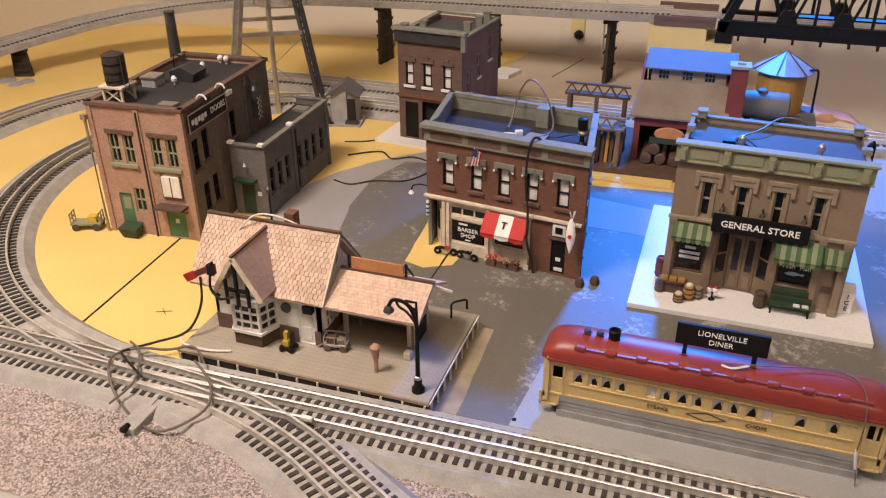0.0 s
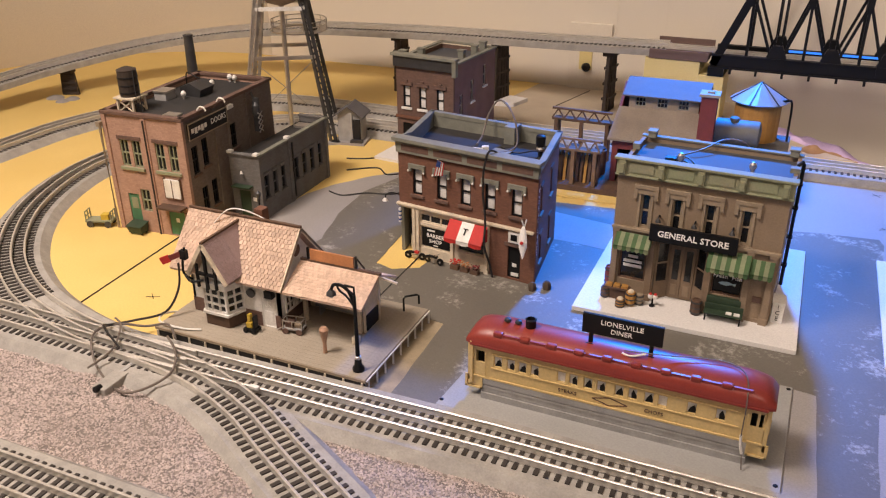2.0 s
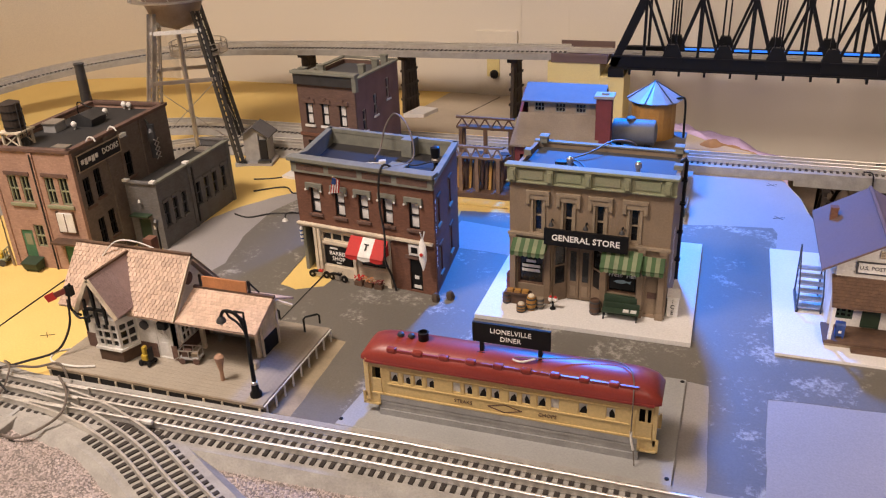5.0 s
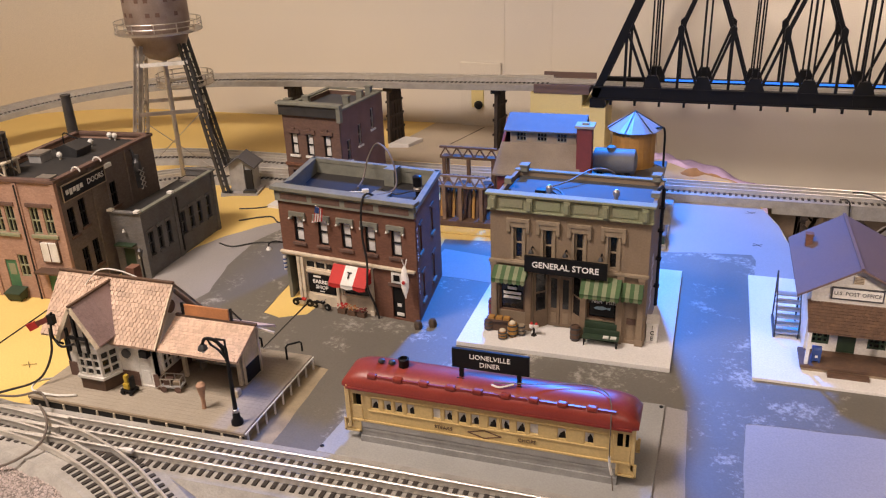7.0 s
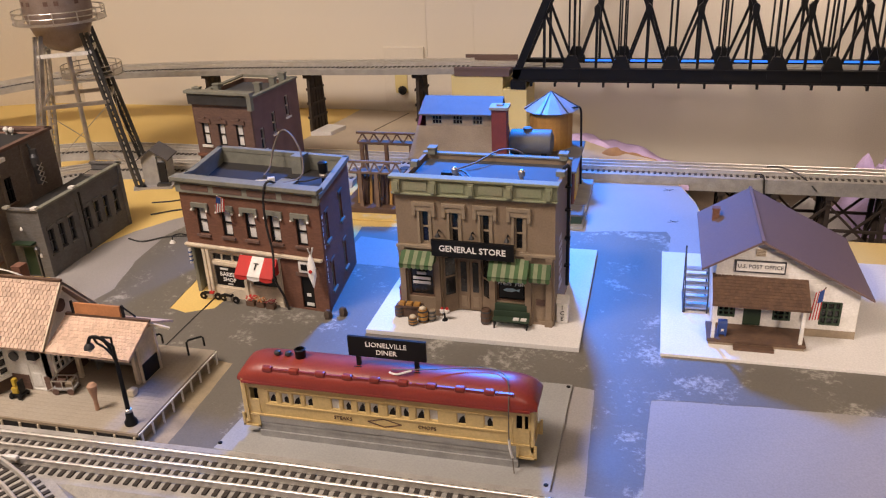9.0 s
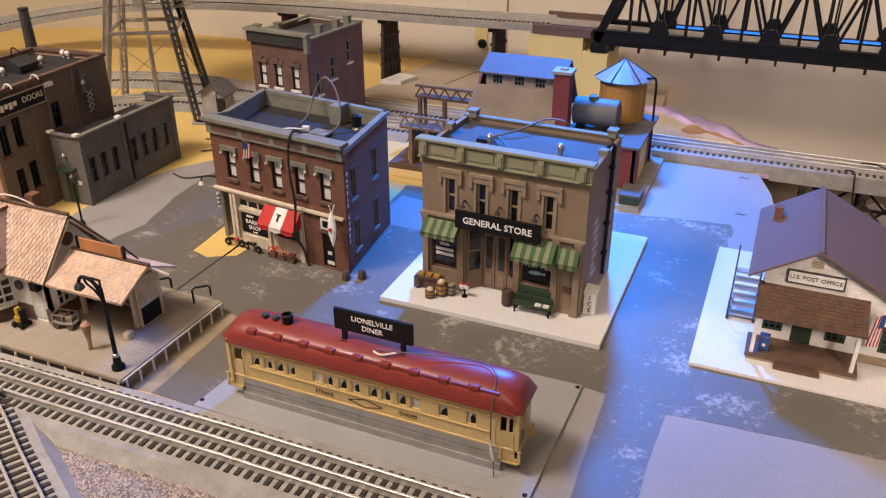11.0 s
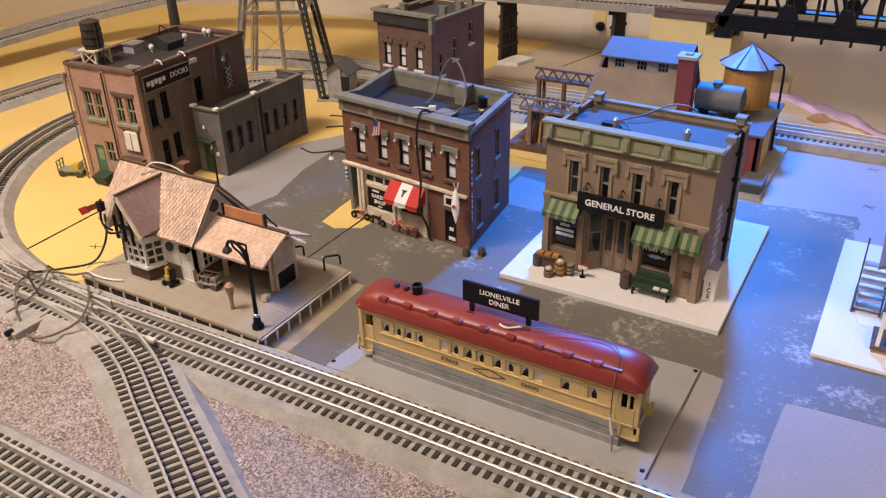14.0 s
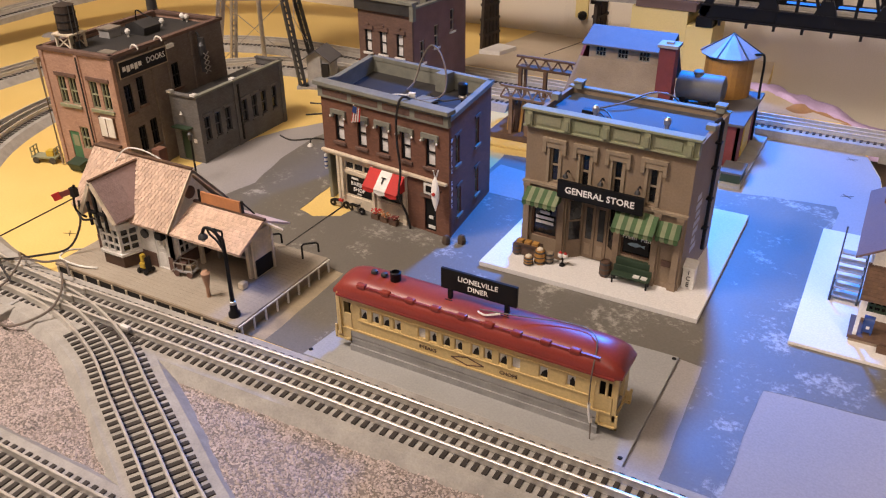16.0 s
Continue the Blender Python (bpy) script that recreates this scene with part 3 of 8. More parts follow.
def barrel(x, y, z, r, h, material, label):
    t = thing("barrel", x, y, z, label, "barrel", group="barrels by the store")
    part("cask", B().lathe(0, 0, [(r * 0.82, 0), (r, h * 0.35), (r, h * 0.65), (r * 0.82, h), (r * 0.72, h), (r * 0.72, h * 0.93)], 14), material, t, smooth=True)
    for k in (0.15, 0.5, 0.85):
        part("hoop", B().lathe(0, 0, [(r * 0.98, h * k - 0.012), (r * 1.04, h * k - 0.01), (r * 1.04, h * k + 0.01), (r * 0.98, h * k + 0.012)], 14), GUN, t)
    return t


def store():
    W, D, H = 2.55, 1.62, 2.42
    t = thing("general_store", 0.42, 0.71, 0.09, "two storey tan stone model general store with green awnings", "building", -2.5)
    wx = (0.47, 0.96, 1.46, 1.99)
    up = [(x - 0.075, 1.27, x + 0.075, 1.84) for x in wx]
    low = [(0.14, 0.30, 0.58, 0.95), (0.72, 0.0, 1.52, 1.16), (1.62, 0.36, 2.10, 0.95), (2.22, 0.06, 2.44, 0.90)]
    part("wall_front", holed(B(), W, 2.16, 0.06, up + low), STONE, t, "tan stone front")
    part("wall_right", B(face(W, 0, 0, "right")).box(0.06, 0, 0, D, 0.06, 2.26), STONE, t, "weathered tan side wall")
    part("wall_left", B(face(0, D, 0, "left")).box(0, 0, 0, D - 0.06, 0.06, 2.26), STONE, t)
    part("wall_back", B(face(W, D, 0, "back")).box(0.06, 0, 0, W - 0.06, 0.06, 2.26), STONE, t)
    part("roof", B().box(0.06, 0.06, 2.12, W - 0.06, D - 0.06, 2.17), BLUEROOF, t, "flat grey painted roof")
    # Black filler box gives the unlit look behind the shop windows.
    part("inner_box", B().box(0.08, 0.42, 0.0, W - 0.08, D - 0.1, 1.98), DARK, t, "black box for interior shade")
    for i, x in enumerate((0.09, W - 0.19)):
        part("parapet_block", B().box(x, D - 0.13, 2.26, x + 0.13, D + 0.02, 2.36).box(x - 0.015, D - 0.145, 2.36, x + 0.145, D + 0.035, 2.39), GREYGREEN, t, bev=0.006)
    part("parapet_block", B().box(W - 0.12, D * 0.45, 2.26, W + 0.02, D * 0.45 + 0.13, 2.34), GREYGREEN, t, bev=0.006)
    part("parapet_block", B().box(0, D * 0.5, 2.26, 0.12, D * 0.5 + 0.13, 2.36), GREYGREEN, t, bev=0.006)
    part("coping", B(face(W, D, 0, "back")).box(-0.02, -0.02, 2.26, W + 0.02, 0.08, 2.285), GREYGREEN, t)
    c = part("cornice", B().box(-0.03, -0.05, 2.14, W + 0.03, 0.06, 2.38).box(-0.06, -0.10, 2.38, W + 0.06, 0.08, 2.42).box(-0.04, -0.075, 2.115, W + 0.04, 0.0, 2.145), SAGE, t, "sage green weathered cornice", bev=0.008)
    for i in range(5):
        x = 0.02 + i * (W - 0.16) / 4
        part("bracket", B().box(x, -0.10, 2.15, x + 0.10, -0.045, 2.37).box(x + 0.02, -0.115, 2.17, x + 0.08, -0.095, 2.33), SAGE, c, bev=0.006)
        if i < 4:
            part("panel", B().box(x + 0.16, -0.062, 2.18, x + (W - 0.16) / 4 - 0.06, -0.047, 2.34), SAGE, c, bev=0.01)
    for x in wx:
        w = sash(t, face(x - 0.075, 0, 1.27), 0.15, 0.57, TRIM, GLASS, 2, 1, 0.035)
        part("hood", B().box(x - 0.19, -0.05, 1.93, x + 0.19, 0.0, 1.99).box(x - 0.17, -0.035, 1.84, x + 0.17, 0, 1.93).box(x - 0.19, -0.045, 1.76, x - 0.13, 0, 1.93).box(x + 0.13, -0.045, 1.76, x + 0.19, 0, 1.93).box(x - 0.12, -0.02, 1.27, x - 0.075, 0.0, 1.84).box(x + 0.075, -0.02, 1.27, x + 0.12, 0, 1.84), TRIM, t, "pale tan window hood", bev=0.006)
        part("sill", B().box(x - 0.15, -0.04, 1.22, x + 0.15, 0.0, 1.265), TRIM, t, bev=0.006)
    for x in (0.06, 0.65, 1.56, 2.14, 2.47):
        part("pilaster", B().box(x - 0.05, -0.05, 0, x + 0.05, 0.0, 1.2).box(x - 0.062, -0.062, 0, x + 0.062, 0.0, 0.12).box(x - 0.06, -0.06, 1.14, x + 0.06, 0, 1.2), DOORTAN if 0.5 < x < 1.7 else STONE, t, bev=0.006)
    part("belt_course", B().box(-0.02, -0.06, 1.2, W + 0.02, 0, 1.25), TRIM, t, bev=0.008)
    # shop windows and doors
    sash(t, face(0.14, 0, 0.30), 0.44, 0.65, BROWN, GLASS, 1, 1, 0.03)
    sash(t, face(1.62, 0, 0.36), 0.48, 0.59, BROWN, GLASS, 1, 1, 0.03)
    for i, (w, z) in enumerate(((0.16, 0.72), (0.30, 0.63), (0.30, 0.55))):
        part("sign_bar", B().box(0.36 - w / 2, 0.02, z - 0.025, 0.36 + w / 2, 0.03, z + 0.025), WHITE, t, "white lettering strip")
    s = part("shop_sign", B().box(1.67, 0.002, 0.44, 2.05, 0.016, 0.78), BLACK, t, "black fish shop sign")
    words("Fresh  Fish", 0.075, LETTER, face(1.86, 0.002, 0.69), s)
    fish = B().prism([(1.73, 0.0), (1.78, 0.03), (1.88, 0.04), (1.95, 0.015), (2.0, 0.035), (1.99, -0.02), (1.94, 0.0), (1.86, -0.03), (1.77, -0.02)], -0.002, 0.006)
    fish.v = [(x, 0.002 - z, 0.57 + y) for x, y, z in fish.v]
    part("fish_shape", fish, mat("pale_blue", (0.35, 0.5, 0.6), 0.5), s)
    part("stall_riser", B().box(1.6, -0.06, 0.0, 2.12, 0.03, 0.34), GREENK, t, "dark green panel under the window", bev=0.006)
    # recessed entrance
    e = part("entrance", B().box(0.72, 0.24, 0, 1.52, 0.28, 1.16).box(0.72, 0.06, 1.16, 1.52, 0.28, 1.2), DOORTAN, t, "recessed tan timber shop entrance")
    for x in (0.93, 1.13):
        d = part("door", B().box(x, 0.21, 0.02, x + 0.19, 0.24, 0.98), DOORTAN, t, "tan brown door leaf", bev=0.006)
        part("pane", B().box(x + 0.045, 0.203, 0.36, x + 0.145, 0.212, 0.90), GLASS, d)
        part("door_panel", B().box(x + 0.045, 0.200, 0.08, x + 0.145, 0.212, 0.28), STONE, d, bev=0.005)
    part("transom", B().box(0.90, 0.205, 1.0, 1.34, 0.24, 1.03), STONE, t)
    for s_, x in ((1, 0.72), (-1, 1.52)):
        b = B()
        b.m = Matrix.Translation((x, 0.06, 0)) @ pose(0, 0, 0, 0, 0, 42 if s_ > 0 else 138)
        p = part("side_light", b.box(0, -0.012, 0, 0.25, 0.012, 0.32).box(0, -0.012, 1.0, 0.25, 0.012, 1.16).box(0, -0.012, 0.32, 0.035, 0.012, 1.0).box(0.215, -0.012, 0.32, 0.25, 0.012, 1.0).box(0.035, -0.012, 0.64, 0.215, 0.012, 0.67), DOORTAN, t, bev=0.004)
        g = B(b.m)
        part("pane", g.box(0.035, -0.004, 0.32, 0.215, 0.004, 1.0), GLASS, p)
    part("side_door", B().box(2.22, 0.03, 0.06, 2.44, 0.05, 0.90), STONE, t, "tan side door")
    part("door_sign", B().box(2.26, 0.012, 0.34, 2.40, 0.03, 0.44), BRICK_B, t, "small brown letter plate")
    stripes = [mat("awning_green", (0.055, 0.115, 0.04), 0.75), mat("awning_pale", (0.22, 0.25, 0.14), 0.75)]
    awning(t, 0.08, 0.64, 1.0, 1.16, 0.20, stripes, 8, "green and cream striped awning", -0.05)
    awning(t, 1.54, 2.16, 0.92, 1.16, 0.22, stripes, 9, "green and cream striped awning", -0.05)
    awning(t, 2.17, 2.50, 0.90, 1.10, 0.12, stripes, 5, "green and cream striped awning", -0.05)
    sg = part("sign", B().box(0.61, -0.16, 1.14, 1.94, -0.11, 1.42), BLACK, t, "black signboard with white letters", bev=0.006)
    words("GENERAL STORE", 0.106, LETTER, face(1.275, -0.16, 1.28), sg, bold=0.002)
    for x in (0.72, 1.27, 1.83):
        l = part("gooseneck_lamp", B().tube(spline([(x, -0.0, 1.50), (x, -0.06, 1.55), (x, -0.12, 1.54), (x, -0.14, 1.52)], 4), 0.012, 6), BLACK, t, "small black gooseneck sign lamp")
        part("shade", B().lathe(x, -0.14, [(0.045, 1.47), (0.04, 1.49), (0.015, 1.53)], 12), GUN, l, smooth=True)
    for x, y in ((0.82, 0.62), (1.9, 0.66)):
        v = part("roof_vent", B().lathe(x, y, [(0.035, 2.16), (0.035, 2.27), (0.055, 2.27), (0.055, 2.34), (0.02, 2.375)], 12), SILVER, t, "small silver roof vent", smooth=True)
    p = part("downpipe", B().tube([(W - 0.04, 0.92, 2.2), (W - 0.02, 0.92, 2.34), (W + 0.03, 0.96, 2.38), (W + 0.05, 0.99, 2.33), (W + 0.05, 0.99, 0.25)], 0.03, 8), BLACK, t, "black downpipe on the side wall")
    for z in (0.6, 1.1, 1.6, 2.0):
        part("pipe_clip", B().box(W, 0.94, z, W + 0.09, 1.04, z + 0.03), BLACK, p)
    # faded painted lettering on the side wall
    for i, (y, z, w) in enumerate(((0.42, 1.28, 0.2), (0.40, 1.14, 0.3), (0.44, 1.0, 0.22), (0.40, 0.86, 0.32), (0.42, 0.72, 0.26), (0.42, 0.58, 0.18), (0.40, 0.44, 0.3))):
        part("wall_lettering", B().box(W, y, z, W + 0.003, y + w, z + 0.09), mat("faded_white", (0.5, 0.47, 0.44), 0.8) if not i else bpy.data.materials["faded_white"], t, "faded white wall lettering strip")


store()
for x, y, r, h, m, l in ((0.38, 0.98, 0.085, 0.34, BRICKP, "red painted model rain barrel at the store corner"), (0.42, 0.52, 0.075, 0.19, BROWN, "small brown wooden barrel before the shop window"),
                         (1.88, 0.52, 0.085, 0.26, BROWN, "brown wooden keg beside the shop entrance"), (0.86, 0.40, 0.085, 0.24, GOLDEN, "tan sack topped barrel before the shop"),
                         (0.72, 0.28, 0.075, 0.14, GOLDEN, "low basket barrel of produce before the shop"), (0.99, 0.47, 0.07, 0.19, TRIM, "tan flour sack barrel before the shop")):
    barrel(x, y, 0.09, r, h, m, l)
for x, y, z in ((0.72, 0.28, 0.22), (0.86, 0.40, 0.32)):
    t = part("produce", B().lathe(x, y, [(0.055, z), (0.05, z + 0.03), (0.02, z + 0.05)], 10), CREAMT, None, "heap of pale produce in a barrel", smooth=True)
    tagged(t, category="produce")
t = thing("display_stand", 0.62, 0.55, 0.09, "brown wooden produce stand under the shop window", "stand")
part("top", B().box(-0.24, -0.08, 0.18, 0.20, 0.06, 0.22), BROWN, t, bev=0.005)
part("front", B().box(-0.22, -0.05, 0, 0.18, 0.04, 0.18), BROWN, t)
for i in range(3):
    part("crate", B().box(-0.2 + i * 0.13, -0.07, 0.22, -0.1 + i * 0.13, 0.03, 0.26), GOLDEN, t)
t = thing("gumball_machine", 1.20, 0.50, 0.09, "tiny twin red and white vending machine on a black foot", "machine")
part("foot", B().lathe(0, 0, [(0.05, 0), (0.045, 0.02), (0.015, 0.03), (0.015, 0.13)], 10), BLACK, t)
for s in (-0.04, 0.04):
    h = part("head", B().lathe(s, 0, [(0.02, 0.13), (0.04, 0.15), (0.042, 0.19), (0.02, 0.215)], 10), WHITE, t, "white round head", smooth=True)
    part("cap", B().lathe(s, 0, [(0.03, 0.21), (0.012, 0.24)], 8), REDC, h)
t = thing("bench", 2.33, 0.46, 0.09, "dark green bench with papers in front of the store", "bench")
part("seat", B().box(-0.32, -0.09, 0.13, 0.26, 0.05, 0.155), GREENK, t, bev=0.004)
part("backrest", B().box(-0.32, 0.05, 0.15, 0.26, 0.07, 0.25), GREENK, t, bev=0.004)
for x in (-0.29, 0.23):
    for y in (-0.07, 0.04):
        part("leg", B().box(x - 0.012, y - 0.012, 0, x + 0.012, y + 0.012, 0.13), BLACK, t)
for x in (0.06, 0.18):
    q = tagged(part("newspaper", B().box(2.33 + x - 0.05, 0.39, 0.247, 2.33 + x + 0.04, 0.47, 0.262), WHITE, None, "small white folded paper on the bench"), category="newspaper")
t = thing("ice_box", 3.08, 0.80, 0.09, "white ice chest with black letters beside the store", "ice chest")
part("body", B().box(-0.09, -0.08, 0, 0.09, 0.1, 0.36), WHITE, t, bev=0.012)
part("lid", B().add([(-0.1, -0.09, 0.36), (0.1, -0.09, 0.36), (0.1, 0.11, 0.42), (-0.1, 0.11, 0.42), (-0.1, -0.09, 0.34), (0.1, -0.09, 0.34), (0.1, 0.11, 0.36), (-0.1, 0.11, 0.36)], [(0, 1, 2, 3), (7, 6, 5, 4), (0, 4, 5, 1), (1, 5, 6, 2), (2, 6, 7, 3), (3, 7, 4, 0)]), WHITE, t)
for i, ch in enumerate("ICE"):
    words(ch, 0.075, BLACK, face(0.0, -0.082, 0.28 - i * 0.10), t)
wire([(1.0, 1.5, 2.27), (1.3, 1.55, 2.32), (1.55, 1.3, 2.26), (1.7, 1.05, 2.27)], 0.012, WIREB, "thin black wire on the store roof")
wire([(1.05, 1.65, 2.27), (1.3, 1.45, 2.29), (1.5, 1.2, 2.26), (1.55, 1.0, 2.27)], 0.012, WIREB, "thin black wire on the store roof")
wire([(1.1, 1.6, 2.27), (1.5, 1.9, 2.35), (1.8, 2.35, 2.42), (2.1, 2.42, 2.40), (2.3, 2.5, 2.2)], 0.014, WIRE, "grey wire over the store parapet")
t = part("wire_nut", B().box(1.0, 1.42, 2.25, 1.18, 1.56, 2.31), BLACK, None, "black wire connectors on the roof", bev=0.01)
tagged(t, category="connector")

def striped_flag(corner, pole):
    """A small hanging flag: seven red and white stripes and a blue canton; corner(a, c, lo, hi) gives four places on the cloth."""
    def cloth(a, c, lo, hi, out):
        q = corner(a, c, lo, hi)
        return B().add([(x, y - out, z) for x, y, z in q] + [(x, y - out + 0.006, z) for x, y, z in q], [(0, 1, 2, 3), (7, 6, 5, 4), (0, 4, 5, 1), (1, 5, 6, 2), (2, 6, 7, 3), (3, 7, 4, 0)])

    flag = part("flag", cloth(0, 1 / 7, 0, 1, 0), REDC, pole, "small red and white striped flag with a blue canton")
    for i in range(1, 7):
        part("stripe", cloth(i / 7, (i + 1) / 7, 0, 1, 0.008 * (i % 2)), WHITE if i % 2 else REDC, flag)
    part("canton", cloth(0, 0.55, 0, 0.4, 0.014), BLUEP, flag)


# ---- barber shop ----
def barber():
    W, D, H = 2.73, 1.98, 2.27
    t = thing("barber_shop", -3.54, 0.88, 0, "two storey dark brick model barber shop with a grey cornice", "building", -7)
    wx = [W * f for f in (0.145, 0.33, 0.505, 0.68, 0.865)]
    up = [(x - 0.10, 1.22, x + 0.10, 1.72) for x in wx]
    part("wall_front", holed(B(), W, 2.0, 0.06, up + [(0.0, 0, 1.86, 0.98), (2.22, 0.04, 2.46, 0.66)]), BRICK_D, t, "dark red brick front")
    side = [(0.28, 1.22, 0.46, 1.72), (1.2, 1.22, 1.38, 1.72), (0.35, 0.28, 0.53, 0.80), (1.2, 0.28, 1.38, 0.80)]
    SK = 13.5
    sx, sy = D * math.sin(radians(SK)), D * math.cos(radians(SK))
    r, bk, lf = pose(W, 0, 0, 0, 0, 90 + SK), face(W - sx, sy, 0, "back"), pose(-sx, sy, 0, 0, 0, -90 + SK)
    part("wall_right", holed(B(r), D, 2.12, 0.06, side, 0.06), BRICK_D, t, "dark brick side wall")
    for q in side:
        sash(t, r @ pose(q[0], 0, q[1]), q[2] - q[0], q[3] - q[1], GREYGREEN, GLASS, 2, 1, 0.03)
        part("sill", B(r).box(q[0] - 0.04, -0.03, q[1] - 0.04, q[2] + 0.04, 0, q[1]), GREYGREEN, t)
        part("lintel", B(r).box(q[0] - 0.04, -0.02, q[3], q[2] + 0.04, 0, q[3] + 0.05), BRICK_B, t)
    part("wall_left", B(lf).box(0, 0, 0, D - 0.06, 0.06, 2.12), GREYGREEN, t, "grey rendered side wall")
    part("wall_back", B(bk).box(0.06, 0, 0, W - 0.06, 0.06, 2.08), GREYGREEN, t, "grey rendered back wall")
    part("roof", B().prism([(0.04, 0.06), (W - 0.04, 0.06), (W - sx - 0.04, sy - 0.05), (0.04 - sx, sy - 0.05)], 1.80, 1.86), TAR, t, "flat black tar roof")
    # Solid black core painted as the shade inside the shop.
    part("inner_box", B().box(0.2, 0.5, 0, W - 0.6, sy - 0.1, 1.78), DARK, t, "black box for interior shade")
    for m, l in ((r, D), (bk, W), (lf, D)):
        part("parapet", B(m).box(-0.03, -0.04, 2.08, l + 0.03, 0.07, 2.16), GREYGREEN, t, "grey stone parapet coping", bev=0.008)
    c = part("cornice", B().box(-0.02, -0.05, 1.98, W + 0.02, 0.04, 2.2).box(-0.06, -0.12, 2.2, W + 0.06, 0.10, 2.27), GREYGREEN, t, "grey green cornice", bev=0.01)
    part("cornice_end", B().add([(0.0, 0.08, 2.12), (-0.17, 0.75, 2.12), (0.0, 0.08, 2.26), (0.05, 0.08, 2.12), (-0.12, 0.75, 2.12), (0.05, 0.08, 2.26)], [(0, 1, 2), (5, 4, 3), (0, 3, 4, 1), (1, 4, 5, 2), (2, 5, 3, 0)]), GREYGREEN, c)
    for i in range(4):
        x = 0.10 + i * 0.665
        part("recess", B().box(x, -0.056, 2.03, x + 0.56, -0.048, 2.14), BRICK_B, c, "brown sunk panel")
    for x in wx:
        sash(t, face(x - 0.10, 0, 1.22), 0.20, 0.50, BLACK, SHADE, 2, 1, 0.03)
        part("lintel", B().box(x - 0.17, -0.04, 1.72, x + 0.17, 0, 1.80).box(x - 0.17, -0.045, 1.66, x - 0.11, 0, 1.72).box(x + 0.11, -0.045, 1.66, x + 0.17, 0, 1.72), GREYGREEN, t, bev=0.006)
        part("sill", B().box(x - 0.14, -0.04, 1.17, x + 0.14, 0, 1.22), BRICK_B, t, bev=0.005)
        for s in (-0.16, 0.16):
            part("lamp_dot", B().lathe(x + s, -0.05, [(0.015, 1.655), (0.02, 1.67), (0.012, 1.69)], 8), WHITE, t)
    part("belt_course", B().box(-0.03, -0.07, 0.98, W * 0.99, 0.0, 1.02).box(-0.02, -0.04, 0.94, 1.9, 0, 0.98), CREAMT, t, "cream belt course", bev=0.006)
    # shop front with a cut corner
    f = part("shop_front", holed(B(), 1.86, 0.95, 0.05, [(0.42, 0.20, 1.08, 0.64), (0.42, 0.70, 1.08, 0.88), (1.2, 0.30, 1.76, 0.80)], 0.30), CREAMT, t, "cream painted timber shop front")
    b = B()
    b.m = Matrix.Translation((0.02, 0.32, 0)) @ pose(0, 0, 0, 0, 0, -49)
    part("corner_door", b.box(0, 0, 0, 0.43, 0.04, 0.95).box(0.10, -0.012, 0.04, 0.32, 0, 0.72), CREAMT, t, "cream cut corner with narrow door", bev=0.005)
    g = B(b.m)
    part("pane", g.box(0.14, -0.016, 0.32, 0.28, -0.008, 0.68), GLASS, t)
    for x in (0.32, 0.40, 1.12, 1.82):
        part("column", B().box(x - 0.03, -0.045, 0, x + 0.03, 0, 0.94).box(x - 0.045, -0.055, 0, x + 0.045, 0, 0.1), CREAMT, t, bev=0.006)
    w = sash(t, face(0.42, 0, 0.20), 0.66, 0.44, CREAMT, GLASS, 1, 1, 0.02)
    sash(t, face(0.42, 0, 0.70), 0.66, 0.18, CREAMT, GLASS, 1, 3, 0.02)
    sash(t, face(1.2, 0, 0.30), 0.56, 0.50, CREAMT, GLASS, 1, 1, 0.02)
    words("BARBER", 0.08, LETTER, face(0.75, 0.018, 0.46), t)
    words("SHOP", 0.08, LETTER, face(0.75, 0.018, 0.355), t)
    part("window_sign", B().box(0.47, 0.02, 0.24, 1.02, 0.03, 0.61), BLACK, t, "black lettered window sign")
    part("name_bar", B().box(0.58, 0.014, 0.545, 0.74, 0.022, 0.58), WHITE, t, "white lettering strip")
    part("name_bar", B().box(0.70, 0.014, 0.265, 0.80, 0.022, 0.285), WHITE, t, "white lettering strip")
    a = awning(t, 1.10, 1.84, 0.66, 0.93, 0.24, [REDC, WHITE, REDC], 3, "red and white awning", -0.05)
    part("emblem", B().add([(1.42, -0.135, 0.85), (1.52, -0.135, 0.85), (1.52, -0.15, 0.833), (1.42, -0.15, 0.833), (1.455, -0.15, 0.84), (1.485, -0.15, 0.84), (1.485, -0.22, 0.76), (1.455, -0.22, 0.76)], [(0, 1, 2, 3), (4, 5, 6, 7)]), BLACK, a, "small black emblem")
    d = part("door", B().box(2.22, 0.03, 0.04, 2.46, 0.05, 0.66), BLACK, t, "black street door")
    part("letter_plate", B().box(2.28, 0.02, 0.08, 2.42, 0.035, 0.14), WHITE, d)
    part("notice", B().box(2.30, 0.018, 0.26, 2.38, 0.035, 0.32), WHITE, d)
    part("door_lintel", B().box(2.16, -0.03, 0.66, 2.52, 0.0, 0.72), BRICK_B, t)
    s = part("hanging_sign", B().box(2.24, -0.05, 0.74, 2.46, 0.0, 0.94), WHITE, t, "small white framed sign", bev=0.01)
    part("sign_face", B().box(2.29, -0.056, 0.79, 2.41, -0.048, 0.90), BLACK, s)
    cone = B().lathe(0, 0, [(0.008, 0.56), (0.02, 0.60), (0.07, 0.78), (0.075, 0.92), (0.05, 1.08), (0.02, 1.16)], 12)
    cone.v = [(2.58 + x * 1.05, -0.18 + y * 0.6, z) for x, y, z in cone.v]
    s = part("cone_sign", cone, LETTER, t, "white cone shaped shop sign", smooth=True)
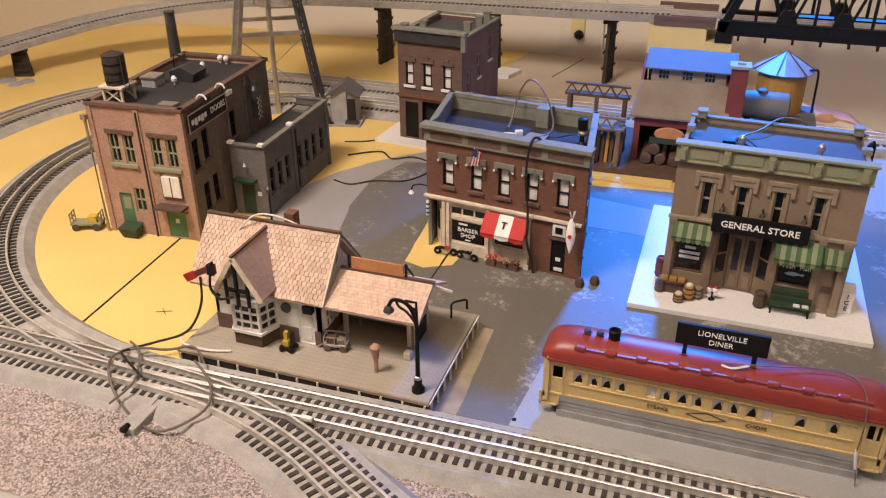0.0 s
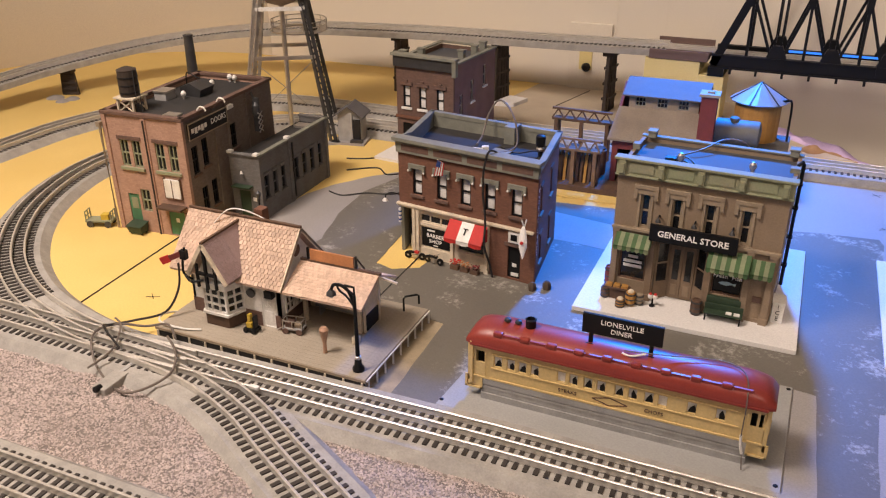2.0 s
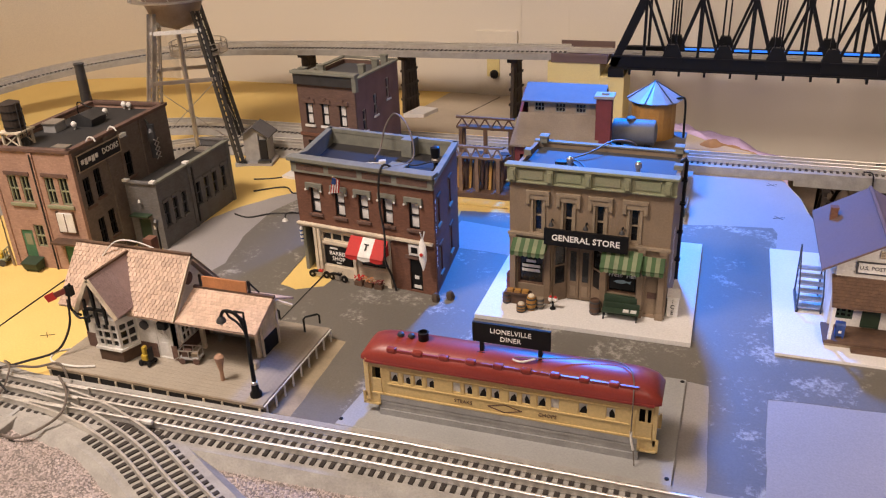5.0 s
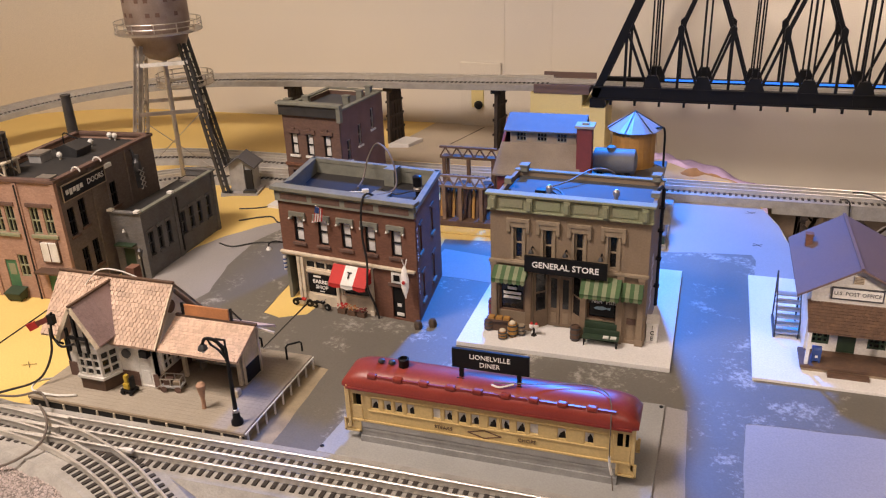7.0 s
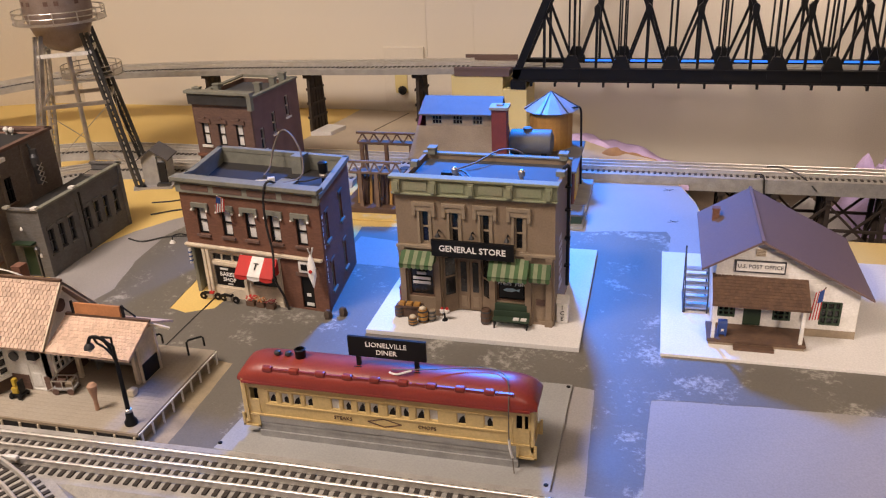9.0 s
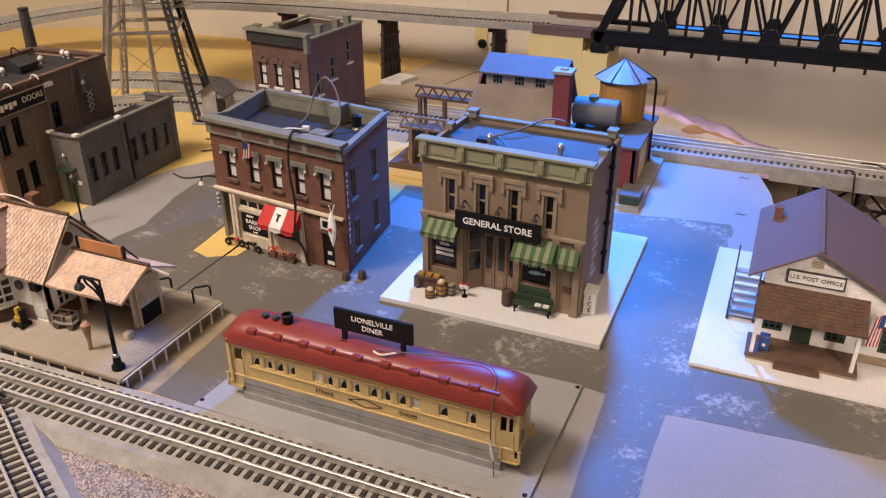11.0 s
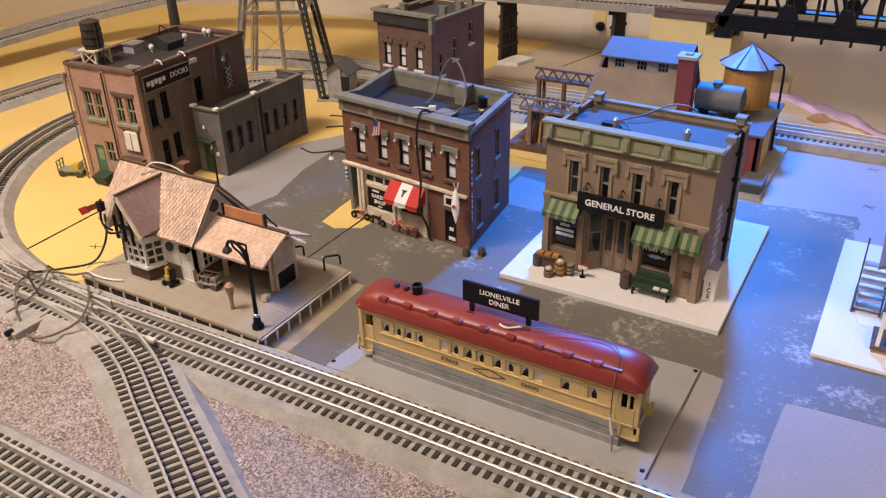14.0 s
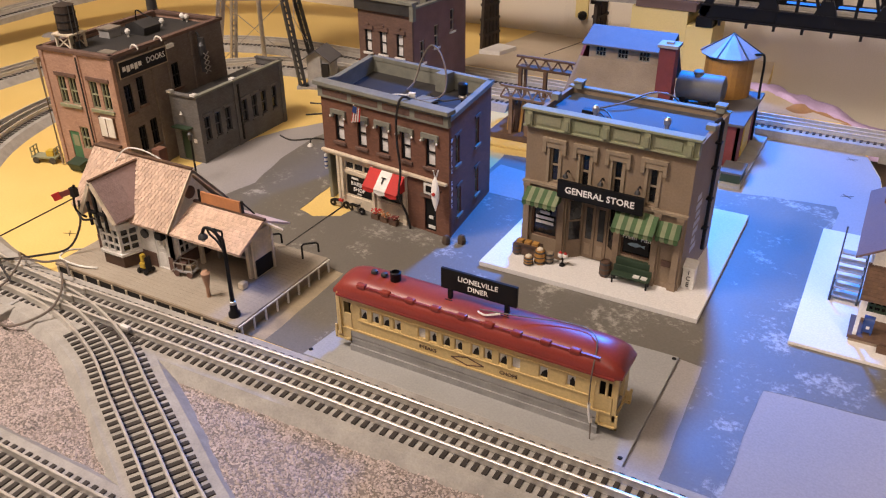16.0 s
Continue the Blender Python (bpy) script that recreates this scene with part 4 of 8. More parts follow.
    part("sign_badge", B(pose(2.58, -0.2, 0.88, 90)).lathe(0, 0, [(0.03, 0.02), (0.03, 0.045)], 12), REDC, s)
    for k in (-0.03, 0.03):
        part("sign_tip", B().beam((2.58, -0.16, 1.13), (2.58 + k, -0.16 + k, 1.28), 0.02), WHITE, s)
    part("sign_arm", B().beam((2.58, -0.12, 0.84), (2.58, 0.0, 0.84), 0.015), BLACK, s)
    for i, ch in enumerate("WAFFLE CONES"):
        if ch != " ":
            words(ch, 0.07, LETTER, r @ pose(0.10, -0.001, 1.72 - i * 0.105), t)
    fl = part("flag_pole", B().beam((0.88, 0, 1.92), (0.95, -0.22, 2.06), 0.014), CREAMT, t, "tiny flag staff over the windows")
    fq = lambda a, c, lo, hi: [tuple(Vector((0.95 + 0.10 * u, -0.215 + 0.05 * u, 2.05 - 0.06 * u)).lerp(Vector((0.86 + 0.16 * u, -0.20 + 0.03 * u, 1.74 + 0.02 * u)), v)) for u, v in ((a, lo), (c, lo), (c, hi), (a, hi))]
    striped_flag(fq, fl)
    l = part("wall_lamp", B().tube(spline([(0.0, 0.05, 1.12), (-0.10, -0.05, 1.18), (-0.2, -0.12, 1.16), (-0.22, -0.14, 1.08)], 4), 0.012), BLACK, t, "black bracket lamp at the corner")
    part("shade", B().lathe(-0.22, -0.14, [(0.055, 1.03), (0.05, 1.05), (0.015, 1.09)], 12), WHITE, l, smooth=True)
    p = part("barber_pole", B().lathe(0.02, -0.02, [(0.03, 0.62), (0.03, 0.88), (0.02, 0.9)], 10), WHITE, t, "white and blue striped barber pole")
    for z in (0.66, 0.74, 0.82):
        part("stripe", B().lathe(0.02, -0.02, [(0.033, z), (0.033, z + 0.03)], 10), BLUEP, p)
    # roof fittings
    v = part("beacon", B().lathe(2.30, 1.0, [(0.09, 1.88), (0.09, 1.92), (0.04, 1.97), (0.04, 2.14), (0.08, 2.17), (0.085, 2.34), (0.06, 2.36)], 16), BLACK, t, "black rooftop vent with silver neck", smooth=True)
    part("collar", B().lathe(2.30, 1.0, [(0.06, 2.08), (0.075, 2.12), (0.05, 2.17)], 14), SILVER, v, smooth=True)
    part("roof_box", B().box(1.3, sy - 0.35, 1.86, 1.52, sy - 0.06, 2.2), GREYGREEN, t, "grey roof box", bev=0.01)
    part("skylight", B().box(1.35, 0.9, 1.88, 1.7, 1.15, 1.93), GREYGREEN, t, "low grey roof hatch", bev=0.01)
    return t


shop = barber()
BM = pose(-3.54, 0.88, 0, 0, 0, -7)


def bp(*pts):
    return [tuple(BM @ Vector(p)) for p in pts]


wire(bp((1.98, -0.1, 0.02), (1.93, -0.13, 0.3), (1.9, -0.28, 0.7), (1.86, -0.17, 1.1), (1.80, -0.16, 1.6), (1.82, -0.16, 2.1), (1.88, -0.05, 2.33), (2.0, 0.3, 2.1), (2.05, 0.8, 1.95)), 0.02, WIREB, "thick black cable hanging down the shop front", "cable")
wire(bp((0.95, 1.2, 1.92), (0.90, 1.5, 2.0), (0.92, 1.7, 2.35), (1.1, 1.75, 2.62), (1.35, 1.7, 2.5), (1.6, 1.5, 2.2), (1.7, 1.2, 1.95), (1.4, 0.8, 1.92)), 0.018, WIRE, "grey cable looped over the roof", "cable")
wire(bp((1.4, 1.3, 1.9), (1.8, 1.1, 1.92), (2.1, 1.3, 1.95), (2.3, 1.0, 1.92)), 0.014, WIREB, "black wire lying on the roof")
wire(bp((0.75, 0.75, 1.9), (1.0, 0.85, 1.95), (1.2, 0.95, 1.94)), 0.014, WHITE, "white lead lying on the roof")
p = part("plug", B().box(0, 0, 0, 0.13, 0.09, 0.09), WHITE, None, "white plastic plug on the roof", bev=0.015)
tagged(p, category="plug").matrix_basis = Matrix.Translation((BM @ Vector((1.18, 0.95, 1.885))) * U) @ pose(0, 0, 0, 0, 0, 25)
p = part("paper_slip", B().box(0, 0, 0, 0.16, 0.12, 0.02), WHITE, None, "white paper slip on the roof")
tagged(p, category="paper").matrix_basis = Matrix.Translation((BM @ Vector((1.55, 0.62, 1.885))) * U) @ pose(0, 0, 0, 0, 0, -15)


def motorbike(m, colour, label):
    t = tagged(new("motorcycle"), label, "motorcycle", "motorcycles by the barber shop")
    t.matrix_basis = Matrix.Translation(m.translation * U) @ m.to_3x3().to_4x4()
    for x in (-0.14, 0.14):
        w = part("wheel", B(pose(x, 0, 0.07, 90)).lathe(0, 0, [(0.045, -0.015), (0.07, -0.012), (0.07, 0.012), (0.045, 0.015)], 14), BLACK, t)
        part("hub", B(pose(x, 0, 0.07, 90)).lathe(0, 0, [(0.02, -0.018), (0.02, 0.018)], 8), SILVER, w)
    part("frame", B().beam((-0.14, 0, 0.07), (0.06, 0, 0.13), 0.025).beam((0.06, 0, 0.15), (0.14, 0, 0.07), 0.02).box(-0.05, -0.03, 0.04, 0.05, 0.03, 0.10), SILVER, t)
    part("fuel_tank", B().box(-0.01, -0.03, 0.12, 0.08, 0.03, 0.17), colour, t, bev=0.015)
    part("saddle", B().box(-0.13, -0.03, 0.12, -0.01, 0.03, 0.15), BLACK, t, bev=0.01)
    part("handlebar", B().beam((0.08, -0.06, 0.2), (0.08, 0.06, 0.2), 0.012), SILVER, t)


motorbike(BM @ pose(0.42, -0.16, 0.01, 0, 0, 8), REDC, "tiny dark red motorcycle parked at the shop")
motorbike(BM @ pose(0.82, -0.16, 0.01, 0, 0, -5), BLACK, "tiny black motorcycle parked at the shop")
for i in range(3):
    t = tagged(new("flower_stand"), "small red flower stall beneath the shop awning", "flowers", "flower stalls")
    mm = BM @ pose(1.25 + i * 0.2, -0.14, 0.01)
    t.matrix_basis = Matrix.Translation(mm.translation * U) @ mm.to_3x3().to_4x4()
    part("box", B().box(-0.08, -0.05, 0, 0.08, 0.05, 0.09), BROWN, t, bev=0.005)
    r = random.Random(i)
    fb = B()
    for _ in range(26):
        x, y, z, s = r.uniform(-0.09, 0.09), r.uniform(-0.06, 0.06), r.uniform(0.08, 0.17), r.uniform(0.012, 0.024)
        fb.lathe(x, y, [(s * 0.4, z), (s, z + s * 0.6), (s * 0.4, z + s * 1.2)], 5)
    part("blossoms", fb, (REDC, CLAY, BRICKP)[i], t, "tiny red blossoms")
for q in ((2.78, -0.16), (2.98, 0.0)):
    p = tagged(part("boulder", B().lathe(0, 0, [(0.07, 0), (0.08, 0.05), (0.065, 0.12), (0.03, 0.15)], 6), ROCK, None, "small dark lump of rubbish by the wall", smooth=True), category="rubbish")
    p.matrix_basis = Matrix.Translation((BM @ Vector((q[0], q[1], 0.01))) * U)

# ---- shingle courses ----
def shingles(b, o, u, v, nu, nv, thick=0.014, seed=1):
    """Rows of small overlapping tiles on the slope o + s u + t v (u along the eave, v up the slope)."""
    o, u, v = Vector(o), Vector(u), Vector(v)
    n = u.cross(v).normalized()
    n = n if n.z > 0 else -n
    r = random.Random(seed)
    for j in range(nv):
        shift = 0.5 * (j % 2)
        for i in range(-1, nu + 1):
            a, c = max(0, (i + shift) / nu), min(1, (i + 1 + shift) / nu)
            if c - a < 0.1 / nu:
                continue
            lo, hi = j / nv - 0.15 / nv * r.random(), min(1, (j + 1.25) / nv)
            lift = n * (thick * r.uniform(0.8, 1.3))
            g = 0.06 / nu
            p = [o + u * (a + g) + v * lo, o + u * (c - g) + v * lo, o + u * (c - g) + v * hi, o + u * (a + g) + v * hi]
            q = [p[0] + lift, p[1] + lift, p[2] + n * 0.002, p[3] + n * 0.002]
            b.add([tuple(x) for x in p + q], [(4, 5, 6, 7), (0, 1, 5, 4), (0, 4, 7, 3), (1, 2, 6, 5)])
    return b


def slab(b, a, c, d, e, t=0.03):
    """A flat slab with upper corners a, c, d, e and thickness t downwards."""
    lo = [(p[0], p[1], p[2] - t) for p in (a, c, d, e)]
    return b.add([a, c, d, e] + lo, [(0, 1, 2, 3), (7, 6, 5, 4), (0, 4, 5, 1), (1, 5, 6, 2), (2, 6, 7, 3), (3, 7, 4, 0)])


# ---- factory ----
def factory():
    W, D, H = 1.93, 3.2, 2.31
    t = thing("factory", -7.386, -0.207, 0, "two storey peach brown brick model door factory with a flat roof", "building", 3.8)
    t.matrix_basis = t.matrix_basis @ Matrix.Diagonal((0.917, 0.972, 1.05, 1.0))
    x0 = -W
    fx = [(-1.62, -1.40), (-1.32, -1.10), (-0.74, -0.52), (-0.42, -0.20)]
    up = [(a, 1.28, c, 1.80) for a, c in fx]
    low = [(-1.30, 0.42, -1.06, 0.86), (-1.64, 0.02, -1.36, 0.74), (-0.66, 0.02, -0.26, 0.52)]
    part("wall_front", holed(B(), 0, 2.25, 0.06, up + low, x0), BRICK_O, t, "peach brown brick front wall")
    r = face(0, 0, 0, "right")
    side = [(0.18, 1.20, 0.38, 1.72), (0.52, 1.26, 0.72, 1.78), (1.52, 1.30, 1.74, 1.78), (0.35, 0.40, 0.55, 0.90), (0.68, 0.44, 0.88, 0.94)]
    part("wall_right", holed(B(r), D, 2.25, 0.06, side, 0.06), BRICK_GREY, t, "grey brown brick side wall")
    part("wall_left", B(face(x0, D, 0, "left")).box(0, 0, 0, D - 0.06, 0.06, 2.25), BRICK_O, t)
    part("wall_back", B(face(0, D, 0, "back")).box(0.06, 0, 0, W - 0.06, 0.06, 2.25), BRICK_O, t)
    part("roof", B().box(x0 + 0.06, 0.06, 2.14, -0.06, D - 0.06, 2.18), TAR, t, "flat dark tar roof")
    part("inner_box", B().box(x0 + 0.12, 0.2, 0, -0.2, D - 0.12, 2.1), DARK, t, "black box for interior shade")
    for m, l in ((face(x0, 0, 0), W), (r, D), (face(0, D, 0, "back"), W), (face(x0, D, 0, "left"), D)):
        part("coping", B(m).box(-0.03, -0.04, 2.25, l + 0.03, 0.09, 2.31), BRICK_B, t, bev=0.008)
    for q in up:
        sash(t, face(q[0], 0, q[1]), 0.22, 0.52, SAGE, GLASS, 2, 2, 0.02)
    sash(t, face(-1.30, 0, 0.42), 0.24, 0.44, SAGE, GLASS, 2, 2, 0.02)
    for a, c in ((-1.66, -1.06), (-0.78, -0.16)):
        part("sill", B().box(a, -0.04, 1.22, c, 0, 1.28), SAGE, t, bev=0.006)
        part("lintel", B().box(a, -0.025, 1.80, c, 0, 1.87), BRICK_B, t, bev=0.006)
    for q in side:
        sash(t, r @ pose(q[0], 0, q[1]), q[2] - q[0], q[3] - q[1], BLACK, GLASS, 2, 2, 0.025)
        part("sill", B(r).box(q[0] - 0.03, -0.03, q[1] - 0.04, q[2] + 0.03, 0, q[1]), BRICK_B, t)
    for x in (x0 + 0.03, -0.92, -0.04):
        part("pilaster", B().box(x - 0.05, -0.03, 0, x + 0.05, 0, 2.24), BRICK_O, t, bev=0.006)
    for y in (1.0, 1.45, 2.2):
        part("pilaster", B(r).box(y - 0.04, -0.03, 0, y + 0.04, 0, 2.24), BRICK_GREY, t, bev=0.006)
    part("seam_strip", B().box(-0.93, -0.045, 0, -0.90, -0.03, 2.2), DARK, t, "dark seam strip")
    d = part("door", B().box(-1.64, 0.02, 0.02, -1.36, 0.05, 0.74), GREEND, t, "faded green door")
    part("door_pane", B().box(-1.58, 0.012, 0.44, -1.42, 0.022, 0.66), SAGE, d)
    d = part("door", B().box(-0.66, 0.02, 0.02, -0.26, 0.05, 0.52), GREEND, t, "faded green door")
    part("notice", B().box(-0.50, 0.012, 0.28, -0.42, 0.022, 0.36), WHITE, d)
    part("door_canopy", B().box(-0.76, -0.24, 0.60, -0.16, 0.0, 0.64).beam((-0.72, 0, 0.5), (-0.72, -0.2, 0.6), 0.02).beam((-0.2, 0, 0.5), (-0.2, -0.2, 0.6), 0.02), BROWN, t, "small brown door canopy", bev=0.004)
    n = part("notice_board", B().box(-0.62, -0.05, 0.78, -0.24, -0.0, 1.14), WHITE, t, "pale blue white hoarding", bev=0.01)
    part("hoarding_edge", B().box(-0.64, -0.04, 0.76, -0.60, 0.0, 1.16).box(-0.26, -0.04, 0.76, -0.22, 0, 1.16).box(-0.44, -0.055, 0.78, -0.42, -0.05, 1.14), BROWN, n)
    p = part("downpipe", B().tube([(x0 - 0.05, -0.06, 2.05), (x0 - 0.05, -0.07, 1.95), (x0 - 0.05, -0.07, 0.03)], 0.028, 8).box(x0 - 0.10, -0.12, 2.02, x0, -0.02, 2.10), TRIM, t, "tan downpipe at the corner")
    # name sign
    s = part("sign", B(r).box(0.12, -0.06, 1.88, 1.38, -0.01, 2.16), BLACK, t, "long black name board with pale letters", bev=0.006)
    part("sign_rim", B(r).box(0.10, -0.066, 1.865, 1.40, -0.05, 1.885).box(0.10, -0.066, 2.155, 1.40, -0.05, 2.175).box(0.10, -0.066, 1.885, 0.12, -0.05, 2.155).box(1.38, -0.066, 1.885, 1.40, -0.05, 2.155), TRIM, s)
    words("DOORS", 0.11, WHITE, r @ pose(1.08, -0.062, 2.03), s)
    for i in range(5):
        part("name_bar", B(r).box(0.19 + i * 0.105, -0.066, 1.985 - 0.03 * (i % 2), 0.27 + i * 0.105, -0.058, 2.065), WHITE, s, "pale lettering strip")
    for y in (0.55, 1.2):
        part("sign_lamp", B(r).tube(spline([(y, 0.02, 2.3), (y, -0.05, 2.38), (y, -0.15, 2.37), (y, -0.19, 2.31)], 4), 0.016), WHITE, t, "white gooseneck sign lamp")
    part("cable_box", B(r).box(1.42, -0.08, 2.10, 1.62, 0.0, 2.17), WHITE, t, "white cable box under the coping")
    # roof fittings
    def roof_part(name, b, m, lab):
        return part(name, b, m, t, lab)
    s = roof_part("tank_stand", B().box(-1.84, 0.28, 2.44, -1.34, 0.74, 2.47), CREAMT, "pale timber tank stand")
    for x in (-1.78, -1.40):
        for y in (0.33, 0.69):
            part("leg", B().box(x - 0.02, y - 0.02, 2.18, x + 0.02, y + 0.02, 2.44), CREAMT, s)
    for y in (0.33, 0.69):
        part("brace", B().beam((-1.78, y, 2.2), (-1.40, y, 2.43), 0.02).beam((-1.40, y, 2.2), (-1.78, y, 2.43), 0.02), CREAMT, s)
    k = roof_part("water_tank", B().lathe(-1.59, 0.51, [(0.19, 2.47), (0.20, 2.6), (0.19, 2.93), (0.2, 2.95), (0.05, 3.0)], 20), PIERW, "dark brown rooftop water tank")
    for z in (2.53, 2.66, 2.80):
        part("hoop", B().lathe(-1.59, 0.51, [(0.203, z), (0.206, z + 0.015), (0.2, z + 0.03)], 20), BLACK, k)
    part("ladder", B().beam((-1.36, 0.40, 2.2), (-1.38, 0.44, 2.98), 0.015).beam((-1.30, 0.46, 2.2), (-1.33, 0.5, 2.98), 0.015), GUN, k)
    roof_part("smokestack", B().lathe(-2.46, 3.65, [(0.15, 0), (0.13, 2.0), (0.105, 2.91), (0.12, 2.92), (0.12, 2.95), (0.08, 2.95)], 18), GUN, "tall dark round smokestack")
    v = roof_part("vent_housing", B().box(-1.68, 1.3, 2.18, -1.38, 1.62, 2.33), SKIRT, "pale grey roof vent box")
    part("vent_lid", B().box(-1.70, 1.28, 2.33, -1.36, 1.64, 2.36), SILVER, v)
    m = roof_part("monitor", B().add([(-1.32, 1.75, 2.18), (-0.85, 1.75, 2.18), (-0.85, 2.2, 2.18), (-1.32, 2.2, 2.18), (-1.34, 1.73, 2.36), (-1.08, 1.73, 2.44), (-0.80, 1.73, 2.33), (-1.34, 2.22, 2.36), (-1.08, 2.22, 2.44), (-0.80, 2.22, 2.33)], [(0, 1, 6, 5, 4), (3, 7, 8, 9, 2), (4, 5, 8, 7), (5, 6, 9, 8), (0, 4, 7, 3), (1, 2, 9, 6)]), GUN, "dark hooded roof monitor")
    for x, y in ((-1.14, 1.58), (-1.1, 2.55), (-0.84, 3.05), (-1.0, 3.08)):
        roof_part("roof_globe", B().lathe(x, y, [(0.02, 2.18), (0.02, 2.22), (0.055, 2.25), (0.06, 2.29), (0.03, 2.33)], 12), WHITE, "small white round vent")
    roof_part("hatch", B().box(-0.72, 0.34, 2.18, -0.38, 0.56, 2.23), SILVER, "pale roof hatch")
    roof_part("roof_rail", B().tube(spline([(-1.6, 2.3, 2.18), (-1.58, 2.3, 2.45), (-1.5, 2.3, 2.5), (-1.3, 2.3, 2.42), (-1.1, 2.3, 2.4)], 4), 0.014), BLACK, "thin black roof rail")
    ld = roof_part("wall_hoist", B(r).box(2.35, -0.20, 1.42, 2.41, -0.05, 2.1).beam((2.38, -0.14, 2.0), (2.38, -0.02, 2.2), 0.04).lathe(2.38, -0.12, [(0.06, 1.7), (0.09, 1.78), (0.09, 1.95), (0.04, 2.02)], 12), GUN, "grey dust collector pipe on the side wall")
    for k in range(4):
        part("lattice", B(r).beam((2.3, -0.21, 1.42 + k * 0.1), (2.46, -0.21, 1.52 + k * 0.1), 0.015).beam((2.46, -0.21, 1.42 + k * 0.1), (2.3, -0.21, 1.52 + k * 0.1), 0.015), SILVER, ld)


factory()


def annex():
    W, D, H = 0.68, 2.76, 1.37
    t = thing("factory_annex", -6.70, 1.01, 0, "single storey dark grey block annex of the factory", "building", 1.84)
    part("wall_front", holed(B(), 0, H, 0.05, [(-0.52, 0.02, -0.26, 0.62)], -W), SLATE, t)
    part("door", B().box(-0.52, 0.02, 0.02, -0.26, 0.04, 0.62), GREENK, t, "dark green door")
    part("door_canopy", B().box(-0.6, -0.16, 0.72, -0.18, 0.0, 0.75), GREENK, t)
    part("notice", B().box(-0.2, -0.012, 0.42, -0.12, 0.0, 0.5), WHITE, t)
    part("wall_lamp", B().lathe(-0.38, -0.06, [(0.03, 1.0), (0.02, 1.03), (0.01, 1.06)], 8), WHITE, t)
    r = face(0, 0, 0, "right")
    ys = [0.15, 0.46, 0.77, 1.30, 1.62, 1.94, 2.30]
    part("wall_right", holed(B(r), D, H, 0.05, [(y, 0.42, y + 0.17, 0.92) for y in ys], 0.05), SLATE, t, "dark grey block wall with seven windows")
    for y in ys:
        sash(t, r @ pose(y, 0, 0.42), 0.17, 0.50, GUN, GLASS, 2, 1, 0.02, bar=0.022)
        part("arch", B(r).box(y - 0.03, -0.025, 0.92, y + 0.20, 0, 0.99), SLATE, t, bev=0.01)
        part("sill", B(r).box(y - 0.02, -0.025, 0.38, y + 0.19, 0, 0.42), SLATE, t)
    for y in (0.04, 1.14, 2.66):
        part("pilaster", B(r).box(y - 0.05, -0.03, 0, y + 0.05, 0, H + 0.02), SLATE, t, bev=0.006)
    part("drain", B(r).box(1.2, -0.04, 0.1, 1.24, -0.0, 1.3), BLACK, t, "black drain pipe")
    part("wall_back", B(face(0, D, 0, "back")).box(0.05, 0, 0, W, 0.05, H), SLATE, t)
    part("roof", B().box(-W, 0.05, H - 0.16, -0.05, D - 0.05, H - 0.12), TAR, t, "flat black roof")
    part("inner_box", B().box(-W, 0.15, 0, -0.14, D - 0.1, H - 0.2), DARK, t, "black box for interior shade")
    for m, a, l in ((r, 0, D), (face(-W, 0, 0), 0, W), (face(0, D, 0, "back"), 0, W)):
        part("coping", B(m).box(a - 0.02, -0.035, H, l + 0.02, 0.07, H + 0.04), GREYGREEN if l == D else SLATE, t, bev=0.006)
    for x, y in ((-0.02, 0.0), (-W + 0.06, 0.0), (-0.02, 1.14)):
        part("coping_cap", B().box(x - 0.07, y - 0.05, H + 0.03, x + 0.04, y + 0.06, H + 0.08), WHITE, t, "pale coping cap", bev=0.008)
    part("hatch", B().box(-0.55, 2.25, H - 0.12, -0.25, 2.5, H - 0.07), SILVER, t, "pale roof hatch")


annex()


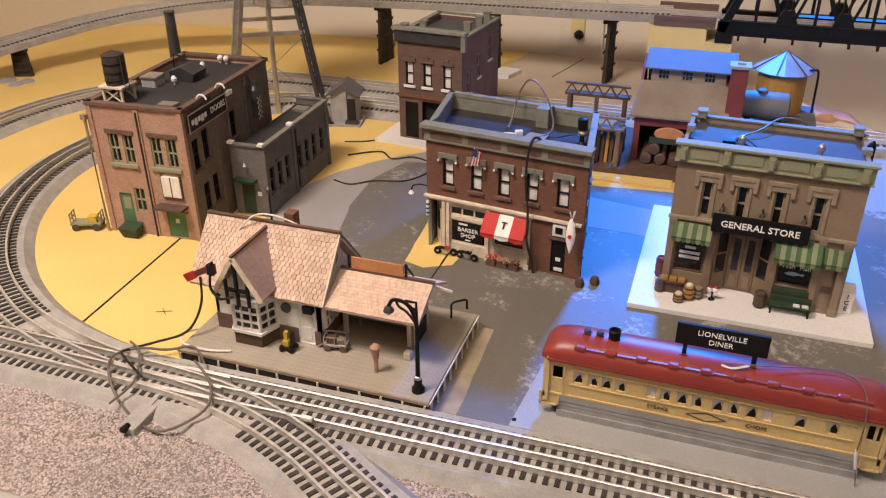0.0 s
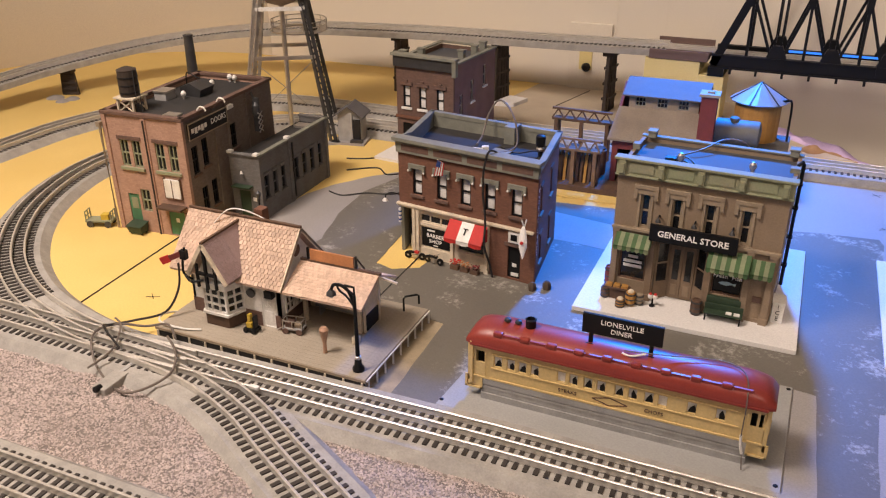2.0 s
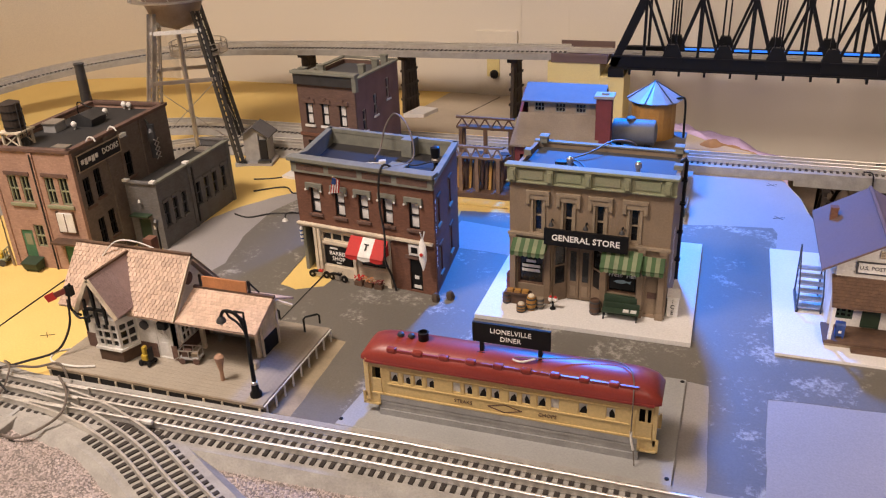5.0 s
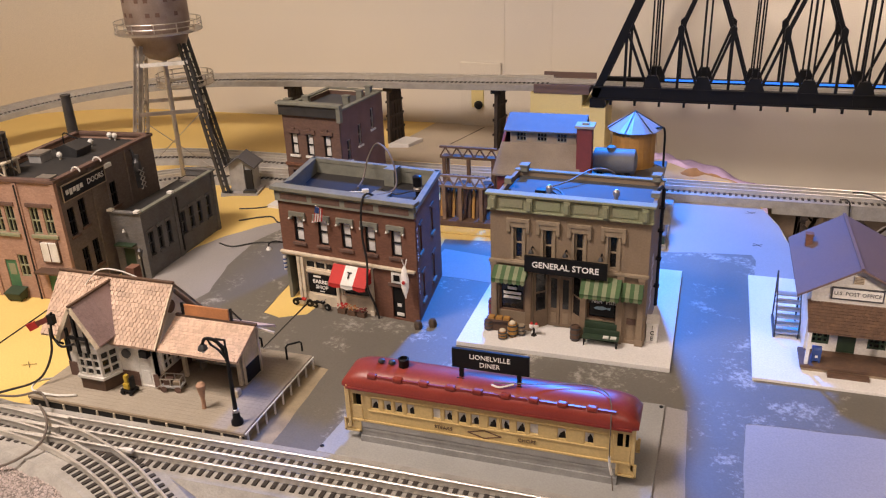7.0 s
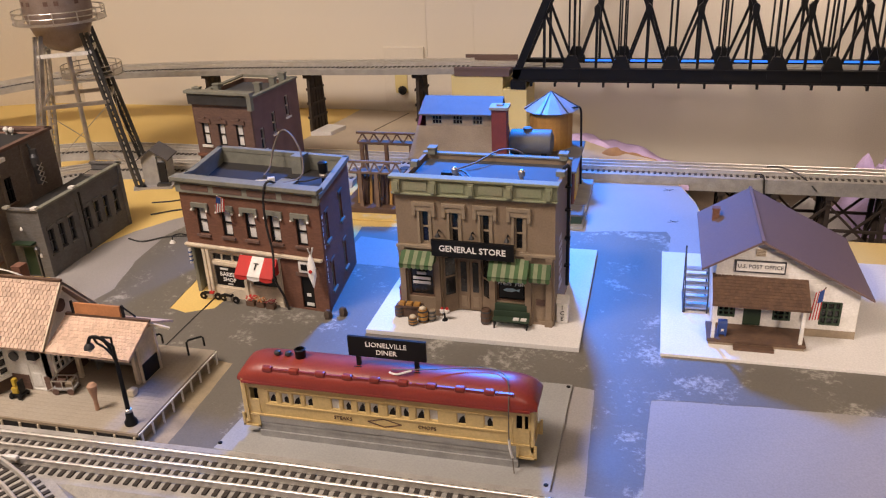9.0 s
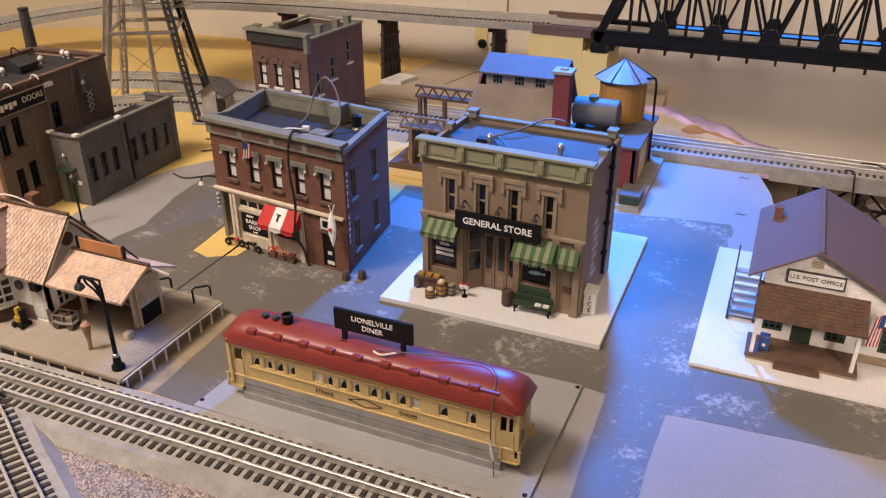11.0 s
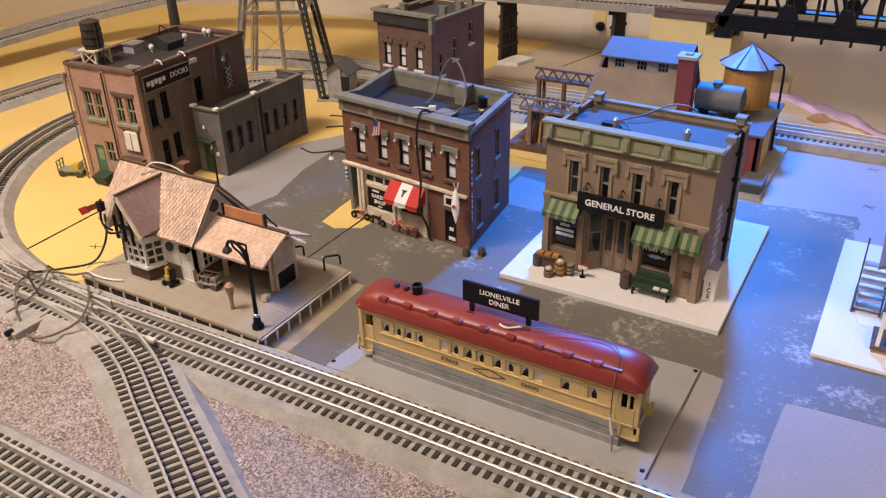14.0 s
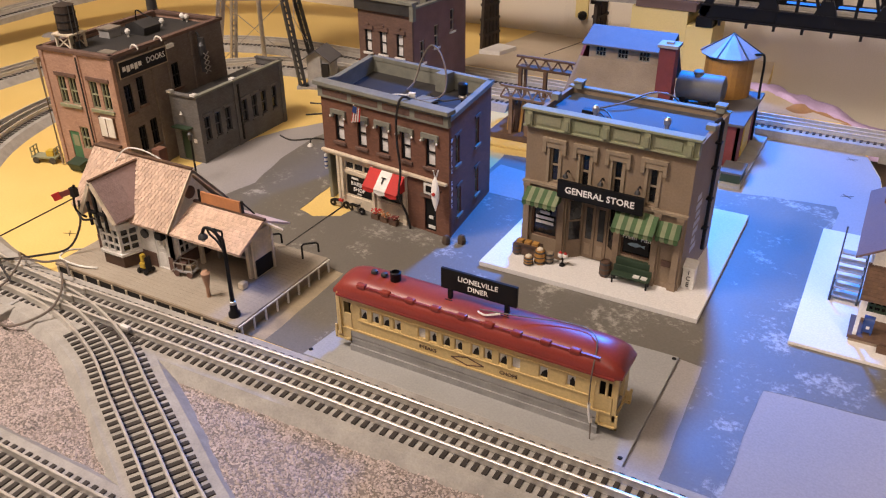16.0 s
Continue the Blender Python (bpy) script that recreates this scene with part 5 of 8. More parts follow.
def corner_block():
    """Tall narrow brick building at the back."""
    W, D = 1.42, 2.15
    t = thing("brick_building", -4.36, 5.34, 0, "narrow two storey brown brick model building with pale windows", "building", -5.4)
    t.matrix_basis = t.matrix_basis @ Matrix.Diagonal((1.07, 1.0, 0.925, 1.0))
    wx = (-1.16, -0.76, -0.32)
    part("base_board", B().box(-W - 0.45, -0.35, 0.0, 0.3, D, 0.07), WHITEB, t, "white foam board base")
    holes = [(x - 0.09, 1.42, x + 0.09, 1.98) for x in wx] + [(-1.28, 0.1, -0.98, 1.0), (-0.90, 0.1, -0.48, 1.05)]
    part("wall_front", holed(B(), 0, 2.45, 0.06, holes, -W, 0.07), BRICK_B, t, "brown brick front")
    # Shade in the shop recess, drawn as a black sheet at its back.
    part("shop_recess", B().box(-0.92, 0.18, 0.07, -0.44, 0.2, 1.05), DARK, t, "black sheet for the shaded shop doorway")
    part("door", B().box(-1.28, 0.03, 0.07, -0.98, 0.05, 1.0), BLACK, t, "black panelled door")
    part("yellow_panel", B().box(-0.36, -0.02, 0.35, -0.22, 0.0, 0.9), YPAINT, t, "narrow yellow panel")
    for x in wx:
        sash(t, face(x - 0.09, 0, 1.42), 0.18, 0.56, BLACK, SHADE, 2, 1, 0.02)
        part("lintel", B().box(x - 0.15, -0.04, 1.98, x + 0.15, 0, 2.08).box(x - 0.04, -0.05, 2.06, x + 0.04, 0, 2.13), BRICK_B, t, bev=0.01)
        part("sill", B().box(x - 0.13, -0.04, 1.36, x + 0.13, 0, 1.42), WHITE, t, bev=0.005)
    part("belt_course", B().box(-W - 0.02, -0.04, 1.12, 0.02, 0, 1.2), BRICK_D, t, bev=0.006)
    part("inner_box", B().box(-W + 0.1, 0.25, 0.07, -0.1, D - 0.1, 2.3), DARK, t, "black box for interior shade")
    c = part("cornice", B().box(-W - 0.04, -0.07, 2.45, 0.04, 0.06, 2.72), GUN, t, "dark sign band under the cornice", bev=0.006)
    part("cornice_cap", B().box(-W - 0.08, -0.12, 2.72, 0.10, 0.10, 2.79).box(0.0, -0.10, 2.35, 0.10, 0.02, 2.72), GREYGREEN, c, "pale stone cornice cap", bev=0.01)
    r = face(0, 0, 0, "right")
    side = [(0.3, 1.25, 0.46, 1.8), (0.85, 1.5, 1.01, 2.05), (1.5, 1.75, 1.66, 2.3)]
    # Side wall brick turned mauve to carry the blue light falling on it.
    part("wall_right", holed(B(r), D, 2.62, 0.06, side, 0.06, 0.07), mat("brick_purple_lit", (0.20, 0.12, 0.12), 0.8, other=(0.15, 0.085, 0.085), scale=40), t, "brick side wall coloured mauve as if lit blue")
    for q in side:
        sash(t, r @ pose(q[0], 0, q[1]), 0.16, 0.55, SILVER, GLASS, 2, 1, 0.02)
        part("sill", B(r).box(q[0] - 0.04, -0.03, q[1] - 0.05, q[2] + 0.04, 0, q[1]), WHITE, t)
    part("wall_left", B(face(-W, D, 0, "left")).box(0, 0, 0.07, D - 0.06, 0.06, 2.55), BRICK_B, t)
    part("wall_back", B(face(0, D, 0, "back")).box(0.06, 0, 0.07, W - 0.06, 0.06, 2.55), BRICK_B, t)
    part("roof", B().box(-W + 0.06, 0.06, 2.42, -0.06, D - 0.06, 2.46), BLUEROOF, t, "flat grey roof")
    for x, y in ((-1.3, 0.12), (-1.05, 0.5), (-0.18, 0.75), (-0.15, 1.35), (-0.15, 1.8)):
        part("chimney", B().box(x - 0.07, y - 0.06, 2.46, x + 0.07, y + 0.06, 2.80).box(x - 0.085, y - 0.075, 2.80, x + 0.085, y + 0.075, 2.83), GREYGREEN, t, "small grey chimney block", bev=0.006)
    for m, l in ((r, D), (face(0, D, 0, "back"), W), (face(-W, D, 0, "left"), D)):
        part("coping", B(m).box(-0.02, -0.03, 2.60, l + 0.02, 0.08, 2.64), GREYGREEN, t)
    tagged(t)


corner_block()


# ---- post office ----
def post_office():
    t = thing("post_office", 5.29, 0.50, 0.06, "small white clapboard model post office with mauve roof", "building")
    g = lambda pts, y0, y1: B(Matrix(((1, 0, 0, 0), (0, 0, 1, 0), (0, 1, 0, 0), (0, 0, 0, 1)))).prism(pts, y0, y1)
    X0, XR, X1, ZR, ZL, ZE = 0.08, 0.68, 2.15, 1.55, 1.20, 0.80
    part("porch_floor", B().box(0.0, 0.0, 0.05, 1.40, 0.55, 0.10), BROWN, t, "brown timber porch floor", bev=0.004)
    part("porch_base", B().box(0.02, 0.02, 0.0, 1.38, 0.55, 0.05), TRIM, t, "pale stone porch base")
    part("step", B().box(0.38, -0.12, 0.0, 0.95, 0.0, 0.045), BROWN, t, "brown porch step")
    part("stone_base", B().box(1.40, 0.50, 0, X1, 0.56, 0.12), TRIM, t, "stone footing")
    holes = [(0.16, 0.22, 0.42, 0.52), (0.54, 0.1, 0.80, 0.58), (0.96, 0.22, 1.22, 0.52), (1.62, 0.20, 1.92, 0.60)]
    part("wall_front", holed(B(pose(0, 0.52, 0)), X1, 0.80, 0.05, holes, X0, 0.05), WHITE, t, "white clapboard front wall")
    part("gable", g([(X0, 0.80), (X1, 0.80), (XR, ZR), (X0, ZL)], 0.52, 0.57), WHITE, t, "white gable")
    for i in range(9):
        z = 0.82 + i * 0.075
        part("clapboard", B().box(max(X0, XR - (ZR - z) * 1.05), 0.513, z, XR + (ZR - z) * 1.8, 0.52, z + 0.06), WHITE, t)
    part("wall_left", B(face(X0, 2.4, 0, "left")).box(0, 0, 0, 1.83, 0.05, ZL), WHITE, t)
    part("wall_right", B(face(X1, 0.57, 0, "right")).box(0, 0, 0, 1.83, 0.05, ZE), WHITE, t)
    part("wall_back", g([(X0, 0), (X1, 0), (X1, ZE), (XR, ZR), (X0, ZL)], 2.4, 2.45), WHITE, t)
    part("inner_box", B().box(X0 + 0.1, 0.75, 0.02, X1 - 0.1, 2.35, 0.75), DARK, t, "black box for interior shade")
    rf = part("roof_slope", slab(B(), (XR, 0.34, ZR + 0.05), (XR, 2.62, ZR + 0.05), (-0.14, 2.62, 1.10), (-0.14, 0.34, 1.10), 0.035), MAUVE, t, "mauve brown roof slope")
    part("roof_slope", slab(B(), (XR, 0.34, ZR + 0.05), (X1 + 0.15, 0.34, 0.76), (X1 + 0.15, 2.62, 0.76), (XR, 2.62, ZR + 0.05), 0.035), MAUVE, t, "mauve brown roof slope")
    part("ridge_cap", B().beam((XR, 0.33, ZR + 0.055), (XR, 2.63, ZR + 0.055), 0.05, 0.02), MAUVE, t)
    pr = part("porch_roof", slab(B(), (0.05, 0.54, 0.94), (1.38, 0.54, 0.95), (1.40, -0.02, 0.70), (0.03, -0.02, 0.70), 0.03), BROWN, t, "brown shingled porch roof")
    tagged(part("shingles", shingles(B(), (0.03, -0.02, 0.70), (1.37, 0, 0), (0, 0.56, 0.25), 26, 10, 0.01, 7), BROWN, pr), kind="stuff")
    for x in (0.08, 1.32):
        part("post", B().box(x - 0.025, 0.03, 0.10, x + 0.025, 0.08, 0.70), WHITE, t, "white porch post", bev=0.004)
    for q in (holes[0], holes[2], holes[3]):
        sash(t, face(q[0], 0.52, q[1]), q[2] - q[0], q[3] - q[1], GREENK, GLASS, 3, 3, 0.0, bar=0.03)
    d = part("door", B().box(0.54, 0.53, 0.1, 0.80, 0.55, 0.58), GREENK, t, "dark green door")
    part("door_plate", B().box(0.60, 0.52, 0.40, 0.74, 0.532, 0.46), WHITE, d)
    s = part("sign", B().box(0.36, 0.48, 1.04, 1.04, 0.51, 1.20), WHITE, t, "white post office name board")
    part("sign_frame", B().box(0.34, 0.475, 1.02, 1.06, 0.5, 1.04).box(0.34, 0.475, 1.20, 1.06, 0.5, 1.22).box(0.34, 0.475, 1.04, 0.36, 0.5, 1.20).box(1.04, 0.475, 1.04, 1.06, 0.5, 1.20), GUN, s)
    words("U.S. POST OFFICE", 0.062, GUN, face(0.70, 0.48, 1.12), s)
    v = part("gable_vent", B().box(0.62, 0.49, 1.29, 0.76, 0.52, 1.40), CREAMT, t, "small gable vent")
    for i in range(4):
        part("slat", B().box(0.63, 0.482, 1.30 + i * 0.025, 0.75, 0.492, 1.312 + i * 0.025), TRIM, v)
    part("chimney", B().box(0.06, 1.95, 1.1, 0.17, 2.06, 1.42).box(0.05, 1.94, 1.42, 0.18, 2.07, 1.45), BRICK_D, t, "small dark brick chimney", bev=0.005)
    fp = part("flag_pole", B().beam((1.52, 0.5, 0.62), (1.60, 0.28, 0.95), 0.014), BROWN, t, "flag staff beside the porch")
    fq = lambda a, c, lo, hi: [tuple(Vector((1.59 - 0.10 * u, 0.29 + 0.06 * u, 0.92 - 0.1 * u)).lerp(Vector((1.57 - 0.13 * u, 0.30 + 0.02 * u, 0.40 - 0.03 * u)), v)) for u, v in ((a, lo), (c, lo), (c, hi), (a, hi))]
    striped_flag(fq, fp)
    st = part("side_stair", B().box(-0.34, 0.95, 0, -0.30, 1.65, 0.06), GUN, t, "grey slatted side stair")
    for i in range(6):
        part("tread", B().box(-0.32, 1.0 + i * 0.11, 0.05 + i * 0.085, 0.06, 1.13 + i * 0.11, 0.075 + i * 0.085), SILVER, st)
    for y in (0.98, 1.62):
        for x in (-0.32, 0.04):
            part("stair_post", B().box(x - 0.012, y - 0.012, 0, x + 0.012, y + 0.012, 0.32 + (y - 0.98) * 0.9), GUN, st)
    for x in (-0.32, 0.04):
        part("stair_rail", B().beam((x, 0.98, 0.32), (x, 1.62, 0.89), 0.02), GUN, st)
    b = thing("mailbox", 5.51, 0.66, 0.16, "blue street mailbox on the porch", "mailbox")
    part("body", B().box(-0.065, -0.06, 0.03, 0.065, 0.06, 0.2), BLUEP, b, bev=0.008)
    part("hood", B(pose(0, 0, 0.2, 0, 90)).lathe(0, 0, [(0.06, -0.065), (0.06, 0.065)], 16), BLUEP, b)
    part("emblem", B().box(-0.02, -0.066, 0.09, 0.02, -0.058, 0.13), WHITE, b)
    for x in (-0.05, 0.05):
        for y in (-0.045, 0.045):
            part("leg", B().box(x - 0.01, y - 0.01, 0, x + 0.01, y + 0.01, 0.035), BLUEP, b)


post_office()

# ---- diner ----
def diner():
    t = thing("diner_car", 1.235, -2.57, 0.175, "cream railway car diner with a red roof and black rooftop sign", "diner")
    L, Wd = 1.92, 0.265
    wins = [x - 1.2 for x in (-0.29, -0.11, 0.05, 0.22, 0.58, 0.74, 0.93, 1.10, 1.33, 1.50, 1.70, 1.87, 2.22, 2.56)]
    holes = [(x - 0.062, 0.41, x + 0.062, 0.585) for x in wins] + [(-1.80, 0.44, -1.68, 0.62), (1.70, 0.44, 1.77, 0.64), (1.80, 0.44, 1.87, 0.64)]
    for side, lab in (("front", "cream car side with a row of windows"), ("back", "cream car side")):
        m = Matrix.Translation((0, -Wd, 0)) if side == "front" else pose(0, Wd, 0, 0, 0, 180)
        w = part("car_side", holed(B(m), L - 0.06, 0.76, 0.025, holes if side == "front" else holes[:14], -L + 0.06, 0.20), CREAM, t, lab)
        part("belt_rail", B(m).box(-L + 0.34, -0.012, 0.375, L - 0.34, 0, 0.395).box(-L + 0.34, -0.014, 0.60, L - 0.34, 0, 0.615).box(-L + 0.06, -0.016, 0.20, L - 0.06, 0, 0.225), CREAM, w)
        part("skirt", B(m @ Matrix(((0, 0, 1, 0), (1, 0, 0, 0), (0, 1, 0, 0), (0, 0, 0, 1)))).prism([(0.03, -0.125), (-0.02, -0.125), (-0.02, -0.03), (0, -0.03), (0, 0.05), (-0.008, 0.05), (-0.008, 0.09), (0, 0.09), (0, 0.11), (-0.012, 0.11), (-0.012, 0.2), (0.03, 0.2)], -L + 0.2, L - 0.2), SKIRT, w, "grey stepped skirt")
        for s in (-1, 1):
            st = part("vestibule_step", B(m).box(min(s * 1.70, s * 1.95), -0.02, 0.02, max(s * 1.70, s * 1.95), 0.03, 0.045).box(min(s * 1.70, s * 1.73), -0.02, 0.02, max(s * 1.70, s * 1.73), 0.0, 0.22).box(min(s * 1.92, s * 1.95), -0.02, 0.02, max(s * 1.92, s * 1.95), 0, 0.22), CREAM, w, "cream steps at the car end")
            part("step_riser", B(m).box(min(s * 1.73, s * 1.92), 0.0, 0.05, max(s * 1.73, s * 1.92), 0.03, 0.2), CREAM, st)
            part("hand_rail", B(m).tube([(s * 1.66, -0.012, 0.24), (s * 1.66, -0.03, 0.28), (s * 1.66, -0.03, 0.58), (s * 1.66, -0.012, 0.62)], 0.009), CREAM, w)
    for i, x in enumerate(wins):
        sash(t, Matrix.Translation((x - 0.062, -Wd, 0.41)), 0.124, 0.175, CREAM, SHADE, 1, 1, 0.006, bar=0.01)
    for s in (-1, 1):
        e = part("car_end", B(face(s * L - s * 0.04, -s * (Wd - 0.02), 0, "right" if s > 0 else "left")).box(0, 0, 0.1, 0.19, 0.04, 0.76).box(0.37, 0, 0.1, 0.54, 0.04, 0.76).box(0.19, 0, 0.70, 0.37, 0.04, 0.76).box(0.0, -0.02, 0.08, 0.54, 0.0, 0.13), CREAM, t, "cream car end")
        part("end_door", B(face(s * L - s * 0.06, -s * (Wd - 0.02), 0, "right" if s > 0 else "left")).box(0.19, 0.02, 0.1, 0.37, 0.03, 0.70), CREAM, e)
        part("pane", B(face(s * L - s * 0.056, -s * (Wd - 0.02), 0, "right" if s > 0 else "left")).box(0.22, 0.012, 0.42, 0.34, 0.022, 0.64), GLASS, e)
        part("corner_post", B().box(s * L - 0.05 if s > 0 else s * L, -Wd, 0.1, s * L if s > 0 else s * L + 0.05, -Wd + 0.04, 0.76), CREAM, e, bev=0.008)
    part("floor_frame", B().box(-L + 0.05, -Wd + 0.03, 0.0, L - 0.05, Wd - 0.03, 0.2), SKIRT, t)
    # Black core in place of the shaded inside of the car.
    part("interior", B().box(-L + 0.1, -Wd + 0.14, 0.2, L - 0.1, Wd - 0.14, 0.7), DARK, t, "black box for interior shade")
    r = random.Random(3)
    # Plain added shapes stand in for silhouettes of people in the windows.
    for i, x in enumerate(wins):
        if i in (4, 11):
            continue
        part("window_silhouette", B().prism([(x - 0.045 + (i % 2) * 0.03, 0.42), (x + 0.05, 0.42), (x + 0.05, 0.46 + r.uniform(0, 0.02)), (x + r.uniform(0.0, 0.03), 0.52 + r.uniform(0, 0.03)), (x - 0.02, 0.49)], 0, 0.004), BLACK, t, "plain dark shape standing in for a window silhouette").data.transform(Matrix(((1, 0, 0, 0), (0, 0, -1, (-Wd + 0.032) * U), (0, 1, 0, 0), (0, 0, 0, 1))))
    # roof: arched section drawn down to rounded ends
    n, k = 14, 44
    rb = B()
    for i in range(k + 1):
        x = -L - 0.03 + (2 * L + 0.06) * i / k
        d = max(0.0, abs(x) - (L - 0.42)) / 0.45
        f = math.sqrt(max(0.0, 1 - min(1, d) ** 2.4)) if d else 1.0
        hz, hw = 0.04 + 0.20 * f, (Wd + 0.05) * (0.82 + 0.18 * f)
        for j in range(n + 1):
            a = math.pi * j / n
            rb.v.append((x, -hw * math.cos(a), 0.75 + hz * math.sin(a) ** 0.75))
        rb.v += [(x, hw, 0.72), (x, -hw, 0.72)]
    m = n + 3
    for i in range(k):
        rb.f += [(i * m + j, i * m + (j + 1) % m, (i + 1) * m + (j + 1) % m, (i + 1) * m + j) for j in range(m)]
    rb.f += [tuple(range(m))[::-1], tuple(range(k * m, k * m + m))]
    rf = part("roof", rb, RED, t, "red arched roof with rounded ends", smooth=True)
    part("gutter", B().box(-L + 0.05, -Wd - 0.055, 0.715, L - 0.05, -Wd - 0.035, 0.745), RED, rf)
    for i in range(9):
        x = -1.5 + i * 0.36
        part("roof_boss", B().box(x - 0.065, -0.288, 0.89, x + 0.065, -0.21, 0.958), RED, rf, bev=0.022)
        part("roof_rib", B().box(x + 0.07, -0.27, 0.90, x + 0.29, -0.24, 0.937), RED, rf)
    v = part("smoke_vent", B().lathe(-1.14, 0.0, [(0.07, 0.96), (0.07, 1.09), (0.075, 1.10), (0.055, 1.11), (0.055, 1.06)], 16), BLACK, t, "black round roof vent", smooth=True)
    for x in (-1.46, -1.31):
        part("roof_fan", B().lathe(x, 0, [(0.02, 0.97), (0.02, 1.0), (0.05, 1.01), (0.04, 1.04), (0.015, 1.05)], 10), GUN, t, "small dark roof ventilator", smooth=True)
    s = part("sign", B().box(-0.45, -0.06, 1.12, 0.56, -0.02, 1.40), BLACK, t, "black diner signboard", bev=0.006)
    for x in (-0.33, 0.43):
        part("sign_post", B().box(x - 0.025, -0.06, 0.95, x + 0.025, -0.01, 1.12).box(x - 0.05, -0.09, 0.955, x + 0.05, 0.03, 0.985), BLACK, s)
    words("LIONELVILLE", 0.07, LETTER, face(0.05, -0.06, 1.305), s)
    words("DINER", 0.07, LETTER, face(0.05, -0.06, 1.20), s)
    words("STEAKS", 0.055, BROWN, face(-0.53, -Wd, 0.30), t)
    words("CHOPS", 0.055, BROWN, face(0.58, -Wd, 0.30), t)
    dm = B()
    for a, c in (((-0.20, 0.30), (0.02, 0.36)), ((0.02, 0.36), (0.25, 0.30)), ((0.25, 0.30), (0.02, 0.24)), ((0.02, 0.24), (-0.20, 0.30))):
        dm.beam((a[0], -Wd - 0.002, a[1]), (c[0], -Wd - 0.002, c[1]), 0.006, 0.014)
    part("diamond_outline", dm, BROWN, t, "thin brown diamond outline")


pl = part("base_plate", B().prism([(-1.0, -3.22), (3.39, -3.22), (3.42, -0.93), (-0.8, -1.0)], 0.010, 0.05), PLATE, None, "grey plastic base plate under the diner", bev=0.01)
tagged(pl, category="base")
diner()
for x, y in ((3.37, -1.0), (-0.96, -3.1), (3.33, -3.1)):
    q = tagged(part("screw", B().lathe(x, y, [(0.03, 0.05), (0.03, 0.058), (0.015, 0.063)], 10), BLACK, None, "small dark screw in the base plate"), category="screw")
wire([(1.35, -2.68, 1.18), (1.6, -2.7, 1.22), (1.9, -2.62, 1.21), (2.3, -2.5, 1.20), (2.6, -2.47, 1.19), (2.76, -2.58, 1.19), (2.83, -2.74, 1.15), (2.85, -2.86, 1.05), (2.86, -2.935, 0.9), (2.86, -2.94, 0.7), (2.86, -2.93, 0.5)], 0.008, WIRE, "thin brown lead over the diner roof")
wire([(2.86, -2.92, 0.52), (2.87, -2.93, 0.40), (2.90, -2.93, 0.26)], 0.018, WHITE, "white sleeved end of a hanging lead", "lead")
wire([(2.90, -2.93, 0.27), (2.93, -2.99, 0.07)], 0.008, WIRE, "bare end of a hanging lead", "lead")
wire([(1.33, -2.70, 1.15), (1.45, -2.74, 1.16), (1.62, -2.70, 1.21)], 0.014, WHITE, "white sleeved lead beside the diner sign", "lead")

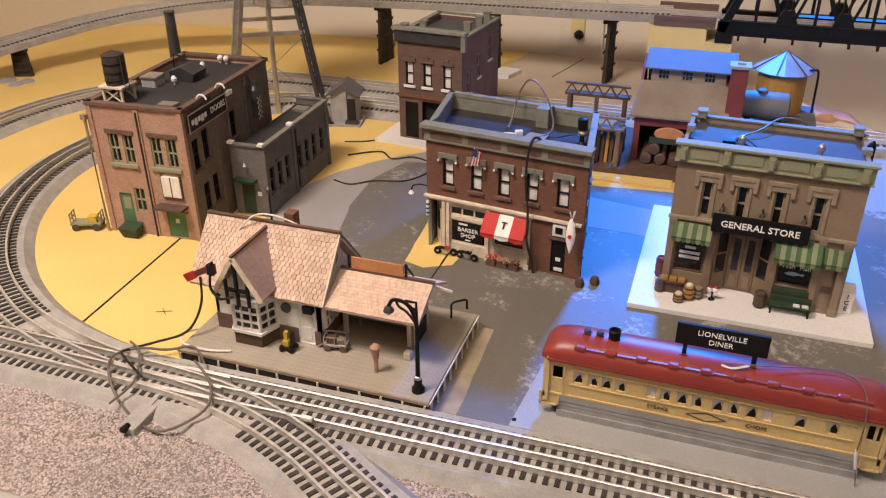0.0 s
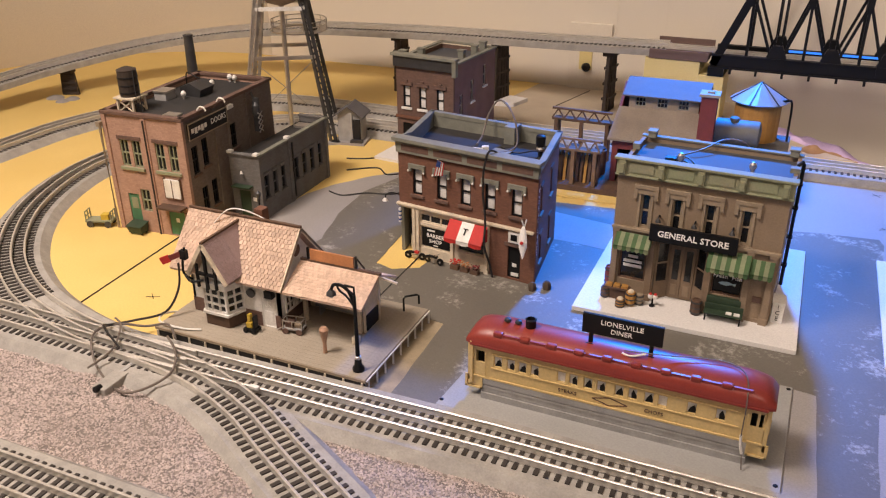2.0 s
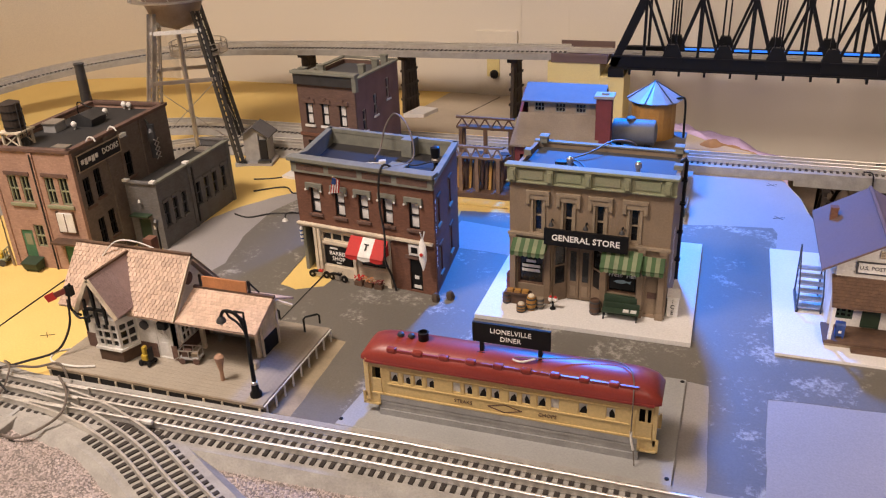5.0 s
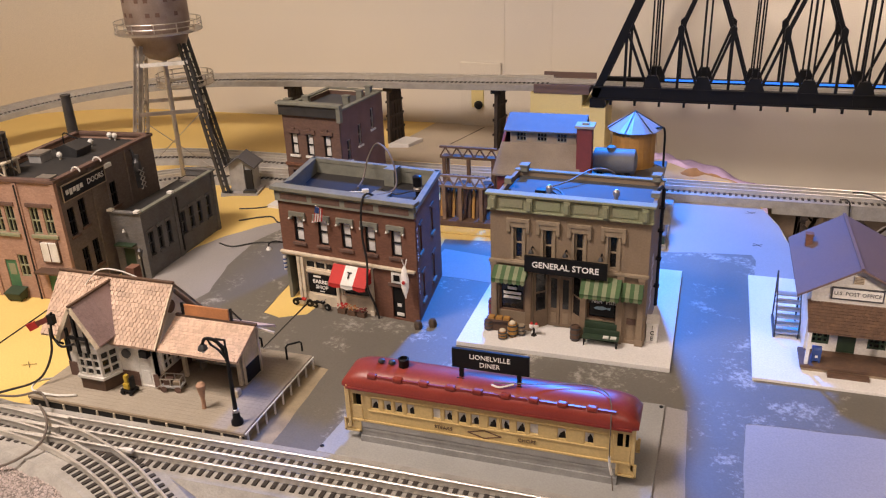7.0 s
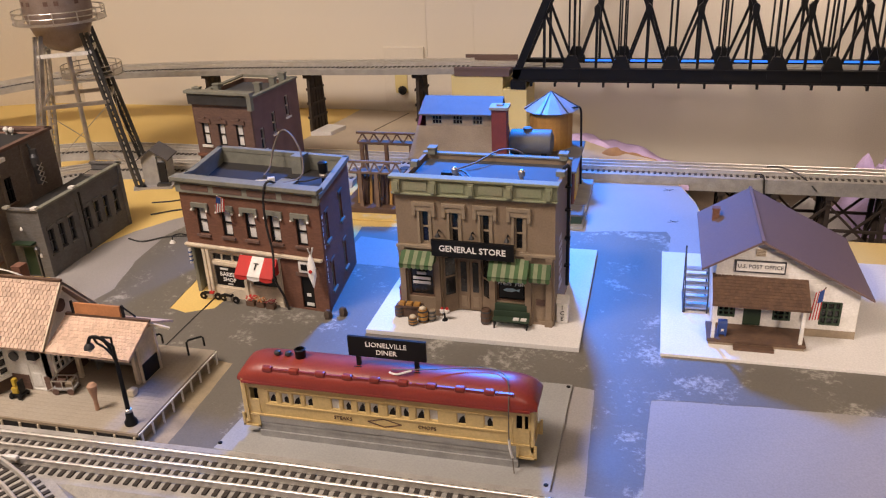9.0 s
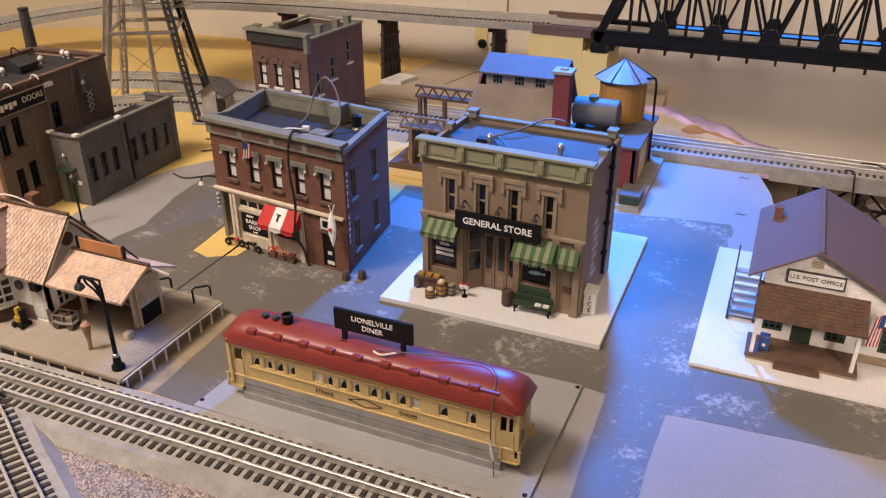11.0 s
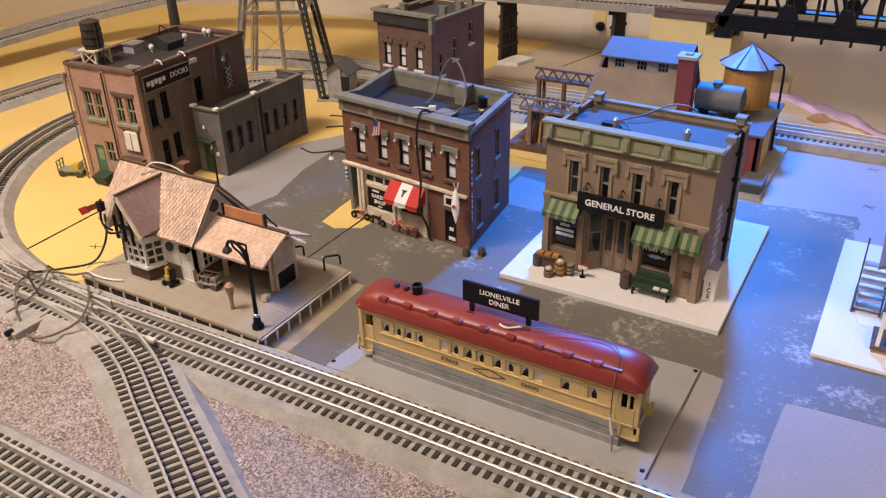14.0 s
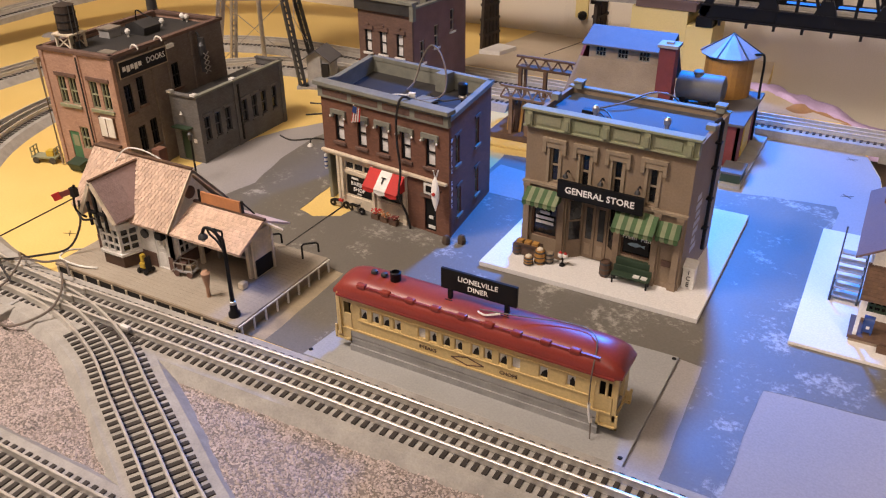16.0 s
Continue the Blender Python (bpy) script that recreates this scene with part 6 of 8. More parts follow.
# ---- station ----
def station():
    t = thing("station", -4.6, -2.3, 0.24, "white model railway station with steep tan shingle roofs", "station")
    g = lambda pts, y0, y1: B(Matrix(((1, 0, 0, 0), (0, 0, 1, 0), (0, 1, 0, 0), (0, 0, 0, 1)))).prism(pts, y0, y1)
    gx = lambda pts, x0, x1: B(Matrix(((0, 0, 1, 0), (1, 0, 0, 0), (0, 1, 0, 0), (0, 0, 0, 1)))).prism(pts, x0, x1)
    X0, X1, Y0, Y1, E, R, yr = -0.80, 0.82, -0.40, 0.66, 0.78, 1.515, 0.13
    front = [(-0.46, 0.05, 0.16, 0.70), (0.50, 0.02, 0.72, 0.62)]
    part("wall_front", holed(B(pose(0, Y0, 0)), X1, E + 0.05, 0.05, front, X0), WHITE, t, "white painted front wall")
    for a, c in ((X0, -0.47), (0.73, X1), (0.18, 0.48)):
        part("wainscot", B().box(a, Y0 - 0.012, 0, c, Y0, 0.24), BRICK_B, t, "brown wainscot")
    for x, lab in ((X0, "white gable end"), (X1 - 0.05, "white gable end with round vent")):
        part("gable_end", gx([(Y0, 0), (Y1, 0), (Y1, E), (yr, R - 0.06), (Y0, E)], x, x + 0.05), WHITE, t, lab)
    part("wall_back", B().box(X0, Y1 - 0.05, 0, X1, Y1, E), WHITE, t)
    part("inner_box", B().box(X0 + 0.06, Y0 + 0.2, 0, X1 - 0.06, Y1 - 0.1, E - 0.04), DARK, t, "black box for interior shade")
    part("round_vent", B(pose(X1, yr, 1.12, 0, 90)).lathe(0, 0, [(0.10, 0.0), (0.10, 0.02), (0.08, 0.025)], 20), BRICK_B, t, "round brown gable vent", smooth=True)
    # main roof
    ov = 0.29
    for s, yy, lab in ((-1, Y0 - 0.12, "tan shingled front slope"), (1, Y1 + 0.12, "tan shingled back slope")):
        rs = part("roof_slope", slab(B(), (X0 - ov, yr, R), (X1 + 0.14, yr, R), (X1 + 0.14, yy, E - 0.02), (X0 - ov, yy, E - 0.02), 0.035), SHINGLE, t, lab)
        tagged(part("shingles", shingles(B(), (X0 - ov, yy, E - 0.02), (X1 + 0.14 - X0 + ov, 0, 0), (0, yr - yy, R - E + 0.02), 30, 14, 0.014, 5), SHINGLE, rs, "small tan shingles"), kind="stuff")
    part("ridge_cap", B().beam((X0 - ov, yr, R + 0.01), (X1 + 0.14, yr, R + 0.01), 0.05, 0.03), BROWN, t, "dark ridge capping")
    part("barge_board", B().beam((X1 + 0.13, Y0 - 0.12, E - 0.04), (X1 + 0.13, yr, R - 0.03), 0.02, 0.06).beam((X1 + 0.13, Y1 + 0.12, E - 0.04), (X1 + 0.13, yr, R - 0.03), 0.02, 0.06), CREAMT, t)
    # cross gable over the bay
    dx, yf, zr = -0.14, -0.82, 1.46
    for s, lab in ((1, "shingled dormer slope coloured mauve as under blue light"), (-1, "tan shingled dormer slope")):
        o = (dx + s * 0.36, yf, 0.86)
        sl = part("dormer_slope", slab(B(), (dx, yf, zr), (dx, yr, zr), (dx + s * 0.36, yr - 0.5, 0.86), (dx + s * 0.36, yf, 0.86), 0.03), SHINGLE_BLUELIT if s > 0 else SHINGLE, t, lab)
        tagged(part("shingles", shingles(B(), o, (0, 0.45, 0), (-s * 0.36, 0, 0.60), 11, 17, 0.010, 9), SHINGLE_BLUELIT if s > 0 else SHINGLE, sl), kind="stuff")
    part("dormer_ridge", B().beam((dx, yf - 0.01, zr + 0.01), (dx, yr, zr + 0.01), 0.04, 0.03), BROWN, t)
    part("valley", B().beam((dx + 0.01, yr - 0.04, zr - 0.01), (dx + 0.37, yr - 0.52, 0.89), 0.04, 0.03), BROWN, t, "dark valley flashing")
    part("dormer_gable", g([(dx - 0.30, 0.80), (dx + 0.30, 0.80), (dx, zr - 0.08)], yf + 0.16, yf + 0.20), WHITE, t, "white dormer gable")
    part("barge_board", B().beam((dx - 0.36, yf, 0.84), (dx, yf, zr - 0.02), 0.03, 0.06).beam((dx + 0.36, yf, 0.84), (dx, yf, zr - 0.02), 0.03, 0.06), CREAMT, t, "pale barge boards")
    part("gable_truss", B().beam((dx - 0.18, yf + 0.02, 0.95), (dx + 0.18, yf + 0.02, 0.95), 0.04).beam((dx, yf + 0.02, 0.7), (dx, yf + 0.02, 1.4), 0.04).beam((dx - 0.16, yf + 0.02, 0.72), (dx - 0.16, yf + 0.02, 1.1), 0.035).beam((dx + 0.16, yf + 0.02, 0.72), (dx + 0.16, yf + 0.02, 1.1), 0.035), BLACK, t, "black gable timbers")
    sg = part("signal_bracket", B().tube(spline([(dx - 0.30, yf + 0.05, 0.80), (dx - 0.34, yf - 0.06, 0.95), (dx - 0.30, yf - 0.08, 1.2), (dx - 0.26, yf - 0.06, 1.38)], 5), 0.018, 8).tube(spline([(dx - 0.05, yf, 0.86), (dx - 0.2, yf - 0.08, 0.84), (dx - 0.32, yf - 0.06, 0.92)], 5), 0.018, 8).box(dx - 0.33, yf - 0.11, 1.2, dx - 0.23, yf - 0.03, 1.34), BLACK, t, "black signal bracket on the gable")
    part("signal_arm", B().beam((dx - 0.28, yf - 0.08, 1.30), (dx - 0.50, yf - 0.16, 1.20), 0.03, 0.08), BRICKP, sg, "red semaphore arm")
    part("signal_blade", B().beam((dx - 0.48, yf - 0.155, 1.21), (dx - 0.60, yf - 0.20, 1.155), 0.03, 0.11), REDC, sg)
    # bay window
    bay = [(-0.48, Y0), (-0.36, -0.68), (0.06, -0.68), (0.18, Y0)]
    part("bay_base", B().prism([(x * 1.0, y) for x, y in bay], 0, 0.20), BROWN, t, "brown bay window base", bev=0.006)
    part("bay_sill", B().prism([(-0.50, Y0), (-0.38, -0.71), (0.08, -0.71), (0.20, Y0)], 0.20, 0.24), WHITE, t)
    part("bay_head", B().prism([(-0.50, Y0), (-0.38, -0.71), (0.08, -0.71), (0.20, Y0)], 0.66, 0.74), WHITE, t)
    # Black core stands for shade behind the bay glazing.
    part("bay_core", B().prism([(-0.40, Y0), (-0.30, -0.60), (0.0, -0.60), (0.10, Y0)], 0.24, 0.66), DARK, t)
    for a, c in zip(bay, bay[1:]):
        d = Vector((c[0] - a[0], c[1] - a[1], 0))
        m = Matrix.Translation((a[0], a[1], 0.24)) @ pose(0, 0, 0, 0, 0, math.degrees(math.atan2(d.y, d.x)))
        sash(t, m, d.length, 0.42, WHITE, GLASS, 3, 3 if d.length > 0.4 else 2, 0.0, bar=0.032)
    sign = B(pose(0.33, Y0 - 0.02, 0.55, 90)).lathe(0, 0, [(0.075, -0.01), (0.075, 0.02)], 10)
    part("plaque", sign, GUN, t, "small dark plaque")
    d = part("door", B().box(0.50, Y0 + 0.01, 0.02, 0.72, Y0 + 0.035, 0.62), WHITE, t, "white half glazed door")
    sash(d, Matrix.Translation((0.53, Y0 + 0.005, 0.34)), 0.16, 0.24, WHITE, GLASS, 3, 3, 0.0, bar=0.014)
    part("door_panel", B().box(0.54, Y0 + 0.0, 0.06, 0.68, Y0 + 0.012, 0.28), WHITE, d, bev=0.008)
    part("porch_lamp", B().box(0.62, Y0 - 0.10, 0.56, 0.76, Y0, 0.68), BLACK, t, "black hanging bracket", bev=0.01)
    part("chimney", B().box(0.05, 0.24, 1.2, 0.2, 0.4, 1.62), BRICK_D, t)
    # open waiting shelter
    sx0, sx1, sy, sz = 0.95, 2.28, 0.08, 1.02
    sh = part("shelter_roof", slab(B(), (sx0, sy, sz), (sx1, sy, sz), (sx1, -0.50, 0.74), (sx0, -0.50, 0.74), 0.035), SHINGLE, t, "tan shingled shelter roof")
    tagged(part("shingles", shingles(B(), (sx0, -0.50, 0.74), (sx1 - sx0, 0, 0), (0, sy + 0.50, sz - 0.74), 28, 12, 0.010, 3), SHINGLE, sh), kind="stuff")
    slb = part("shelter_roof", slab(B(), (sx0, sy, sz), (sx1, sy, sz), (sx1, 0.62, 0.74), (sx0, 0.62, 0.74), 0.035), SHINGLE, t)
    part("ridge_cap", B().beam((sx0, sy, sz + 0.01), (sx1 + 0.02, sy, sz + 0.01), 0.05, 0.035), BROWN, t)
    part("shelter_back", B().box(X1, 0.42, 0, 2.06, 0.46, 0.76), CREAMT, t, "pale shelter back wall")
    part("shelter_end", B().box(2.00, 0.02, 0, 2.04, 0.44, 0.74), CREAMT, t, "pale shelter end wall", bev=0.004)
    part("end_panel", B().box(2.04, 0.04, 0.03, 2.055, 0.40, 0.30), BLACK, t, "black panel")
    for x in (1.0, 1.95):
        part("post", B().box(x - 0.03, -0.02, 0, x + 0.03, 0.04, 0.88), CREAMT, t, bev=0.004)
    part("bench", B().box(1.05, 0.20, 0.16, 1.92, 0.38, 0.20).box(1.05, 0.36, 0.2, 1.92, 0.39, 0.42).box(1.1, 0.22, 0, 1.13, 0.36, 0.16).box(1.85, 0.22, 0, 1.88, 0.36, 0.16), SKIRT, t, "grey waiting bench")
    sb = part("roof_sign", B().box(1.12, 0.06, 1.05, 1.86, 0.09, 1.22), CLAY, t, "orange brown roof sign board")
    for x in (1.08, 1.90):
        part("sign_strut", B().beam((x, 0.075, 1.02), (x, 0.075, 1.24), 0.03).beam((x, 0.075, 1.22), (x + 0.02, 0.28, 0.95), 0.02), BLACK, sb)
    part("gutter_strip", B().beam((2.1, 0.1, 1.0), (2.5, 0.2, 0.86), 0.03), CREAMT, t)
    # side wall windows toward the shelter
    r = face(X1, Y0, 0, "right")
    for y in (0.12, 0.42):
        sash(t, r @ pose(y, 0, 0.24), 0.22, 0.40, WHITE, GLASS, 3, 2, -0.04, bar=0.02)
    part("side_wainscot", B(r).box(0, -0.012, 0, 0.8, 0, 0.2), BRICK_B, t)


def platform():
    t = thing("platform", -5.64, -3.35, 0, "low grey plank station platform on white trestle posts", "platform")
    W, D = 3.64, 2.10
    part("deck", B().box(0, 0, 0.16, W, D, 0.225), DECK, t, "grey platform deck")
    pm = B().box(0, 0.001, 0, W, D / 26 - 0.001, 0.012).mesh("plank", DECK)
    for i in range(26):
        put("plank", pm, t, Matrix.Translation((0, i * D / 26, 0.225)))
    part("edge_beam", B().box(-0.01, -0.02, 0.19, W + 0.01, 0.0, 0.232), TRIM, t, "dark edge beam")
    # Near-black sheet behind the edge posts, painted as shade under the deck.
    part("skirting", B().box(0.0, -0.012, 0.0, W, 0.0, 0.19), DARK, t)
    part("skirting_end", B().box(W - 0.10, 0.1, 0, W - 0.06, D, 0.16), TRIM, t)
    pe = B().box(-0.012, 0, 0, 0.012, 0.022, 0.19).mesh("edge_post", CREAMT)
    for i in range(13):
        put("edge_post", pe, t, Matrix.Translation((0.04 + i * (W - 0.08) / 12, -0.035, 0)))
    part("edge_rail", B().box(0, -0.034, 0.06, W, -0.012, 0.075), CREAMT, t)
    f = part("picket_rail", B().box(W + 0.012, 0.0, 0.205, W + 0.028, D, 0.222), WHITE, t, "white edge rail")
    for i in range(9):
        part("picket", B().box(W + 0.008, 0.05 + i * (D - 0.1) / 8, 0, W + 0.03, 0.075 + i * (D - 0.1) / 8, 0.205), WHITE, f)


platform()
station()

# ---- things on the platform ----
t = thing("street_lamp", -2.20, -3.17, 0.24, "black cast iron lamp post with a curved arm", "street lamp")
part("base", B().lathe(0, 0, [(0.085, 0), (0.085, 0.05), (0.055, 0.09), (0.05, 0.17), (0.035, 0.19)], 12), BLACK, t, smooth=True)
part("collar", B().lathe(0, 0, [(0.045, 0.19), (0.045, 0.23), (0.03, 0.24)], 12), SILVER, t)
part("pole", B().lathe(0, 0, [(0.032, 0.22), (0.022, 1.1), (0.02, 1.2)], 10), BLACK, t, smooth=True)
part("arm", B().tube(spline([(0, 0, 0.98), (-0.06, 0, 1.2), (-0.16, -0.0, 1.30), (-0.30, 0.0, 1.30), (-0.36, 0, 1.2)], 5), 0.024, 8).tube(spline([(-0.01, 0, 1.02), (-0.12, 0, 1.16), (-0.22, 0, 1.22), (-0.26, 0, 1.30)], 4), 0.016).tube([(0, 0, 1.2), (-0.16, 0, 1.31)], 0.016).tube([(0.0, 0, 1.18), (0.0, 0, 1.32), (-0.14, 0, 1.32)], 0.018), BLACK, t, "black scrolled arm", smooth=True)
s = part("shade", B().lathe(-0.36, 0, [(0.07, 1.13), (0.06, 1.17), (0.025, 1.21)], 12), GUN, t, smooth=True)
part("bulb", B().lathe(-0.36, 0, [(0.015, 1.08), (0.035, 1.10), (0.035, 1.13), (0.02, 1.14)], 10), WHITE, s, smooth=True)
t = thing("baggage_cart", -3.58, -2.66, 0.24, "small grey baggage cart with wire basket", "cart", 10)
part("deck", B().box(-0.16, -0.09, 0.07, 0.16, 0.09, 0.10), SKIRT, t, bev=0.004)
part("basket", B().beam((-0.15, -0.08, 0.22), (0.15, -0.08, 0.22), 0.014).beam((-0.15, 0.08, 0.22), (0.15, 0.08, 0.22), 0.014).beam((-0.15, -0.08, 0.22), (-0.15, 0.08, 0.22), 0.014).beam((0.15, -0.08, 0.22), (0.15, 0.08, 0.22), 0.014), SILVER, t)
for x in (-0.15, 0, 0.15):
    for y in (-0.08, 0.08):
        part("stake", B().box(x - 0.007, y - 0.007, 0.1, x + 0.007, y + 0.007, 0.22), SILVER, t)
for x in (-0.11, 0.11):
    for y in (-0.09, 0.09):
        part("wheel", B(pose(x, y, 0.05, 90)).lathe(0, 0, [(0.05, -0.01), (0.05, 0.01)], 12), BRICK_B, t)
part("parcel", B().box(-0.12, -0.06, 0.10, 0.0, 0.06, 0.18), BRICK_B, t, "dark red parcel", bev=0.005)
part("parcel", B().box(0.02, -0.05, 0.10, 0.12, 0.06, 0.16), TRIM, t, "tan parcel", bev=0.005)
part("drawbar", B().beam((-0.16, 0, 0.08), (-0.27, -0.05, 0.03), 0.014), SILVER, t)
t = thing("hand_truck", -4.18, -2.90, 0.24, "tiny black hand truck carrying a yellow load", "hand truck")
part("bed", B().box(-0.11, -0.07, 0.04, 0.10, 0.07, 0.07), BLACK, t, bev=0.005)
for x in (-0.07, 0.07):
    for y in (-0.075, 0.075):
        part("wheel", B(pose(x, y, 0.035, 90)).lathe(0, 0, [(0.035, -0.012), (0.035, 0.012)], 12), BLACK, t)
part("load", B().box(-0.07, -0.05, 0.07, 0.03, 0.05, 0.17).box(-0.05, -0.035, 0.17, 0.01, 0.035, 0.30), YPAINT, t, "yellow sack load", bev=0.015)
part("handle", B().box(0.06, -0.05, 0.07, 0.08, 0.05, 0.28), BLACK, t)
statue = B().lathe(-2.86, -2.97, [(0.035, 0.24), (0.03, 0.27), (0.028, 0.40), (0.04, 0.46), (0.055, 0.54), (0.065, 0.60), (0.07, 0.63), (0.035, 0.67)], 10)
tagged(part("statuette", statue, mat("pale_clay", (0.45, 0.27, 0.18), 0.6), None, "plain pale orange clay statuette on the platform", smooth=True), category="statuette")
t = part("suitcase", B().box(-2.62, -2.62, 0.24, -2.52, -2.50, 0.34), CREAMT, None, "small pale box on the platform", bev=0.015)
tagged(t, category="box")
for x, y, h in ((-2.33, -1.46, 0.24), (-3.02, -1.50, 0.24)):
    b = tagged(part("hoop_rail", B().tube([(x, y, h), (x, y, h + 0.22), (x + 0.02, y + 0.03, h + 0.25), (x + 0.16, y + 0.16, h + 0.25), (x + 0.18, y + 0.18, h + 0.22), (x + 0.18, y + 0.18, h + 0.08)], 0.017, 8), BLACK, None, "black bent metal hoop on the platform", smooth=True), category="hoop")
# wires round the switch
wire([(-5.5, -2.82, 1.1), (-5.5, -2.9, 0.7), (-5.65, -3.1, 0.35), (-6.0, -3.4, 0.28), (-6.2, -3.7, 0.32), (-6.0, -4.0, 0.5), (-5.6, -4.15, 0.32)], 0.018, WIREB, "black cable looping down to the switch", "cable")
wire([(-5.1, -3.55, 0.25), (-5.3, -3.45, 0.4), (-5.7, -3.5, 0.3), (-6.1, -3.6, 0.30), (-6.3, -3.85, 0.30), (-6.1, -4.2, 0.3), (-5.7, -4.5, 0.12), (-5.0, -4.75, 0.1), (-4.55, -4.4, 0.26), (-4.7, -4.0, 0.34), (-5.2, -3.6, 0.3)], 0.018, WIRE, "grey wire coiled round the switch")
wire([(-6.4, -3.3, 0.05), (-6.3, -3.5, 0.3), (-6.0, -3.7, 0.34), (-5.7, -4.2, 0.3), (-5.8, -4.6, 0.2)], 0.016, WIRE, "grey wire across the rails")
wire([(-5.7, -2.5, 0.02), (-5.75, -3.0, 0.25), (-5.6, -3.3, 0.30), (-5.2, -3.3, 0.27), (-4.9, -3.2, 0.26)], 0.016, WHITE, "pale lead on the platform")
wire([(-5.2, -2.3, 1.55), (-4.9, -2.25, 1.86), (-4.6, -2.15, 1.85), (-4.2, -2.1, 1.70)], 0.012, WHITE, "white lead arched over the station ridge")
t = thing("switch_machine", -5.35, -4.62, 0, "grey plastic switch box with a black lamp", "switch")
part("box", B().box(-0.12, -0.26, 0.02, 0.12, 0.22, 0.16), ROADBED, t, bev=0.02)
part("lamp", B(pose(0, -0.2, 0.16, 90)).lathe(0, 0, [(0.04, 0), (0.05, 0.1), (0.03, 0.12)], 10), BLACK, t, smooth=True)
part("throw_bar", B().box(-0.03, 0.2, 0.12, 0.03, 0.6, 0.16), SKIRT, t)
t = part("rail_joiner", B().box(-3.36, -4.16, 0.24, -3.20, -4.10, 0.30), WHITE, None, "white plastic insulating pin on the rail", bev=0.015)
tagged(t, category="pin")

# ---- water tower ----
def tower():
    t = thing("water_tower", -9.375, 6.17, 0, "tall silver model water tower with a weathered tank and railed balcony", "water tower", 30)
    top, foot, zt = 0.5, 1.1, 3.75
    for sx in (-1, 1):
        for sy in (-1, 1):
            # Silver legs all round; right-hand ones take gunmetal as painted shade.
            m = SILVER if sx < 0 else GUN
            l = part("leg", B().beam((sx * foot - 0.05, sy * foot, 0), (sx * top - 0.05, sy * top, zt), 0.035, 0.10).beam((sx * foot + 0.07, sy * foot, 0), (sx * top + 0.07, sy * top, zt), 0.035, 0.10), m, t, "latticed steel leg")
            lb = B()
            for k in range(26):
                a, c = k / 26, (k + 1) / 26
                p = lambda q, s: (sx * (foot + (top - foot) * q) + s, sy * (foot + (top - foot) * q), zt * q)
                lb.beam(p(a, -0.05), p(c, 0.07), 0.02).beam(p(a, 0.07), p(c, -0.05), 0.02)
            tagged(part("lacing", lb, m, l), kind="stuff")
            part("footing", B().box(sx * foot - 0.14, sy * foot - 0.12, 0, sx * foot + 0.16, sy * foot + 0.12, 0.06), SKIRT, l)
    for z in (2.15, 3.3):
        q = foot + (top - foot) * z / zt
        for a, c in (((-q, -q), (q, -q)), ((q, -q), (q, q)), ((q, q), (-q, q)), ((-q, q), (-q, -q))):
            part("cross_beam", B().beam((*a, z), (*c, z), 0.06, 0.09), WHITE if z > 3 else SILVER, t, "pale cross beam")
    for a, c in (((-1, -1), (1, -1)), ((1, -1), (1, 1))):
        for s in (0, 1):
            p, q = (a, c) if s else (c, a)
            part("tie_rod", B().beam((p[0] * 0.98, p[1] * 0.98, 0.6), (q[0] * 0.76, q[1] * 0.76, 2.1), 0.015), SILVER, t)
    part("riser_pipe", B().lathe(0, 0, [(0.06, 0), (0.06, 3.4)], 10), SILVER, t, "thin central riser pipe", smooth=True)
    k = part("tank", B().lathe(0, 0, [(0.05, 3.28), (0.35, 3.38), (0.58, 3.62), (0.70, 3.95), (0.76, 4.2), (0.76, 5.6), (0.80, 5.62), (0.1, 6.2)], 32), RUST, t, "rust streaked silver tank", smooth=True)
    for i in range(7):
        a0 = radians(-150 + i * 17)
        for z, h in ((4.75, 0.16), (4.42, 0.12)):
            if (i + int(z * 3)) % 3:
                mm = pose(0.765 * math.cos(a0), 0.765 * math.sin(a0), z, 0, 0, math.degrees(a0) + 90)
                part("faded_mark", B(mm).box(-0.05, -0.003, 0, 0.05, 0.003, h * 0.8), BRICK_B, k, "worn dark lettering strip")

    def balcony(cx, cy, z, r, name, n=24, a0=0, a1=360):
        b = B()
        ring = lambda rr, zz: [(cx + rr * math.cos(radians(a0 + (a1 - a0) * i / n)), cy + rr * math.sin(radians(a0 + (a1 - a0) * i / n)), zz) for i in range(n + 1)]
        d = part(name, b.sweep(ring(r - 0.1, z), [(-0.12, -0.015), (0.12, -0.015), (0.12, 0.015), (-0.12, 0.015)]), SILVER, t, "railed walkway")
        for h in (0.14, 0.26):
            part("hand_rail", B().tube(ring(r, z + h), 0.014, 5), SILVER, d)
        for p in ring(r, z)[:: 2]:
            part("stanchion", B().box(p[0] - 0.012, p[1] - 0.012, z, p[0] + 0.012, p[1] + 0.012, z + 0.27), SILVER, d)

    balcony(0, 0, 4.02, 1.02, "balcony")
    balcony(0.35, 0.75, 2.55, 0.72, "lower_balcony", 18)


tower()
t = thing("track_shed", -7.55, 6.2, 0.0, "small grey gabled track side shed with a black slab for the shaded doorway", "shed", 12)
part("base", B().box(-0.42, -0.42, 0, 0.42, 0.32, 0.06), PALE, t)
part("wall", B().box(-0.30, -0.25, 0.06, 0.08, 0.25, 0.78).box(0.08, -0.2, 0.06, 0.30, 0.25, 0.78), SKIRT, t, "grey shed walls")
# The shed's shaded opening is a black slab set on the wall.
part("doorway", B().box(0.10, -0.262, 0.10, 0.28, -0.20, 0.62), DARK, t, "black slab for the shaded doorway")
